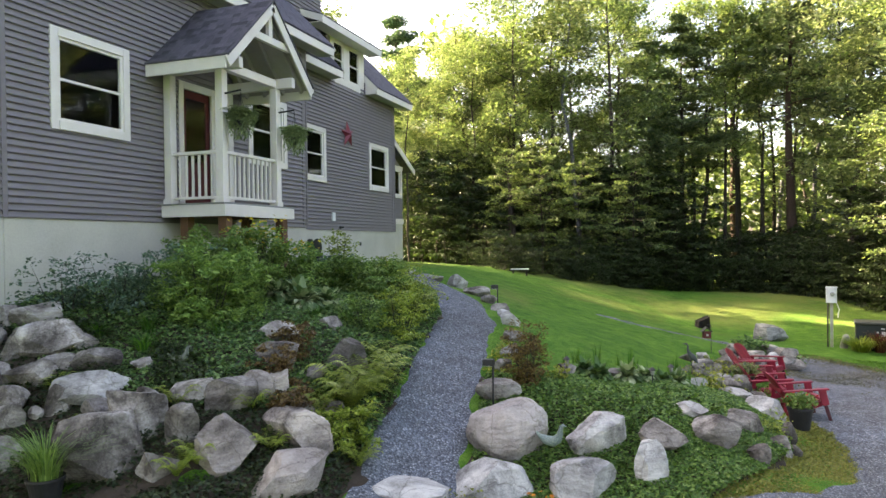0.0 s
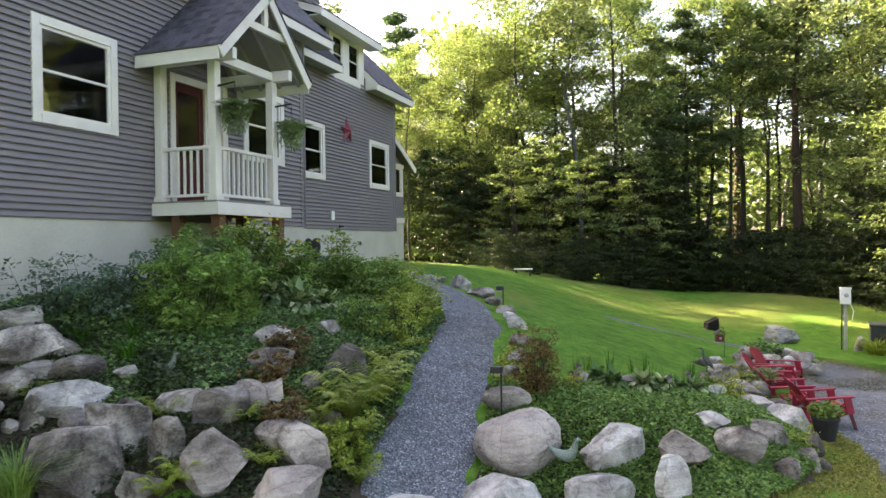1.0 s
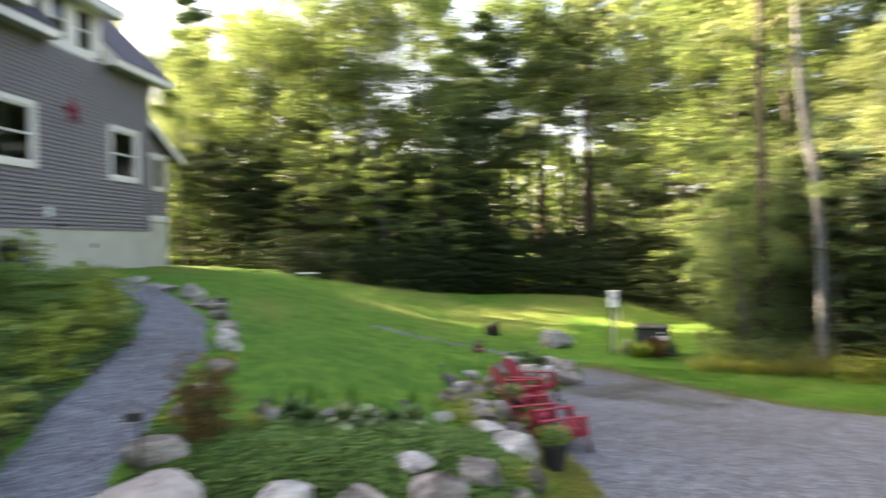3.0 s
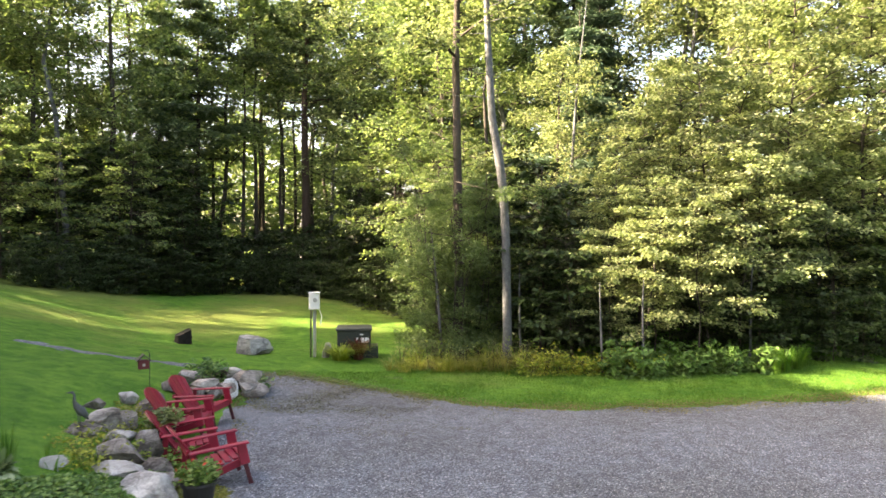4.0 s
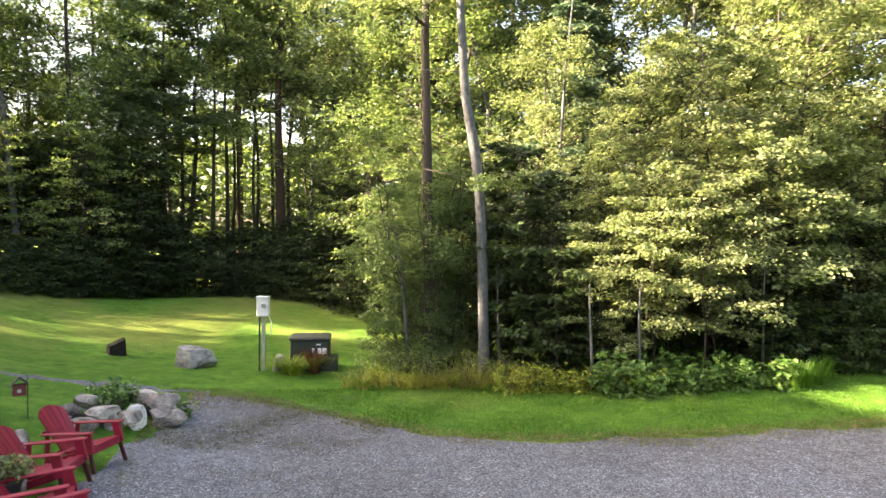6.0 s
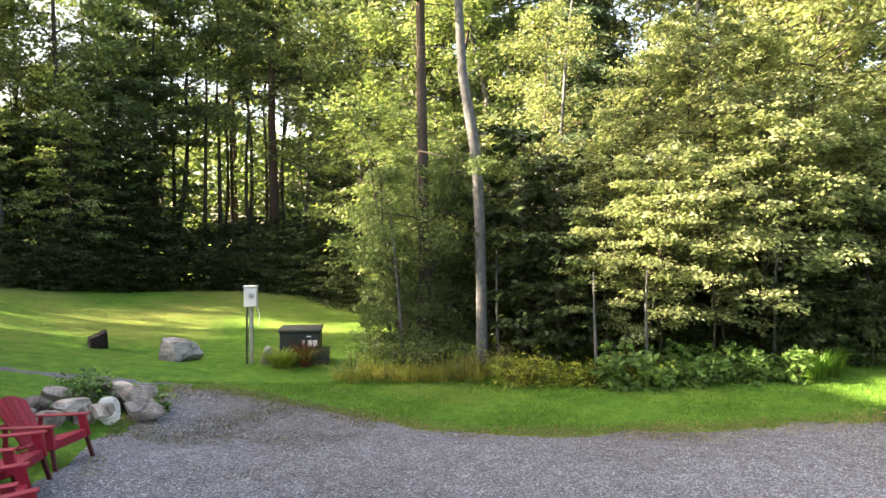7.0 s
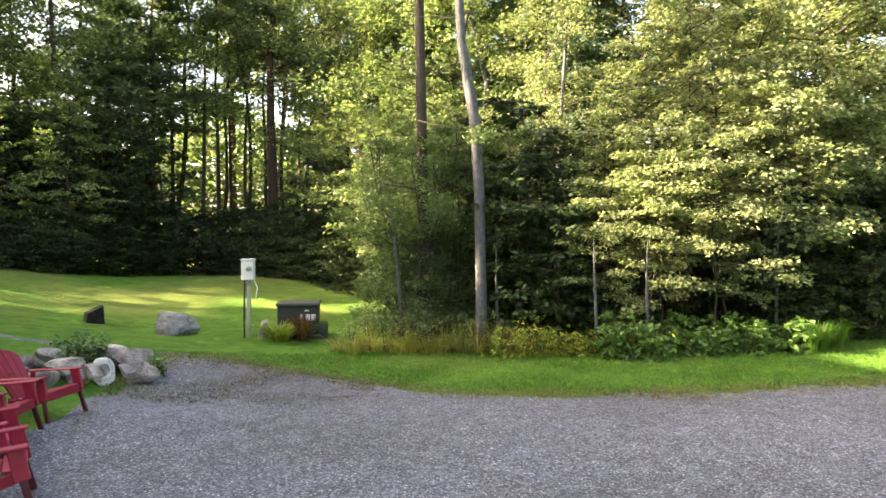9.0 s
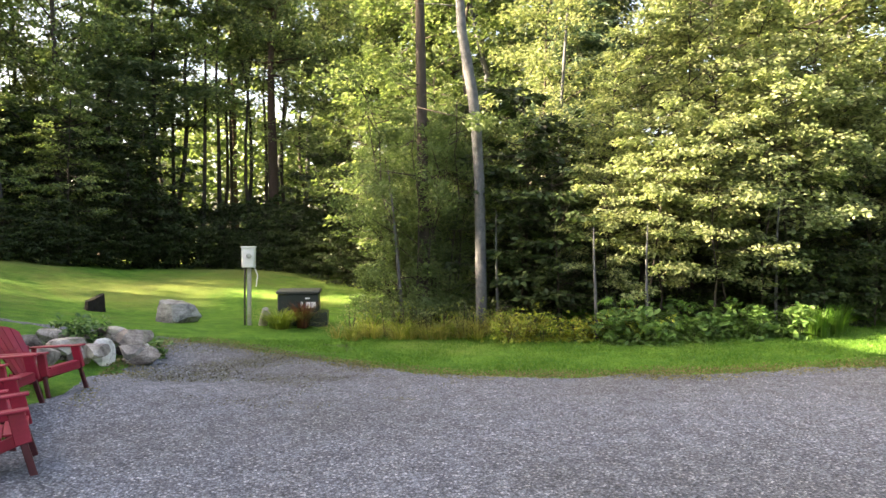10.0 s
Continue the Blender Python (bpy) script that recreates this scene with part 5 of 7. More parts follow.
def blades(count, height, spread, seed, lean=0.5, wide=0.012, segs=3):
    """Arching strap leaves from one foot."""
    rng = np.random.default_rng(seed)
    verts, faces = [], []
    for i in range(count):
        a = rng.random() * 2 * math.pi
        r0 = spread * 0.35 * rng.random()
        h = height * (0.55 + 0.5 * rng.random())
        out = spread * (0.3 + 0.9 * rng.random()) * lean * 2
        d, side = np.array([math.cos(a), math.sin(a), 0]), np.array([-math.sin(a), math.cos(a), 0])
        first = len(verts)
        for k in range(segs + 1):
            s = k / segs
            p = d * (r0 + out * s * s) + np.array([0, 0, h * (s - 0.35 * lean * s * s * 1.6)])
            w = wide * (1 - s) ** 0.7
            if k < segs:
                verts += [tuple(p - side * w), tuple(p + side * w)]
            else:
                verts.append(tuple(p))
        for k in range(segs - 1):
            b = first + 2 * k
            faces.append((b, b + 1, b + 3, b + 2))
        b = first + 2 * (segs - 1)
        faces.append((b, b + 1, b + 2))
    return verts, faces


def tuft(name, x, y, count, height, spread, seed, mat, label, category="grass", lean=0.5, wide=0.012, z=None):
    v, f = blades(count, height, spread, seed, lean, wide)
    ob = new(name, raw_mesh(name, v, f, mat))
    ob.matrix_basis = pose(x, y, (ground_z(x, y) if z is None else z) - 0.02)
    return tagged(ob, label, category)


def rosette(count, length, wide, seed, rise=0.5):
    """Broad arching leaves, pleated along the middle, round one foot (hosta)."""
    rng = np.random.default_rng(seed)
    verts, faces = [], []
    for i in range(count):
        a = i * 2.399 + rng.random() * 0.5
        tilt = 0.2 + 0.8 * (i / count) + rng.normal() * 0.12
        l = length * (0.6 + 0.5 * rng.random())
        d, side = np.array([math.cos(a), math.sin(a), 0]), np.array([-math.sin(a), math.cos(a), 0])
        first = len(verts)
        rows = []
        for k in range(6):
            s = k / 5
            stem = 0.35
            p = d * l * s * (0.35 + 0.65 * tilt) + np.array([0, 0, l * (rise * 1.8 * s * (1.2 - tilt * 0.6) - 0.95 * s * s * tilt)])
            w = 0.004 if s < stem * 0.6 else wide * math.sin(math.pi * min(1, (s - 0.18) / 0.84)) ** 0.8
            w = max(w, 0.002)
            rows.append(p)
            verts += [tuple(p - side * w + np.array([0, 0, w * 0.35])), tuple(p), tuple(p + side * w + np.array([0, 0, w * 0.35]))]
        for k in range(5):
            b = first + 3 * k
            faces += [(b, b + 1, b + 4, b + 3), (b + 1, b + 2, b + 5, b + 4)]
    return verts, faces


def hosta(x, y, size, seed, mat, label):
    v, f = rosette(int(80 + 60 * size), 0.36 * size, 0.052 * size, seed, 0.5)
    ob = new("hosta_plant", raw_mesh("hosta_plant", v, f, mat))
    ob.matrix_basis = pose(x, y, ground_z(x, y) + 0.06)
    return tagged(ob, label, "plant", "hostas")


def fern_mesh(count, length, seed, up=1.2):
    """Arching fronds with two rows of leaflets."""
    rng = np.random.default_rng(seed)
    verts, faces = [], []
    for i in range(count):
        a = i * 2.399 + rng.random() * 0.6
        l = length * (0.65 + 0.5 * rng.random())
        d, side = np.array([math.cos(a), math.sin(a), 0]), np.array([-math.sin(a), math.cos(a), 0])
        lift = up * (0.7 + 0.5 * rng.random())
        for k in range(1, 21):
            s = k / 21
            p = d * l * s * 0.85 + np.array([0, 0, l * (lift * 1.5 * s - 1.15 * lift * s * s)])
            w = l * 0.15 * math.sin(math.pi * min(1, 0.12 + 0.9 * s)) + 0.005
            for q in (-1, 1):
                tip = p + side * q * w + d * w * 0.35 - np.array([0, 0, w * 0.25])
                first = len(verts)
                verts += [tuple(p - d * l * 0.02), tuple(p + d * l * 0.02), tuple(tip)]
                faces.append((first, first + 1, first + 2))
    return verts, faces


def fern(x, y, size, seed, mat=None, label="", z=None, name="fern"):
    v, f = fern_mesh(28, 0.74 * size, seed, 1.35)
    ob = new(name, raw_mesh(name, v, f, mat or LEAF_FERN))
    ob.matrix_basis = pose(x, y, (ground_z(x, y) if z is None else z) - 0.01)
    return tagged(ob, label or "light green arching fern on the garden slope", "fern", "ferns")


def flower_heads(c, count, z0, z1, radius, size, mat, seed, name="flower"):
    """Open daisy-like heads of eight petals, carried over the leaves, each one a piece."""
    rng = np.random.default_rng(seed)
    verts, faces = [], []
    for k in range(8):
        b = k * math.pi / 4
        d, s = np.array([math.cos(b), math.sin(b), 0.25]), np.array([-math.sin(b), math.cos(b), 0])
        first = len(verts)
        verts += [(0, 0, 0), tuple(d * size * 0.6 + s * size * 0.2), tuple(d * size), tuple(d * size * 0.6 - s * size * 0.2)]
        faces.append((first, first + 1, first + 2, first + 3))
    me = raw_mesh(name, verts, faces, mat)
    for i in range(count):
        a, r = rng.random() * 6.28, radius * math.sqrt(rng.random())
        put(new(name, me), c, pose(math.cos(a) * r, math.sin(a) * r, z0 + (z1 - z0) * rng.random(), rng.normal() * 25, rng.normal() * 25, 0))


# pots
p = thing("flower_pot", pose(1.53, 12.05, ground_z(1.53, 12.05)), "black plastic pot of red flowers beside the stone wall", "flower pot")
pot_body(p, 0.19, 0.34)
rng_p = np.random.default_rng(31)
lv, lf = [], []
leaf_cloud(lv, lf, (0, 0, 0.43), 0.24, 460, 0.07, rng_p, 0.3, 0.55)
put(new("foliage", raw_mesh("foliage", lv, lf, SHRUB)), p)
flower_heads(p, 12, 0.4, 0.6, 0.24, 0.028, PETAL_RED, 32)
p = thing("flower_pot", pose(0.92, 14.45, ground_z(0.92, 14.45)), "dark pot of yellow-green foliage between the red chairs", "flower pot")
pot_body(p, 0.17, 0.32)
lv, lf = [], []
leaf_cloud(lv, lf, (0, 0, 0.42), 0.26, 420, 0.08, rng_p, 0.4, 0.6)
put(new("foliage", raw_mesh("foliage", lv, lf, LEAF_YELLOW)), p)
p = thing("grass_pot", pose(-6.1, 5.3, ground_z(-6.1, 5.3)), "black plastic pot with a tall tuft of ornamental grass", "flower pot")
pot_body(p, 0.18, 0.3)
v, f = blades(330, 0.9, 0.42, 41, 0.8, 0.006, 5)
ob = put(new("grass", raw_mesh("grass", v, f, SHRUB)), p, pose(0, 0, 0.25))


# path lights
def path_light(x, y, top, turn):
    g = ground_z(x, y)
    c = thing("path_light", pose(x, y, g, 0, 0, turn), "black metal path light with a flat rectangular head on a stake", "path light", "path lights")
    h = top - g
    part("stake", boxed(-0.012, 0.012, -0.012, 0.012, -0.1, h - 0.09, bevel=0.002), BLACK_METAL, c)
    part("head", boxed(-0.14, 0.014, -0.05, 0.05, h - 0.09, h, bevel=0.006), BLACK_METAL, c)
    part("lens", boxed(-0.13, -0.01, -0.04, 0.04, h - 0.096, h - 0.09), WHITE_METAL, c)


path_light(-2.66, 9.5, 1.44, 0)
path_light(-3.95, 14.55, 2.17, 20)

# electrical post on the lawn
x, y = 3.85, 23.0
g = ground_z(x, y)
c = thing("meter_post", pose(x, y, g - 0.08, 0, 0, -12), "white metal electrical box on a weathered grey post", "utility post")
b = bmesh.new()
box(b, -0.042, 0.042, -0.042, 0.042, -0.3, 1.5, bevel=0.008)
part("post", b, GALV, c)
part("box", boxed(-0.14, 0.14, -0.15, 0.05, 1.38, 1.82, bevel=0.015), WHITE_METAL, c)
part("hood", boxed(-0.155, 0.155, -0.17, 0.06, 1.815, 1.85, bevel=0.008), WHITE_METAL, c)
part("socket", lathe([(0.055, 0), (0.06, 0.02), (0.05, 0.05), (0.02, 0.055)], 16), GALV, c).matrix_basis = pose(0.03, -0.15, 1.64, 90, 0, 0)
v, f = tube([(-0.1, -0.02, -0.2), (-0.1, -0.02, 0.7), (-0.09, -0.03, 1.38)], [0.022, 0.022, 0.022], 8)
put(new("conduit", raw_mesh("conduit", v, f, BLACK_PLASTIC)), c)
v, f = tube([(0.12, -0.05, 1.4), (0.2, -0.07, 1.2), (0.16, -0.06, 0.95)], [0.012, 0.012, 0.012], 6)
put(new("cable", raw_mesh("cable", v, f, WHITE_METAL)), c)

# green utility cabinet with a number turned into bars
UTIL = noisy("dark_green_enamel", [(0.3, (0.016, 0.024, 0.02)), (0.7, (0.032, 0.042, 0.036))], 4, 60, 0.5, 0.001)
x, y = 4.98, 23.3
g = ground_z(x, y)
c = thing("utility_cabinet", pose(x, y, g, 0, 0, -10), "low dark green metal utility cabinet standing on the grass", "utility box")
part("body", boxed(-0.46, 0.46, -0.38, 0.38, 0.06, 0.72, bevel=0.02), UTIL, c)
part("lid", boxed(-0.49, 0.49, -0.42, 0.42, 0.72, 0.8, bevel=0.02), noisy("paler_green_lid", [(0.3, (0.03, 0.036, 0.032)), (0.7, (0.06, 0.066, 0.058))], 4, 50, 0.55, 0.001), c)
part("base", boxed(-0.5, 0.54, -0.44, 0.46, -0.15, 0.07, bevel=0.01), UTIL, c)
part("side_box", boxed(0.46, 0.66, -0.4, 0.2, -0.05, 0.3, bevel=0.01), UTIL, c)
for i, wdt in enumerate((0.05, 0.1, 0.1)):
    part("number_bar", boxed(0.06 + 0.12 * i, 0.06 + 0.12 * i + wdt, -0.392, -0.381, 0.4, 0.54), WHITE_METAL, c)
part("number_bar", boxed(0.16, 0.26, -0.392, -0.381, 0.61, 0.64), WHITE_METAL, c)
tuft("ornamental_grass", 4.5, 22.5, 420, 0.9, 0.62, 51, LEAF_FERN, "yellowing arching grass clump beside the cabinet", "grass", 0.85, 0.01)
tuft("red_leaved_plant", 5.0, 22.6, 160, 0.9, 0.4, 52, LEAF_CRIMSON, "dark red arching plant in front of the cabinet", "plant", 0.5, 0.018)
stone("boulder", 4.15, 22.9, 0.05, 0.24, 0.45, 371, ROCK_PALE, "upright pale tan stone by the cabinet")

# dark stump, lantern house on a stake, far bench
x, y = 0.35, 25.0
b = bmesh.new()
bmesh.ops.create_icosphere(b, subdivisions=4, radius=1.0)
for v in b.verts:
    q = v.co.copy()
    q.x, q.y = max(-0.72, min(0.72, q.x)), max(-0.6, min(0.6, q.y))
    q.z = min(q.z, 0.42 + 0.3 * q.x)
    q *= 1 + 0.16 * noise.noise(v.co * 2.2) + 0.1 * noise.noise(v.co * 7)
    v.co = Vector((q.x * 0.27, q.y * 0.3, 0.18 + q.z * 0.4))
ob = new("tree_stump", mesh_of("tree_stump", b, noisy("rotten_black_wood", [(0.3, (0.008, 0.007, 0.006)), (0.7, (0.022, 0.018, 0.016))], 8, 60, 0.95, 0.02)))
ob.matrix_basis = pose(x, y, ground_z(x, y) - 0.03, 0, 0, 20)
tagged(ob, "dark rotten tree stump on the lawn", "stump")
x, y = 0.3, 17.25
g = 0.37
c = thing("lantern_house", pose(x, y, g + 0.08, 0, 0, 15) @ Matrix.Scale(0.85, 4), "small dark red lantern house hanging on a thin stake", "garden lantern")
v, f = tube([(0.12, 0, -0.1), (0.12, 0, 0.72), (0.09, 0, 0.8), (0.02, 0, 0.78)], [0.008] * 4, 6)
put(new("hook_stake", raw_mesh("hook_stake", v, f, BLACK_METAL)), c)
part("body", boxed(-0.1, 0.1, -0.08, 0.08, 0.42, 0.6, bevel=0.005), noisy("barn_red_wood", [(0.3, (0.09, 0.02, 0.022)), (0.7, (0.15, 0.035, 0.035))], 5, 40, 0.7, 0.001), c)
for s in (-1, 1):
    b = bmesh.new()
    beam(b, (s * 0.14, 0, 0.59), (0, 0, 0.72), 0.22, 0.015)
    part("roof", b, BLACK_METAL, c)
part("window_opening", boxed(-0.028, 0.028, -0.086, -0.08, 0.48, 0.535), GALV, c)
x, y = -6.78, 28.6
g = ground_z(x, y) - 0.18
c = thing("garden_bench", pose(x, y, g, 0, 0, 15), "small white-topped garden bench far up the lawn", "bench")
part("seat", boxed(-0.38, 0.38, -0.16, 0.16, 0.38, 0.43, bevel=0.008), WHITE_METAL, c)
for s in (-1, 1):
    part("leg", boxed(s * 0.28 - 0.03, s * 0.28 + 0.03, -0.14, 0.14, -0.05, 0.38), BARK, c)


# ornaments
def level_tube(line, radii, verts, faces, n=12):
    """A closed skin round a line in the plane of x and z."""
    p = [Vector(q) for q in line]
    first = len(verts)
    for k, q in enumerate(p):
        along = (p[min(k + 1, len(p) - 1)] - p[max(k - 1, 0)]).normalized()
        up = Vector((-along.z, 0, along.x))
        for i in range(n):
            a = 2 * math.pi * i / n
            verts.append(tuple(q + Vector((0, 1, 0)) * radii[k] * math.cos(a) + up * radii[k] * math.sin(a)))
    for k in range(len(p) - 1):
        for i in range(n):
            a, b = first + k * n + i, first + k * n + (i + 1) % n
            faces.append((a, b, b + n, a + n))
    faces.append(tuple(range(first + n - 1, first - 1, -1)))
    faces.append(tuple(range(first + (len(p) - 1) * n, first + len(p) * n)))


def bird_figure(name, at, size, mat, label, legs=True):
    """A garden bird ornament in one mesh: body, neck, head, tail and legs."""
    verts, faces = [], []
    if legs:
        level_tube([(-0.3, 0, 0.22), (-0.2, 0, 0.36), (-0.08, 0, 0.48), (0.06, 0, 0.62), (0.13, 0, 0.78), (0.12, 0, 0.96), (0.18, 0, 1.05), (0.38, 0, 1.03)],
             [0.02, 0.09, 0.14, 0.1, 0.05, 0.035, 0.045, 0.008], verts, faces)
        for s in (-1, 1):
            tube([(0.0, s * 0.05, 0.42), (-0.03, s * 0.06, 0.2), (0.0, s * 0.06, -0.05)], [0.018, 0.014, 0.014], 6, verts, faces)
    else:
        level_tube([(-0.55, 0, 0.55), (-0.42, 0, 0.42), (-0.2, 0, 0.3), (0.05, 0, 0.26), (0.22, 0, 0.36), (0.3, 0, 0.52), (0.33, 0, 0.68), (0.36, 0, 0.8), (0.42, 0, 0.85), (0.55, 0, 0.82)],
             [0.02, 0.08, 0.16, 0.19, 0.16, 0.115, 0.08, 0.07, 0.06, 0.008], verts, faces)
    ob = new(name, raw_mesh(name, verts, faces, mat, True))
    ob.matrix_basis = at @ Matrix.Scale(size, 4)
    return tagged(ob, label, "garden ornament")


TEAL = noisy("teal_mosaic", [(0.38, (0.05, 0.09, 0.085)), (0.5, (0.15, 0.2, 0.18)), (0.64, (0.34, 0.4, 0.36))], 45, 120, 0.4, 0.003)
IRON = noisy("weathered_iron", [(0.3, (0.03, 0.035, 0.036)), (0.7, (0.09, 0.1, 0.1))], 8, 60, 0.6, 0.002)
SPECKLED = noisy("speckled_grey_resin", [(0.35, (0.05, 0.065, 0.055)), (0.5, (0.13, 0.15, 0.13)), (0.65, (0.26, 0.28, 0.25))], 50, 130, 0.6, 0.003)
bird_figure("bird_ornament", pose(-0.05, 13.95, 0.68, 0, 0, 165), 0.42, IRON, "dark metal heron ornament standing on a stone")
bird_figure("hen_ornament", pose(-1.68, 8.62, 0.52, 0, 0, -8), 0.36, TEAL, "pale teal mosaic hen ornament between boulders", False)
bird_figure("quail_ornament", pose(-6.2, 7.35, 1.56, 0, 0, 20), 0.28, SPECKLED, "grey-green bird ornament in the ground cover", False)


def solar_lantern(x, y):
    g = ground_z(x, y)
    c = thing("solar_lantern", pose(x, y, g), "small dark solar garden lantern on a stake", "garden lantern", "solar lanterns")
    v, f = tube([(0, 0, -0.1), (0, 0, 0.22)], [0.008, 0.008], 6)
    put(new("stake", raw_mesh("stake", v, f, BLACK_METAL)), c)
    part("glass", lathe([(0.02, 0.2), (0.03, 0.22), (0.035, 0.27)], 12), GALV, c)
    part("cap", lathe([(0.05, 0.27), (0.06, 0.275), (0.02, 0.31), (0.005, 0.32)], 14), BLACK_METAL, c)


for x, y in ((-1.84, 10.75), (-0.35, 11.6), (-0.6, 11.0)):
    solar_lantern(x, y)

# on the house: tin star, outlet cover, hanging ferns, meter and hose
c = thing("tin_star", pose(SIDE + 0.03, 19.7, 6.55, 0, 90, 0) @ pose(0, 0, 0, 0, 0, 186), "faded red tin barn star hung on the grey siding", "wall ornament")
b = bmesh.new()
tip = b.verts.new((0, 0, 0.15))
rim = []
for k in range(10):
    r, a = (0.44 if k % 2 == 0 else 0.165), k * math.pi / 5
    rim.append(b.verts.new((r * math.cos(a), r * math.sin(a), 0.01)))
for k in range(10):
    b.faces.new((tip, rim[k], rim[(k + 1) % 10]))
b.faces.new(list(reversed(rim)))
part("star", b, STAR_RED, c)
ob = new("outlet_cover", mesh_of("outlet_cover", boxed(0, 0.05, -0.09, 0.09, -0.13, 0.13, bevel=0.01), WHITE_METAL))
ob.matrix_basis = pose(SIDE, 18.75, 3.93)
tagged(ob, "white plastic outlet cover on the grey siding", "outlet")
ob = new("hose_tap", mesh_of("hose_tap", lathe([(0.05, 0), (0.05, 0.03), (0.02, 0.04), (0.02, 0.1), (0.035, 0.12), (0.01, 0.14)], 12), BLACK_METAL))
ob.matrix_basis = pose(SIDE, 19.2, 3.62, 0, 90, 0)
tagged(ob, "black outdoor tap low on the siding", "tap")
ob = new("foundation_vent", mesh_of("foundation_vent", boxed(0, 0.03, -0.05, 0.05, -0.06, 0.06, bevel=0.01), BLACK_METAL))
ob.matrix_basis = pose(SIDE - 0.02, 20.6, 3.1)
tagged(ob, "small dark vent in the concrete foundation", "vent")
c = thing("hose_reel", pose(SIDE + 0.35, 17.0, ground_z(SIDE + 0.35, 17.0)), "black hose reel with a vertical drain pipe by the foundation", "hose reel")
v, f = tube([(-0.3, -0.4, 0.2), (-0.3, -0.4, 1.0)], [0.06, 0.06], 8)
put(new("drain_pipe", raw_mesh("drain_pipe", v, f, BLACK_PLASTIC)), c)
part("reel", lathe([(0.24, -0.12), (0.24, -0.1), (0.14, -0.09), (0.14, 0.09), (0.24, 0.1), (0.24, 0.12)], 18), BLACK_PLASTIC, c).matrix_basis = pose(0, 0, 0.5, 90, 0, 90)
part("stand", boxed(-0.2, 0.2, -0.15, 0.15, -0.05, 0.28, bevel=0.02), BLACK_PLASTIC, c)


BASKET_FERN = leafy("basket_fern_fronds", [(0.0, (0.1, 0.15, 0.07)), (0.6, (0.18, 0.24, 0.11)), (1.0, (0.3, 0.35, 0.18))], 0.3)


def hanging_fern(x, y, z, post_x, post_y, seed):
    c = thing("hanging_fern", pose(x, y, z), "bushy green fern in a hanging basket on a black bracket", "hanging plant", "hanging ferns")
    v, f = tube([(post_x - x, post_y - y, 0.55), (0.0, 0, 0.62), (0.0, 0.0, 0.5)], [0.02, 0.018, 0.01], 6)
    put(new("bracket", raw_mesh("bracket", v, f, BLACK_METAL)), c)
    for k in range(3):
        a = k * 2.094
        v, f = tube([(0, 0, 0.5), (0.13 * math.cos(a), 0.13 * math.sin(a), 0.06)], [0.004, 0.004], 4)
        put(new("chain", raw_mesh("chain", v, f, BLACK_METAL)), c)
    part("basket", lathe([(0.07, -0.1), (0.11, -0.05), (0.14, 0.05), (0.13, 0.06)], 16), BLACK_PLASTIC, c)
    rng = np.random.default_rng(seed)
    v, f = fern_mesh(60, 0.5, seed, 0.85)
    leaf_cloud(v, f, (0, 0, 0.06), 0.27, 1300, 0.085, rng, 0.5, 0.8, 0.25)
    leaf_cloud(v, f, (0, 0, -0.14), 0.24, 420, 0.1, rng, 1.6, 0.9, 0.16)
    put(new("fronds", raw_mesh("fronds", v, f, BASKET_FERN)), c, pose(0, 0, 0.04))


hanging_fern(-7.72, 10.82, 5.3, -7.98, 10.7, 61)
hanging_fern(-7.72, 12.62, 5.25, -7.98, 12.44, 63)
# ---- garden planting ----
def shrub_of(name, x, y, height, radius, leaves, leaf, mat, seed, label, category="bush", stems=8, low=0.2, group="", bark=None, width=0.62):
    c = bush(name, height, radius, leaves, leaf, mat, bark or BARK, seed, stems, label, low, width)
    c.matrix_basis = pose(x, y, ground_z(x, y) - 0.02)
    return tagged(c, label, category, group)


def carpet(name, inside, x0, x1, y0, y1, count, size, mat, seed, label, lift=(0.01, 0.1), lump=0.5):
    """Low leaves strewn over the ground where inside(x, y) holds."""
    rng = np.random.default_rng(seed)
    x, y = rng.uniform(x0, x1, count), rng.uniform(y0, y1, count)
    keep = inside(x, y)
    x, y = x[keep], y[keep]
    hump = 0.5 + 0.5 * ripple(x, y, lump, seed)
    z = heights(x, y) + lift[0] + (lift[1] - lift[0]) * np.clip(hump, 0, 1) * rng.random(len(x)) ** 0.6
    verts, faces = [], []
    add_leaves(verts, faces, np.stack([x, y, z], -1), size, rng, 0.05, 0.75)
    ob = new(name, raw_mesh(name, verts, faces, mat))
    return tagged(ob, label, "ground cover", kind="stuff")


def left_bed(x, y):
    """The mound between the house and the path."""
    front = np.interp(x, [-9, -7.2, -6.2, -5.2, -4.4, -3.6], [7.1, 6.5, 6.5, 6.9, 7.4, 7.6])
    return (y > front) & (y < 17.2) & (x > -9.2) & (inside_path(x, y) < 0.03) & (x < np.interp(y, [7, 9, 10.6, 12.8, 14.6, 16.2], [-3.1, -3.5, -3.75, -4.15, -4.9, -6.5]))


def island_bed(x, y):
    """The mound right of the path."""
    front = np.interp(x, [-3, -2.2, -1, 0, 0.8, 1.4], [8.3, 7.9, 8.0, 8.4, 9.6, 11])
    back = np.interp(x, [-3, -1, 0, 1.2], [10.4, 10.9, 11.6, 13])
    return (y > front) & (y < back) & (inside_path(x, y) < -0.1) & (x < 1.25)


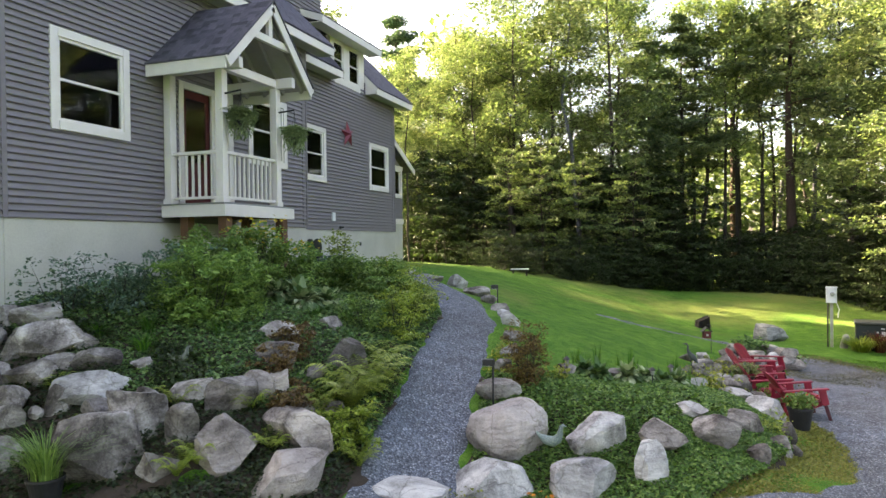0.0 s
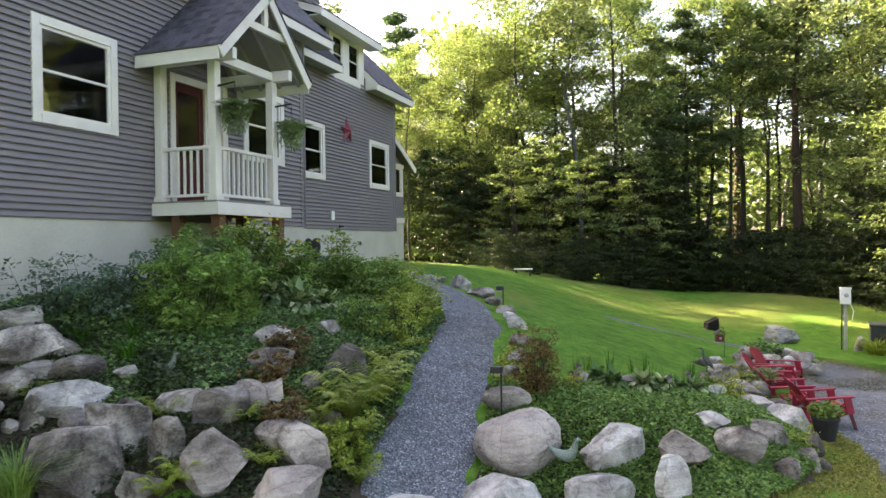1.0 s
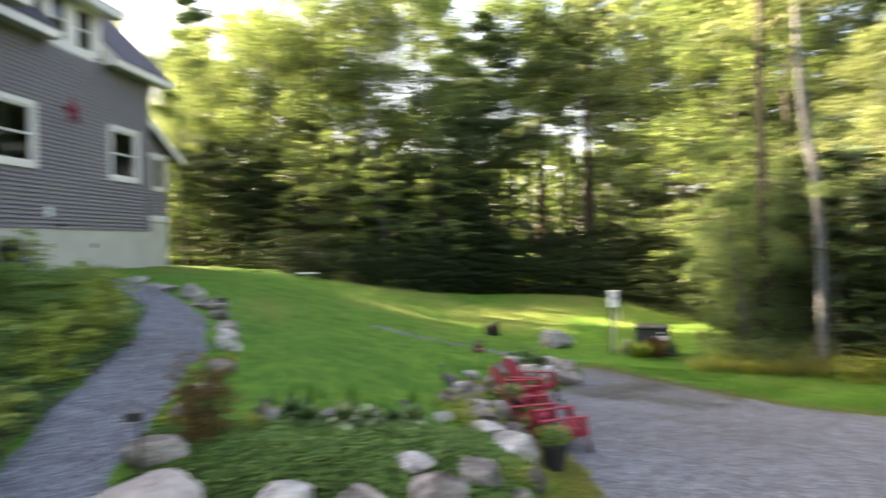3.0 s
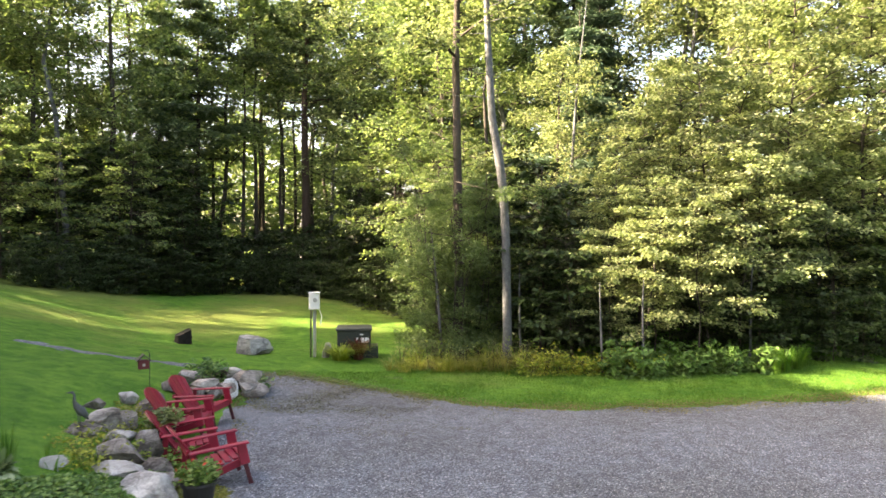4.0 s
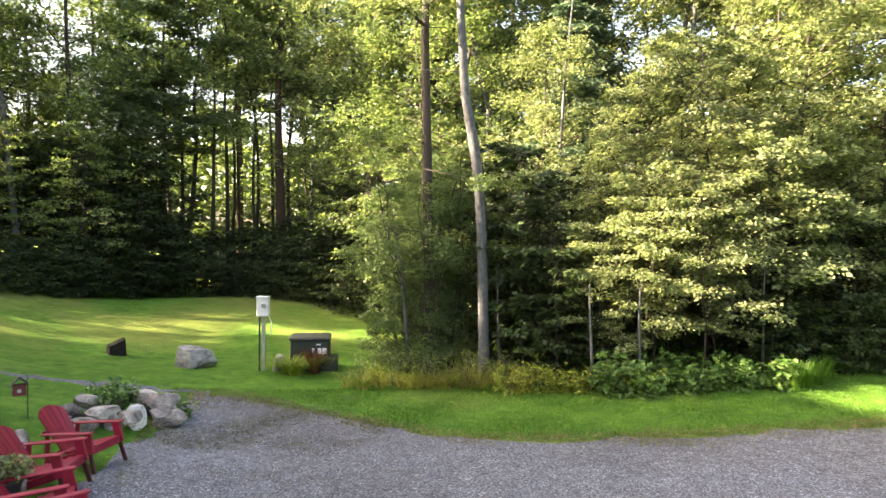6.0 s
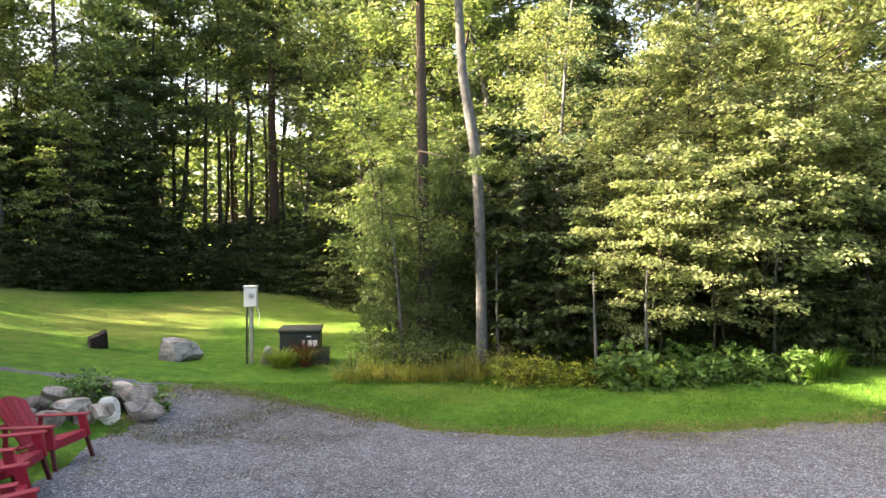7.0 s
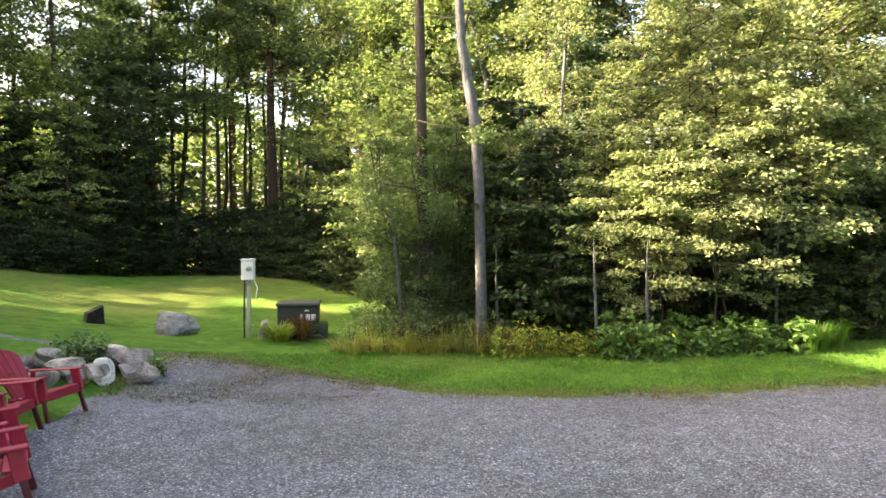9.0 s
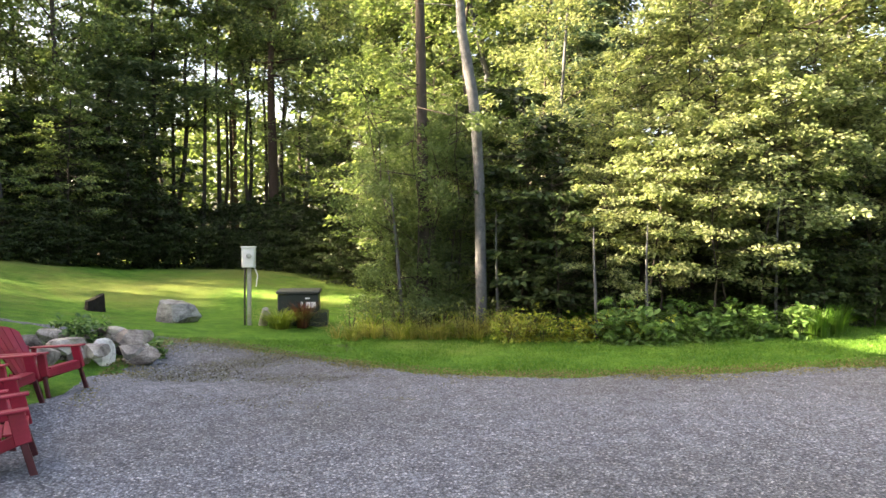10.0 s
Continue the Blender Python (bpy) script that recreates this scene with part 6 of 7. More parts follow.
def bed_lift(x, y):
    x2, y2 = x + ripple(x, y, 0.3, 7) * 0.1, y + ripple(x, y, 0.25, 8) * 0.1
    wall_foot = (x2 > -8.4) & (x2 < -3.5) & (y2 > np.interp(x2, [-8.4, -6, -3.5], [5.2, 4.7, 5.6])) & (y2 < 7.5)
    on = (left_bed(x2, y2 + 0.75) | left_bed(x2, y2) | island_bed(x2, y2) | wall_foot)
    return np.where(on, 0.02 + 0.02 * ripple(x, y, 0.15, 3), -0.12)


bed = sheet("garden_soil", np.arange(-9.3, 1.6, 0.1), np.arange(4.4, 16.8, 0.1), bed_lift, SOIL)
tagged(bed, "dark garden soil under the beds' planting", "soil", kind="structure")
carpet("ground_cover", left_bed, -9.2, -3.4, 6.4, 16.5, 85000, 0.058, LEAF_COVER, 1, "dense dark green ground cover on the garden mound", (0.04, 0.14))
carpet("ground_cover", island_bed, -3, 1.4, 7.8, 13, 90000, 0.046, COVER_FRESH, 2, "dense fresh green ground cover on the garden island", (0.045, 0.15))
carpet("ground_cover", lambda x, y: (y > 6.2) & (inside_path(x, y) < -0.05) & (inside_path(x, y) > -0.5) & (x > -3.2) & (y > 10.5) & (y < 16), -5, -2, 8, 16.5, 22000, 0.05, LEAF_LIME, 3, "lime-green creeping plants along the path stones", (0.0, 0.1))


def moss_zone(x, y):
    left = np.interp(y, [8.2, 9.2, 10.4, 11.6, 12.5, 13.3], [-0.4, 1.0, 1.95, 2.05, 1.7, 1.4])
    return (x < left + 0.3 + 0.1 * ripple(x, y, 0.2)) & (x > left - 1.1) & (y > 7.9)


carpet("moss", moss_zone, -0.8, 2.3, 7.9, 13.3, 80000, 0.032, MOSS, 4, "yellow-green moss fringe between island and gravel", (0.0, 0.025))

# Shade in the wall's gaps is put into these creepers' colour.
carpet("ground_cover", lambda x, y: (y > np.interp(x, [-9, -7, -5.5, -4], [5.6, 5.0, 4.9, 5.4])) & (inside_path(x, y) < 0), -9, -3.3, 4.6, 7.6, 30000, 0.05, LEAF_SHADED, 9, "green creepers coloured dark for the shade between the wall's boulders", (0.0, 0.22), 0.25)
for i, (x, y, s) in enumerate(((-5.1, 6.0, 0.5), (-5.75, 6.75, 0.45), (-4.45, 6.75, 0.45), (-6.5, 6.1, 0.45), (-4.95, 7.1, 0.4), (-3.7, 7.4, 0.5), (-7.3, 6.5, 0.4))):
    fern(x, y, s, 700 + i, label="small fern in a gap of the boulder wall")
carpet("moss", lambda x, y: ripple(x, y, 0.45, 2) + 0.5 * ripple(x, y, 0.12, 5) + 0.9 * np.sin(x * 127.1 + y * 311.7) > 0.55, 2.2, 5.6, 16.6, 20.2, 26000, 0.024, LITTER, 12, "thin brown moss and litter creeping over the gravel", (0.03, 0.05))
carpet("moss", lambda x, y: (ripple(x, y, 0.5, 4) + 0.6 * ripple(x, y, 0.16, 7) + 0.8 * np.sin(x * 127.1 + y * 311.7) > 0.85) & (np.hypot((x - 4.6) / 1.9, (y - 16.2) / 1.7) < 1), 2.4, 6.6, 14.4, 18.0, 17000, 0.022, LITTER, 13, "thin green moss and weeds growing through the gravel", (0.03, 0.045))
carpet("verge_thatch", lambda x, y: np.abs(inside_drive(x, y) - 0.02 + 0.12 * ripple(x, y, 0.4, 1)) < 0.26 + 0.2 * np.sin(x * 127.1 + y * 311.7), 1.8, 18, 14.2, 21.0, 130000, 0.032, THATCH, 14, "thin yellow-brown grass where lawn meets gravel", (0.02, 0.05))
# tall perennials and shrubs of the left bed
shrub_of("green_perennial", -6.8, 8.6, 1.05, 0.7, 5200, 0.1, SHRUB, 301, "bright green leafy perennial clump by the wall", "plant", 12, 0.1, width=0.36)
shrub_of("green_perennial", -7.5, 9.7, 1.1, 0.75, 5200, 0.1, SHRUB, 302, "tall green leafy perennial clump by the porch", "plant", 12, 0.1, width=0.36)
shrub_of("green_perennial", -7.0, 9.2, 0.85, 0.6, 5200, 0.1, SHRUB, 303, "bright green leafy perennial clump by the wall", "plant", 12, 0.1, width=0.36)
shrub_of("green_perennial", -6.6, 12.7, 0.65, 0.6, 5200, 0.1, SHRUB, 304, "tall green leafy perennial clump by the porch", "plant", 12, 0.1, width=0.36)
shrub_of("blue_green_shrub", -8.0, 8.2, 0.85, 0.6, 2000, 0.065, LEAF_BLUE, 305, "blue-green airy shrub against the concrete wall", "bush")
shrub_of("blue_green_shrub", -8.5, 7.7, 0.75, 0.5, 1000, 0.065, LEAF_BLUE, 306, "blue-green airy shrub against the concrete wall", "bush")
shrub_of("blue_green_shrub", -7.5, 9.0, 0.9, 0.5, 1600, 0.065, LEAF_BLUE, 307, "blue-green airy shrub against the concrete wall", "bush")
shrub_of("blue_green_shrub", -7.4, 13.5, 0.5, 0.6, 1800, 0.065, LEAF_BLUE, 308, "blue-green mound of foliage by the foundation", "bush")
shrub_of("yellow_tipped_shrub", -7.9, 14.9, 0.95, 0.45, 1400, 0.06, LEAF_FERN, 309, "upright yellow-tipped green shrub by the foundation", "bush")
for i, (x, y, h) in enumerate(((-7.45, 10.5, 1.15), (-7.1, 10.4, 1.05), (-7.3, 10.9, 1.2), (-7.2, 11.9, 0.85))):
    c = shrub_of("yellow_daisies", x, y, h, 0.5, 2000, 0.075, SHRUB, 310 + i, "clump of yellow daisy flowers under the porch", "flowers", group="yellow daisies")
    flower_heads(c, 45, h * 0.75, h * 1.15, 0.42, 0.036, PETAL_YELLOW, 330 + i)
hosta(-6.5, 10.75, 1.3, 71, LEAF_HOSTA, "large pale-edged hosta in the garden mound")
hosta(-6.05, 11.0, 1.15, 72, LEAF_HOSTA, "large pale-edged hosta in the garden mound")
hosta(-6.25, 10.45, 1.2, 73, LEAF_HOSTA, "large pale-edged hosta in the garden mound")
hosta(-6.75, 10.4, 1.1, 74, LEAF_HOSTA, "large pale-edged hosta in the garden mound")
for i, (x, y, s) in enumerate(((-4.2, 9.0, 0.95), (-4.4, 9.7, 0.9), (-4.25, 8.3, 0.9), (-4.0, 7.9, 0.7), (-4.3, 8.75, 1.0), (-4.25, 8.25, 0.95), (-5.0, 6.2, 0.45), (-5.2, 11.6, 0.9), (-4.4, 7.75, 0.7), (-4.9, 12.3, 0.9))):
    fern(x, y, s, 80 + i)
for i, (x, y, h, r) in enumerate(((-4.65, 10.9, 0.75, 0.42), (-4.85, 11.9, 0.7, 0.42), (-5.3, 13.0, 0.7, 0.5), (-5.2, 10.6, 0.6, 0.4), (-5.0, 7.75, 0.5, 0.26), (-5.3, 8.5, 0.5, 0.3), (-6.0, 14.0, 0.7, 0.5), (-4.6, 7.35, 0.42, 0.24), (-3.95, 7.6, 0.5, 0.3))):
    shrub_of("bronze_shrub", x, y, h, r, 2000, 0.05, LEAF_RED if i in (4, 5, 7) else SHRUB if i == 3 else LEAF_FERN, 340 + i, "low bronze and olive shrub on the slope above the path", "bush", group="slope shrubs")
for i, (x, y, h, r, m) in enumerate(((-5.6, 12.2, 0.7, 0.5, SHRUB), (-5.9, 13.2, 0.8, 0.5, SHRUB), (-6.6, 14.6, 0.5, 0.5, LEAF_FERN), (-7.2, 15.6, 0.4, 0.5, SHRUB), (-7.0, 13.0, 0.5, 0.5, SHRUB), (-5.3, 11.3, 0.35, 0.3, LEAF_COVER), (-8.2, 13.0, 0.45, 0.5, SHRUB), (-8.2, 14.2, 0.4, 0.4, LEAF_BLUE))):
    shrub_of("green_shrub", x, y, h, r, 2400, 0.065, m, 360 + i, "leafy green shrub in the garden mound", "bush", group="mound shrubs")
for i, (x, y) in enumerate(((-7.7, 7.5), (-7.2, 7.9), (-6.9, 7.5), (-5.9, 10.2), (-5.5, 10.6), (-6.3, 8.3))):
    tuft("strap_leaved_plant", x, y, 55, 0.42, 0.3, 90 + i, BLADE, "low tuft of arching yellow-green strap leaves", "plant", 0.7, 0.012)
# island planting
c = shrub_of("bronze_shrub", -2.35, 10.25, 0.9, 0.32, 5200, 0.055, LEAF_RED, 380, "upright dark bronze-leaved shrub beside the path", "bush", 22, 0.05, width=0.3)
for i, (x, y, s, m) in enumerate(((-1.35, 10.75, 0.75, LEAF_COVER), (-0.95, 10.95, 0.8, LEAF_HOSTA), (-0.72, 11.2, 0.75, LEAF_HOSTA), (-0.25, 11.55, 0.75, LEAF_HOSTA), (-0.45, 11.4, 0.6, LEAF_COVER), (-1.6, 10.95, 0.7, LEAF_COVER))):
    hosta(x, y, s, 100 + i, m, "white-edged hosta in a row along the lawn" if m is LEAF_HOSTA else "plain green hosta in a row along the lawn")
for i, (x, y) in enumerate(((-1.45, 11.25), (-0.95, 11.4), (-0.3, 12.0))):
    tuft("iris_leaves", x, y, 18, 0.6, 0.16, 110 + i, BLADE, "upright narrow iris leaves behind the hostas", "plant", 0.25, 0.012)
for i in range(16):
    x = -2.0 + 0.16 * i
    tuft("tall_weeds", x, 11.45 + 0.28 * i / 4 + 0.35 * math.sin(i * 2.7), 16, 0.4 + 0.1 * math.sin(i * 1.3), 0.22, 600 + i, TURF, "thin tall weeds at the lawn's edge behind the hostas", "grass", 0.35, 0.006)
for i, (x, y, h, r, m) in enumerate(((0.35, 12.5, 0.35, 0.4, LEAF_LIME), (0.1, 13.2, 0.3, 0.35, LEAF_LIME), (1.05, 11.1, 0.4, 0.22, LEAF_FERN), (0.5, 14.4, 0.3, 0.4, LEAF_LIME), (0.7, 13.4, 0.3, 0.25, LEAF_FERN), (1.15, 13.7, 0.3, 0.2, SHRUB), (-1.9, 10.5, 0.25, 0.25, LEAF_LIME), (0.35, 15.0, 0.3, 0.3, LEAF_LIME))):
    shrub_of("low_lime_plant", x, y, h, r, 500, 0.05, m, 390 + i, "low mound of lime-green foliage among the stones", "plant", group="lime mounds", low=0.1)
shrub_of("low_lime_plant", -2.55, 7.62, 0.22, 0.24, 420, 0.04, LEAF_LIME, 398, "low lime-green plant in front of the pale boulder", "plant", low=0.1)
c = shrub_of("orange_flowers", -1.7, 7.92, 0.2, 0.16, 260, 0.04, LEAF_COVER, 399, "small plant with orange flowers between pale boulders", "flowers", low=0.1)
flower_heads(c, 6, 0.16, 0.24, 0.16, 0.035, PETAL_ORANGE, 397)
for i, (x, y, h, r) in enumerate(((1.3, 18.1, 0.42, 0.26), (1.55, 18.5, 0.45, 0.25), (2.3, 18.6, 0.3, 0.22), (1.1, 18.5, 0.42, 0.26), (1.35, 18.8, 0.5, 0.26))):
    shrub_of("dark_green_plant", x, y, h, r, 520, 0.085, LEAF_COVER, 400 + i, "dark green leafy plant in the stone-ringed bed", "plant", group="plants in the stone ring")
# weeds, hydrangeas and ferns along the wood's edge
rng_e = np.random.default_rng(17)
for i in range(34):
    x = 5.7 + i * 0.115 + rng_e.normal() * 0.12
    y = 21.1 - 0.33 * (x - 5.9) + rng_e.uniform(-0.3, 0.45)
    tuft("dry_weeds", x, y, 70, rng_e.uniform(0.4, 1.0), 0.55, 120 + i, STRAW if i % 3 else LEAF_FERN, "tall yellowing weeds along the wood's edge", "grass", rng_e.uniform(0.5, 0.95), 0.008)
for i in range(9):
    x = 5.9 + 0.36 * i
    shrub_of("yellow_weed", x, 21.3 - 0.33 * (x - 5.9) + 0.2 * math.sin(i * 3), 0.6 + 0.25 * rng_e.random(), 0.34, 360, 0.06, LEAF_FERN if i % 2 else LEAF_YELLOW, 690 + i, "leafy yellow-green weed at the wood's edge", "plant", group="edge weeds", low=0.15, width=0.4)
for i in range(9):
    x = 8.6 + 0.33 * i
    shrub_of("yellow_fern", x, 19.5 - 0.3 * (x - 8.6) + 0.2 * math.sin(i * 3), 0.55 + 0.1 * math.sin(i), 0.38, 420, 0.075, LEAF_LIME if i % 2 else LEAF_FERN, 410 + i, "yellowing fern clump at the wood's edge", "fern", group="edge ferns", low=0.1)
for i in range(12):
    x = 10.4 + 0.34 * i
    shrub_of("broad_leaved_shrub", x, 18.55 - 0.1 * (x - 10.4) + 0.3 * math.sin(i * 2.1), 0.6 + 0.2 * math.sin(i * 1.9) - 0.012 * i, 0.42, 460, 0.14, EDGE_LEAF, 430 + i, "broad-leaved green shrub along the wood's edge", "bush", group="edge shrubs", low=0.1)


for i, (x, y) in enumerate(((14.3, 17.75), (14.7, 17.9), (15.2, 18.0), (14.5, 18.2), (15.6, 18.3))):
    tuft("tall_grass", x, y, 120, 0.85, 0.4, 660 + i, TURF, "tall green grass clump at the end of the shrubs", "grass", 0.4, 0.009)


# short grass that breaks the lawn's surface
def lawn_zone(x, y):
    return (inside_drive(x, y) < -0.05) & (inside_path(x, y) < -0.15) & ~left_bed(x, y) & ~island_bed(x, y) & (x > np.interp(y, [4, 8, 16, 30], [-9.2, -9, -8.3, -10]))


def turf(name, x0, x1, y0, y1, count, height, seed):
    rng = np.random.default_rng(seed)
    x, y = rng.uniform(x0, x1, count), rng.uniform(y0, y1, count)
    k = lawn_zone(x, y)
    x, y = x[k], y[k]
    n = len(x)
    z = heights(x, y)
    a, h = rng.random(n) * 6.28, height * (0.5 + rng.random(n))
    w = 0.006 + 0.006 * rng.random(n)
    bend_x, bend_y = rng.normal(size=n) * 0.5 * h, rng.normal(size=n) * 0.5 * h
    cx, cy = np.cos(a) * w, np.sin(a) * w
    v = np.stack([np.stack([x - cx, y - cy, z - 0.01], -1), np.stack([x + cx, y + cy, z - 0.01], -1), np.stack([x + bend_x, y + bend_y, z + h], -1)], 1).reshape(-1, 3)
    f = np.arange(3 * n).reshape(-1, 3)
    ob = new(name, raw_mesh(name, v.tolist(), f.tolist(), TURF))
    return tagged(ob, "short green grass blades of the mown lawn", "grass", kind="stuff")


turf("grass", -8, 0, 3, 5, 16000, 0.03, 8)
turf("grass", 2, 17, 14.8, 21, 100000, 0.03, 6)
# ---- woods: trees ----
def flat_leaves(verts, faces, p, along, size, rng, tilt=0.35, width=0.7):
    """Leaves that lie nearly level, each with its stalk end and its tip along the given way."""
    n = len(p)
    along = along + rng.normal(size=(n, 3)) * np.array([0.4, 0.4, 0.25])
    along /= np.linalg.norm(along, axis=1)[:, None] + 1e-9
    up = np.stack([rng.normal(size=n) * tilt, rng.normal(size=n) * tilt, np.ones(n)], -1)
    side = np.cross(along, up)
    side /= np.linalg.norm(side, axis=1)[:, None] + 1e-9
    lift = np.cross(side, along)
    s = size * (0.6 + 0.75 * rng.random(n))[:, None]
    first = len(verts)
    q = np.stack([p, p + along * s * 0.45 + side * s * width * 0.5 + lift * s * 0.1, p + along * s, p + along * s * 0.45 - side * s * width * 0.5 + lift * s * 0.1], 1).reshape(-1, 3)
    verts.extend(map(tuple, q))
    k = first + 4 * np.arange(n)
    faces.extend(map(tuple, np.stack([k, k + 1, k + 2, k + 3], -1)))


def spray(verts, faces, a, b, count, size, rng, fan=0.4, width=0.7):
    """A flat spray of leaves on both sides of a twig from a to b."""
    a, b = np.array(a), np.array(b)
    d = b - a
    length = np.linalg.norm(d) + 1e-6
    across = np.array([-d[1], d[0], 0.0])
    across /= np.linalg.norm(across) + 1e-6
    s, u = 0.15 + 0.9 * rng.random(count), rng.uniform(-1, 1, count)
    p = a + d * s[:, None] + across * (u * fan * length * (1.1 - 0.6 * s))[:, None]
    p[:, 2] += rng.normal(size=count) * 0.05 - 0.12 * length * s * s - 0.05 * np.abs(u)
    flat_leaves(verts, faces, p, d / length * 0.8 + across * u[:, None] * 0.9 + np.array([0, 0, -0.35]), size, rng, 0.65, width)


def tiered_tree(name, height, crown_from, reach, branches, per, size, leaf_mat, bark_mat, seed, trunk=0.05, lean=0.03, label="", width=0.7, rise=0.25, gap=0.0):
    """A slim woodland tree whose branches carry level sprays of leaves, tier over tier."""
    rng = np.random.default_rng(seed)
    top = np.array([rng.normal() * lean * height, rng.normal() * lean * height, height])
    steps = np.linspace(0, 1, 8)
    spine = [top * s + np.append(rng.normal(size=2) * 0.008 * height * (s > 0), 0) for s in steps]
    wv, wf = tube([(0, 0, -0.4)] + [tuple(p) for p in spine], [trunk * 1.2] + [trunk * (1 - 0.85 * s) for s in steps], 7)
    lv, lf = [], []
    for i in range(branches):
        u = (i + rng.random()) / branches
        if rng.random() < gap:
            continue
        s = crown_from + (0.99 - crown_from) * u
        base = np.array([np.interp(s, steps, [p[k] for p in spine]) for k in range(3)])
        a = i * 2.4 + rng.normal() * 0.5
        r = reach * (0.35 + 0.65 * math.sin(math.pi * (0.22 + 0.72 * u))) * (0.55 + 0.6 * rng.random())
        tip = base + np.array([math.cos(a) * r, math.sin(a) * r, r * (rise * (0.2 + 1.2 * u) + 0.15 * rng.normal())])
        pts = limb_points(base, tip, 0.1, rng, 5, 0.05)
        tube(pts, [trunk * 0.35 * (1 - 0.8 * k / 4) for k in range(5)], 4, wv, wf)
        spray(lv, lf, pts[2], pts[4], int(per * 0.8), size, rng, 0.5, width)
        for k in (1, 2, 3, 3):
            turn = a + (0.9 if rng.random() < 0.5 else -0.9) + rng.normal() * 0.25
            q = np.array(pts[k])
            l = r * (0.3 + 0.25 * rng.random())
            end = q + np.array([math.cos(turn) * l, math.sin(turn) * l, 0.12 * l])
            tube([tuple(q), tuple(end)], [trunk * 0.12, trunk * 0.04], 3, wv, wf)
            spray(lv, lf, q, end, int(per * (0.5 + 0.7 * rng.random())), size, rng, 0.45, width)
    return grown(name, wv, wf, lv, lf, bark_mat, leaf_mat, label)


MAPLE = "green broad-leaved tree with a dark trunk at the wood's edge"
GOLD = "yellow-green broad-leaved tree catching the low sun"
PINE = "tall dark pine with level sprays of needles"
UNDER = "leafy understorey bush, the woods' shade put into its leaf colour"
KINDS = {
    "maple": leafy_tree("maple_tree", 20, 0.22, 3.8, 13000, 0.2, LEAF_GREEN, BARK, 1, 0.2, label=MAPLE, limbs=20, clump=0.95),
    "maple2": leafy_tree("maple_tree", 18, 0.32, 3.4, 11500, 0.19, LEAF_GREEN, BARK, 2, 0.16, label=MAPLE, limbs=19, clump=0.95),
    "gold": leafy_tree("maple_tree", 16, 0.15, 3.6, 13000, 0.195, LEAF_YELLOW, BARK, 3, 0.17, label=GOLD, limbs=20, clump=0.95),
    "pine": pine_tree("pine_tree", 22, 0.3, 4.4, 9500, NEEDLE, BARK, 4, 0.26, label=PINE, size=0.4),
    "pine2": pine_tree("pine_tree", 19, 0.42, 3.8, 9500, NEEDLE, BARK, 5, 0.22, label=PINE, size=0.4),
    "redpine": pine_tree("pine_tree", 21, 0.52, 3.6, 7000, NEEDLE, BARK_RED, 15, 0.36, label="tall pine with a thick reddish brown trunk and dead lower limbs", size=0.4),
    "spruce": pine_tree("spruce_tree", 13, 0.08, 2.5, 15000, NEEDLE_BLUE, BARK, 16, 0.16, label="blue-green spruce standing behind the saplings", size=0.3),
    "bare": leafy_tree("slender_tree", 16, 0.62, 1.8, 2200, 0.22, LEAF_GREEN, BARK, 6, 0.12, 0.04, 9, label="slender dark-trunked tree with a thin high crown"),
    "pale": leafy_tree("slender_tree", 18, 0.6, 2.4, 4200, 0.22, LEAF_YELLOW, BARK_PALE, 9, 0.17, 0.02, 12, label="pale-barked tree with a high yellow-green crown"),
    "under": tiered_tree("understorey_bush", 3.4, 0.04, 1.7, 30, 17, 0.19, LEAF_SHADED, BARK, 7, 0.035, 0.05, UNDER, rise=0.3),
    "under2": tiered_tree("understorey_bush", 5.6, 0.05, 2.0, 36, 17, 0.22, LEAF_SHADED, BARK, 8, 0.05, 0.04, UNDER, rise=0.2),
    "edge": tiered_tree("young_maple_tree", 9.0, 0.1, 2.3, 46, 34, 0.17, LEAF_GREEN, BARK, 17, 0.08, 0.02, "young green maple with level tiers of leaves", rise=0.15),
    "sapling": tiered_tree("maple_sapling", 4.9, 0.26, 1.5, 36, 50, 0.092, LEAF_YELLOW, BARK, 12, 0.028, 0.03, "slim yellow-green maple sapling lit by the low sun", gap=0.08),
    "sapling2": tiered_tree("maple_sapling", 4.4, 0.2, 1.35, 34, 48, 0.096, LEAF_YELLOW, BARK, 13, 0.026, 0.05, "slim yellow-green maple sapling lit by the low sun", gap=0.12),
    "tall": tiered_tree("young_maple_tree", 8.2, 0.2, 2.1, 50, 54, 0.11, LEAF_YELLOW, BARK, 18, 0.06, 0.03, "tall young maple with sunlit yellow-green sprays"),
    "tall2": tiered_tree("young_maple_tree", 7.4, 0.15, 2.0, 46, 50, 0.115, LEAF_GREEN, BARK, 19, 0.06, 0.03, "tall young maple with green leaf sprays"),
    "willow": bush("willow_bush", 5.3, 1.5, 17000, 0.1, LEAF_WILLOW, BARK, 14, 11, "tall fine-leaved grey-green bush at the wood's edge", 0.1, 0.36),
    "screen": leafy_tree("maple_tree", 17, 0.1, 4.2, 2600, 0.55, LEAF_GREEN, BARK, 20, 0.2, label="plain broad-leaved tree added to cut light and fill out the woods", limbs=14),
}
rng_w = np.random.default_rng(11)
used = set()


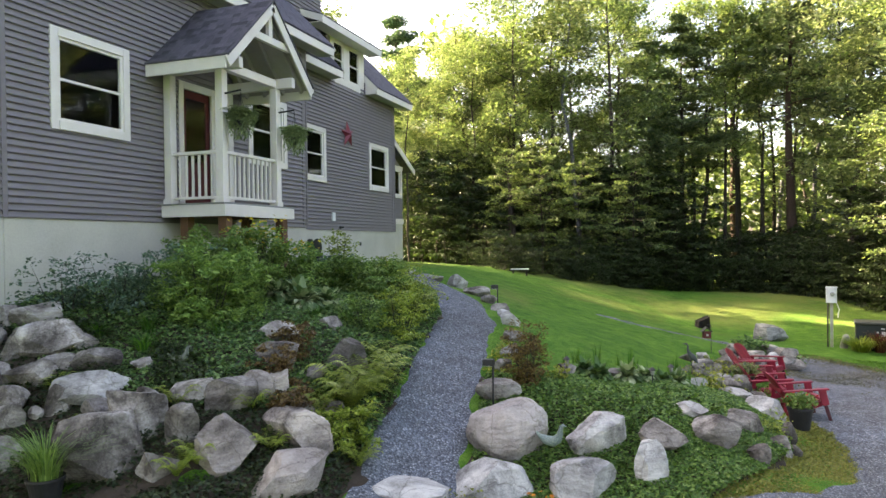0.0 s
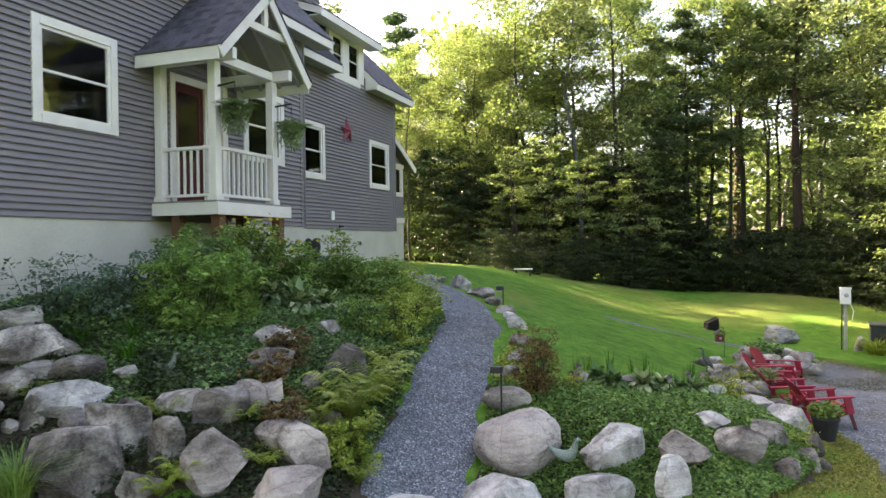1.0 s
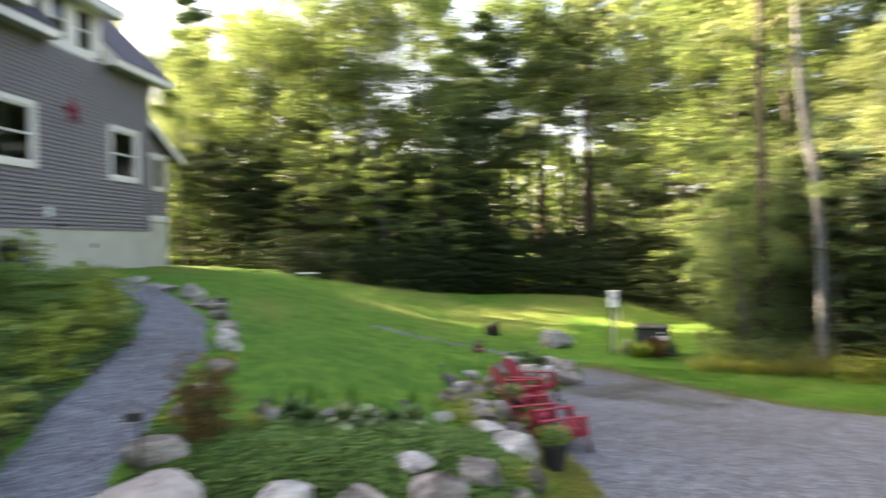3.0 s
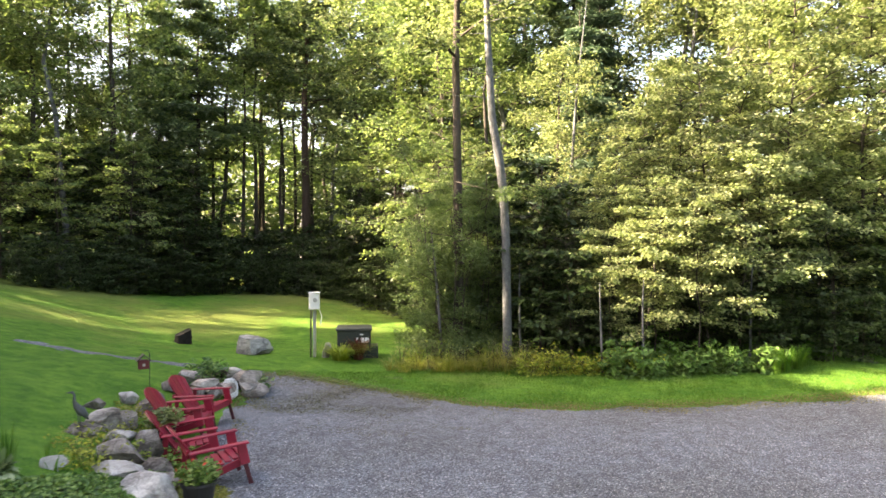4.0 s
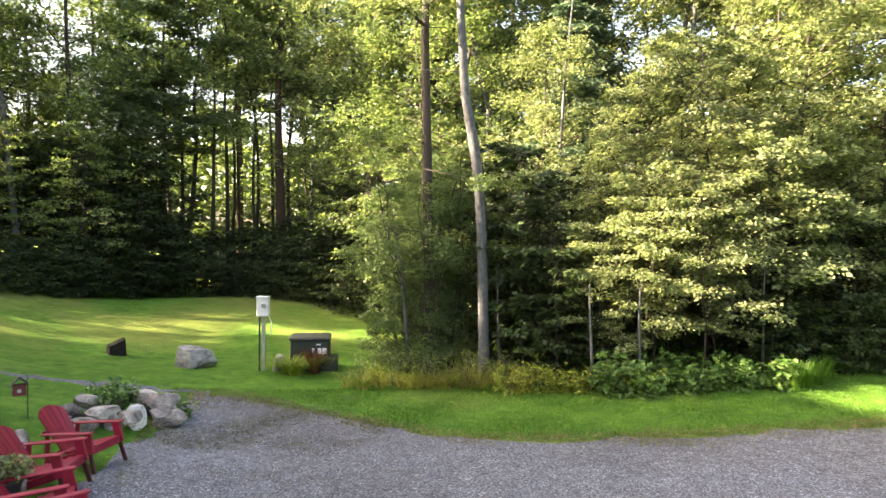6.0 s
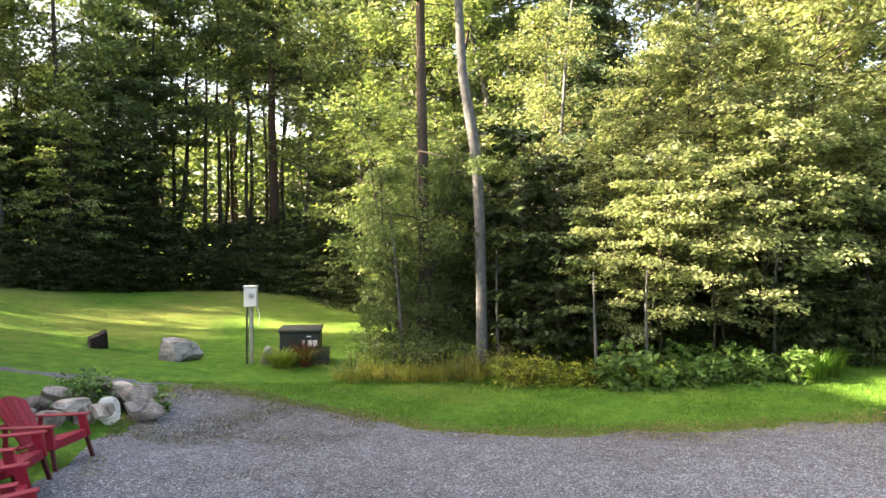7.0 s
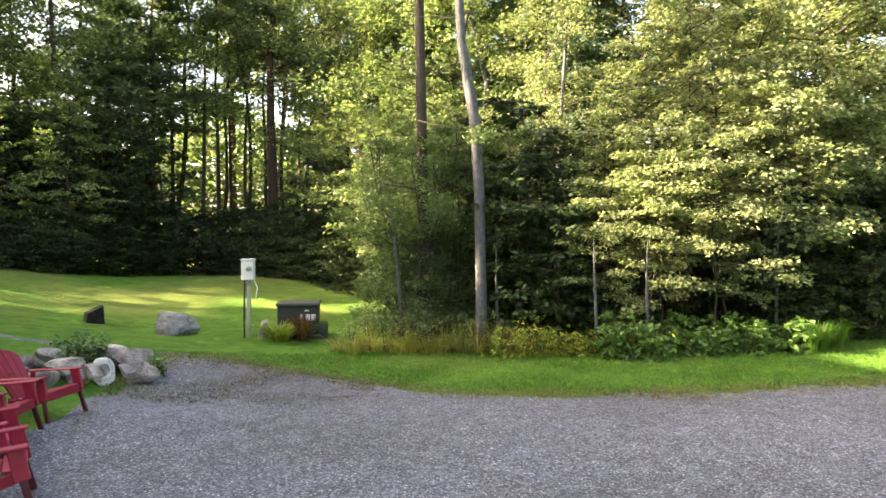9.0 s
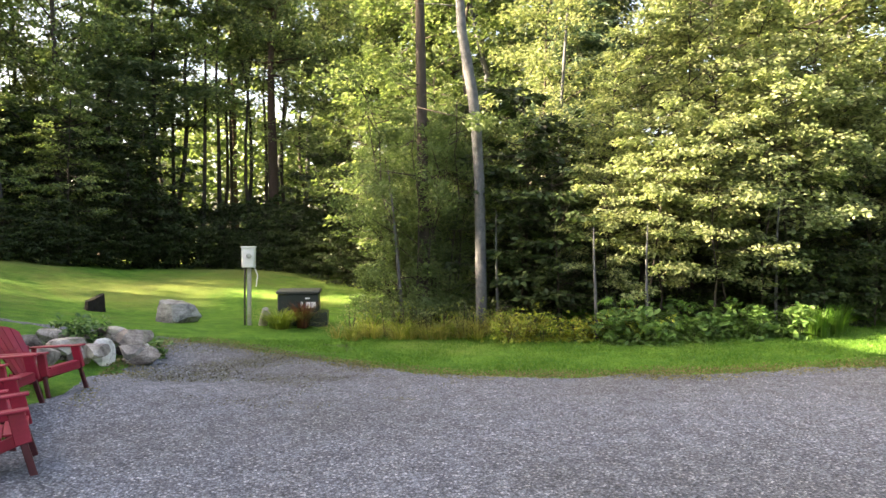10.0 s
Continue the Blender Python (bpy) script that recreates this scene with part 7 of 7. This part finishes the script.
def plant(kind, x, y, scale=1.0, turn=None, sink=0.0):
    src = KINDS[kind]
    turn = rng_w.random() * 360 if turn is None else turn
    m = pose(x, y, ground_z(x, y) - sink, 0, 0, turn)
    if kind not in used:
        used.add(kind)
        src.matrix_basis = m @ Matrix.Scale(scale, 4)
        return src
    ob = copy_thing(src, m)
    ob.scale = (scale, scale, scale)
    return ob


def row(x0, y0, x1, y1, n, kinds, jitter=1.2, low=0.85, high=1.15):
    for i in range(n):
        s = (i + 0.5) / n
        plant(kinds[int(rng_w.integers(len(kinds)))], x0 + (x1 - x0) * s + rng_w.normal() * jitter, y0 + (y1 - y0) * s + rng_w.normal() * jitter,
              low + (high - low) * rng_w.random())


# behind the lawn: the first trees, one by one
for kind, x, y, s in (("gold", -17.7, 40.6, 0.75), ("spruce", -19.8, 46, 1.5), ("maple", -14.5, 39.9, 0.6), ("maple2", -12.1, 39.3, 0.75), ("maple2", -9.9, 39.6, 0.95), ("maple", -8.0, 41.5, 0.85),
                      ("pale", -6.2, 40.0, 1.0), ("maple", -4.2, 42.0, 0.95), ("pine2", -2.3, 43.5, 0.8), ("pine2", -0.4, 44.5, 0.9), ("maple2", 1.0, 45.5, 1.0),
                      ("bare", 3.0, 46, 1.1), ("bare", 4.0, 49, 1.15), ("bare", 4.7, 45, 1.0), ("redpine", 5.4, 43.5, 0.9), ("gold", 8.8, 44, 1.1), ("maple2", 9.6, 38, 0.9),
                      ("bare", 3.6, 53, 1.2), ("bare", 2.3, 51, 1.1), ("bare", 5.5, 52, 1.2), ("bare", 1.6, 44, 1.05), ("bare", 6.6, 47, 1.1), ("bare", 0.4, 48, 1.1), ("pale", 6.4, 57, 1.15), ("redpine", 3.4, 61, 1.0), ("pale", 8.0, 53, 1.1)):
    plant(kind, x, y, s)
for kind, x, y, s in (("gold", -16, 44, 0.92), ("gold", -13.2, 43.5, 0.98), ("maple2", -10.8, 43.5, 0.9), ("maple2", -19, 43.5, 0.8), ("edge", -8.4, 33.4, 0.66), ("edge", -6.9, 34.0, 0.74), ("edge", -5.2, 35.0, 0.66), ("edge", -2.8, 37.2, 0.75)):
    plant(kind, x, y, s)
row(-10, 48, -1, 49, 2, ["pine", "maple", "pine2", "maple2"], 1.2, 0.95, 1.15)
row(9, 50, 20, 47, 3, ["pine", "maple", "pine2"], 1.2, 0.95, 1.15)
row(-9, 57, -2, 58, 1, ["pine", "maple", "pine2"], 1.6, 1.0, 1.2)
row(10, 60, 24, 56, 2, ["pine", "maple", "pine2"], 1.6, 1.0, 1.2)
row(-13, 47, -1, 46, 4, ["maple2", "maple"], 0.8, 0.48, 0.6)
# the understorey, its leaves coloured dark for shade, close behind the lawn's crest
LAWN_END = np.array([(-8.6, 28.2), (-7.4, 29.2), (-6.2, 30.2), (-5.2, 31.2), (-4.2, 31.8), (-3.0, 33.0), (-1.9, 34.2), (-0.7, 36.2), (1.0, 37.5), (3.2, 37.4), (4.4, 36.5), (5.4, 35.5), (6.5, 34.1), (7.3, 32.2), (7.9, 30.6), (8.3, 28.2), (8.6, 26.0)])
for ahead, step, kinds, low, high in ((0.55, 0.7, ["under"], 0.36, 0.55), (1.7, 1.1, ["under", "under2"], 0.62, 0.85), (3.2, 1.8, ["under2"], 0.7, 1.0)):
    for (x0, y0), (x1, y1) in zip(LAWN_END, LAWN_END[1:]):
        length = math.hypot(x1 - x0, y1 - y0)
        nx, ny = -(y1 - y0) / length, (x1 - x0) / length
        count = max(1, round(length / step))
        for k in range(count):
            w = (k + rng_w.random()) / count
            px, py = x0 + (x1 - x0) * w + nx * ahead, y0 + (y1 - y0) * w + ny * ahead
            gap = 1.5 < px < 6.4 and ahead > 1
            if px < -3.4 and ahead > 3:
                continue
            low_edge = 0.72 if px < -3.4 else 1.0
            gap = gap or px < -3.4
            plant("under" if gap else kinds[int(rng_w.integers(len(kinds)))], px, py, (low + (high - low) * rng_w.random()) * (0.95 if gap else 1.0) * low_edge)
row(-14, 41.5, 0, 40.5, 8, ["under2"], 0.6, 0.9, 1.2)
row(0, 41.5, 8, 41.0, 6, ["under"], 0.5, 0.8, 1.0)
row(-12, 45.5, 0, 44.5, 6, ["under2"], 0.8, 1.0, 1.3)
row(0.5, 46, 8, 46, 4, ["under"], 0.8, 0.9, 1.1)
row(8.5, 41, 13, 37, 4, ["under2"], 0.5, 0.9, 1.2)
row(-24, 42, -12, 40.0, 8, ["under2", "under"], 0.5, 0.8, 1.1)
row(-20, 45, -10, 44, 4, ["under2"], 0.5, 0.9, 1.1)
# the wood's edge beside the drive: bushes, then saplings, then taller trees
for kind, x, y, s in (("willow", 7.35, 22.0, 1.0), ("willow", 8.15, 22.5, 1.02), ("willow", 7.5, 23.3, 0.95),
                      ("under2", 9.7, 21.2, 0.72), ("under2", 10.2, 20.3, 0.6), ("sapling", 11.0, 19.8, 0.72), ("sapling2", 11.5, 19.1, 0.9), ("sapling", 12.2, 19.7, 0.95), ("sapling", 13.0, 18.9, 0.9),
                      ("sapling2", 13.8, 19.4, 1.05), ("sapling", 14.7, 19.5, 1.1), ("sapling2", 15.9, 20.2, 1.25), ("sapling", 17.2, 20.4, 1.25), ("sapling2", 18.6, 19.8, 1.3),
                      ("under2", 10.3, 22.2, 0.95), ("tall", 11.7, 21.0, 0.7), ("tall", 12.9, 21.6, 0.84), ("tall", 13.9, 21.0, 0.9), ("tall", 15.2, 21.6, 1.04), ("tall", 16.7, 21.8, 0.98),
                      ("tall", 18.3, 21.6, 1.3), ("tall2", 9.4, 23.2, 0.66), ("tall", 20.2, 20.8, 1.35), ("tall", 21.8, 19.9, 1.4), ("tall2", 9.3, 25.0, 0.8),
                      ("edge", 9.0, 27.8, 0.8), ("edge", 9.0, 25.6, 0.72), ("edge", 9.2, 31.0, 0.95), ("edge", 8.4, 34.4, 0.9),
                      ("pale", 13.4, 33.3, 1.1), ("pale", 18.5, 27.6, 1.0), ("pale", 19.9, 28.2, 1.05), ("pale", 19.3, 26.3, 0.95), ("spruce", 15.4, 28.4, 1.05), ("spruce", 14.0, 27.4, 0.9), ("spruce", 17.0, 31.5, 1.25), ("maple", 12.6, 35.0, 0.9),
                      ("maple2", 10.2, 33.0, 0.85), ("gold", 19.6, 23.0, 0.75), ("gold", 22.2, 21.6, 0.85), ("gold", 25.5, 19.8, 0.9), ("pale", 22.3, 24.5, 0.95), ("pale", 24.5, 22.5, 0.9),
                      ("bare", 11.0, 31, 1.0), ("pine", 16.5, 33, 0.9), ("maple", 22, 29, 1.0), ("pine2", 10.4, 37, 1.0), ("gold", 26, 26, 1.1), ("pine", 25, 32, 1.1), ("gold", 12.2, 26.5, 0.6)):
    plant(kind, x, y, s)
row(12, 38, 36, 34, 4, ["pine", "maple", "pine2"], 1.4, 1.0, 1.15)
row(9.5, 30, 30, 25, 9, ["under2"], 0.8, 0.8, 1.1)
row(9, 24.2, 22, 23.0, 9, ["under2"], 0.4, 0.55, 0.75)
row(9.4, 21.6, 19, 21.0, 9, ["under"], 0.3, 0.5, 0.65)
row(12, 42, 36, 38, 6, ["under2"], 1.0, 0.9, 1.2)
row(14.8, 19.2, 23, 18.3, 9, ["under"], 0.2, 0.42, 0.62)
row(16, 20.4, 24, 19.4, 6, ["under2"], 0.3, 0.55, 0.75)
# bushes with shade-dark leaf colour past the house's far corner
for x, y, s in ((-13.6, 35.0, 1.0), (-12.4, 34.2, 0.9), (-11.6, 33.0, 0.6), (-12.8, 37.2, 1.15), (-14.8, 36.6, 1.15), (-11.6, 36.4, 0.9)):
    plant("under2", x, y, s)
# deep in the woods, added to shade the trunks and close sky gaps
for x, y, s in ((-12, 50, 1.0), (-13, 55, 1.1), (8.2, 57, 1.0), (-17, 50, 1.1), (-1.5, 62, 1.0)):
    plant("screen", x, y, s)
# out-of-view trees on the drive's other sides, added to block sky and sun
for x, y, s in ((29, 14, 1.0), (31, 7, 1.1), (30, 0, 1.0), (30, -8, 1.1), (24, -14, 1.0), (15, -17, 1.1), (6, -18, 1.0), (-4, -17, 1.1), (-12, -14, 1.0), (-22, 17.2, 1.12), (-22, 10.5, 1.1), (-22, 4, 1.1), (-20, -4, 1.0)):
    plant("screen", x, y, s)

# the two big trees that stand forward of the bushes
def forward_tree(x, y, bends, radii, mat, leaf_mat, leaves, crown_z, seed, label):
    rng = np.random.default_rng(seed)
    wv, wf = tube(bends, radii, 10)
    lv, lf = [], []
    for k in range(34):
        bare = k < 14
        z = crown_z * (0.5 if bare else 0.86) + rng.random() * crown_z * (0.45 if bare else 0.5)
        base = np.array([np.interp(z, [b[2] for b in bends], [b[j] for b in bends]) for j in range(3)])
        a, r = rng.random() * 6.28, (0.5 if bare else 1.1) + rng.random() * (0.7 if bare else 1.0)
        tip = base + np.array([math.cos(a) * r, math.sin(a) * r, (0.1 if bare else 0.3) * r])
        pts = limb_points(base, tip, 0.1, rng)
        thick = 0.45 if bare else 1.0
        tube(pts, [0.035 * thick, 0.03 * thick, 0.022 * thick, 0.014 * thick, 0.006 * thick], 5, wv, wf)
        if not bare:
            for j in (1, 2, 3):
                turn = a + rng.normal() * 0.9
                end = np.array(pts[j]) + np.array([math.cos(turn) * 0.8, math.sin(turn) * 0.8, 0.05])
                spray(lv, lf, pts[j], end, leaves // 60, 0.15, rng, 0.5)
            leaf_cloud(lv, lf, tip, 0.7 + 0.4 * rng.random(), leaves // 30, 0.15, rng, flat=0.45)
    c = grown("forward_tree", wv, wf, lv, lf, mat, leaf_mat, label)
    c.matrix_basis = pose(x, y, ground_z(x, y))
    return c


forward_tree(8.55, 20.75, [(0.06, 0, -0.4), (0.02, 0, 0), (0.0, 0, 1.5), (-0.02, 0.05, 3.2), (-0.1, 0.05, 4.5), (-0.2, 0.05, 5.2), (-0.4, 0.1, 6.4), (-0.5, 0.1, 8.0), (-0.6, 0.2, 11), (-0.7, 0.3, 15)],
             [0.16, 0.125, 0.115, 0.112, 0.11, 0.118, 0.1, 0.088, 0.06, 0.02], BARK_PALE, LEAF_YELLOW, 1500, 13.5, 21, "pale-barked leaning tree with a high yellow crown")
forward_tree(7.62, 21.95, [(0, 0, -0.4), (0, 0, 0), (0.0, 0, 2), (-0.05, 0, 5), (-0.08, 0.1, 8), (0, 0.2, 11), (0.1, 0.3, 14)],
             [0.2, 0.15, 0.13, 0.115, 0.1, 0.07, 0.02], BARK, LEAF_YELLOW, 3000, 9.2, 22, "dark-barked straight tree with yellow-green boughs")

# thin stems in and under the bushes
for i, (x, y, h, tilt) in enumerate(((11.3, 18.75, 2.3, 0.0), (10.35, 19.0, 2.2, -0.1), (7.05, 21.5, 3.6, -0.35), (9.0, 20.9, 2.6, -0.05), (12.2, 25.1, 11.5, 0.9), (14.6, 19.0, 3.0, 0.1))):
    v, f = tube([(0, 0, -0.2), (0.3 * tilt, 0.03, h * 0.35), (0.6 * tilt, 0.05, h * 0.7), (tilt, 0, h)], [0.03 + 0.003 * h, 0.025 + 0.003 * h, 0.018 + 0.002 * h, 0.008], 6)
    ob = new("sapling_stem", raw_mesh("sapling_stem", v, f, BARK_PALE, True))
    ob.matrix_basis = pose(x, y, ground_z(x, y))
    tagged(ob, "thin pale sapling stem rising through the bushes", "sapling", "thin stems")

# mostly unseen trees beyond the house's far end, placed so shadows stripe the lawn
# the last two golds stand in the seen woods, placed to cover a sky gap
for kind, x, y, s in (("maple", -19.5, 27.6, 0.9), ("spruce", -21.5, 26.7, 1.4), ("gold", -17.5, 30.9, 0.5), ("bare", -18, 32.6, 0.8), ("bare", -16.5, 29.4, 0.62), ("bare", -15.4, 31.4, 0.56), ("bare", -12.8, 31.0, 0.6), ("bare", -16.2, 30.4, 0.6), ("bare", -17.8, 29.6, 0.66), ("bare", -14.8, 30.3, 0.52), ("bare", -17.2, 28.7, 0.62), ("maple2", -16.0, 34.0, 0.48), ("gold", -18.5, 36.2, 0.58), ("maple2", -16.5, 38.4, 0.5), ("gold", -15.2, 36.0, 0.48), ("maple2", -15.6, 28.5, 0.45), ("maple2", -18.6, 29.0, 0.5), ("gold", 17.6, 28.6, 0.88), ("gold", 16.2, 26.6, 0.6)):
    plant(kind, x, y, s)


# the wood behind the wood
def far_wood():
    rng = np.random.default_rng(77)
    verts, faces = [], []
    n = 36000
    a = rng.uniform(-0.75, 1.25, n)
    r = rng.uniform(64, 84, n)
    x, y = r * np.sin(a), 4 + r * np.cos(a)
    top = np.where(a < 0.1, 12.5, 10.5) + 2.5 * np.sin(a * 17) + 1.8 * np.sin(a * 41 + 1)
    z = rng.random(n) ** 0.8 * top
    add_leaves(verts, faces, np.stack([x, y, z], -1), 1.1, rng)
    return tagged(new("far_wood", raw_mesh("far_wood", verts, faces, LEAF_GREEN)), "dense green wood in the distance", "woods", kind="stuff")


far_wood()
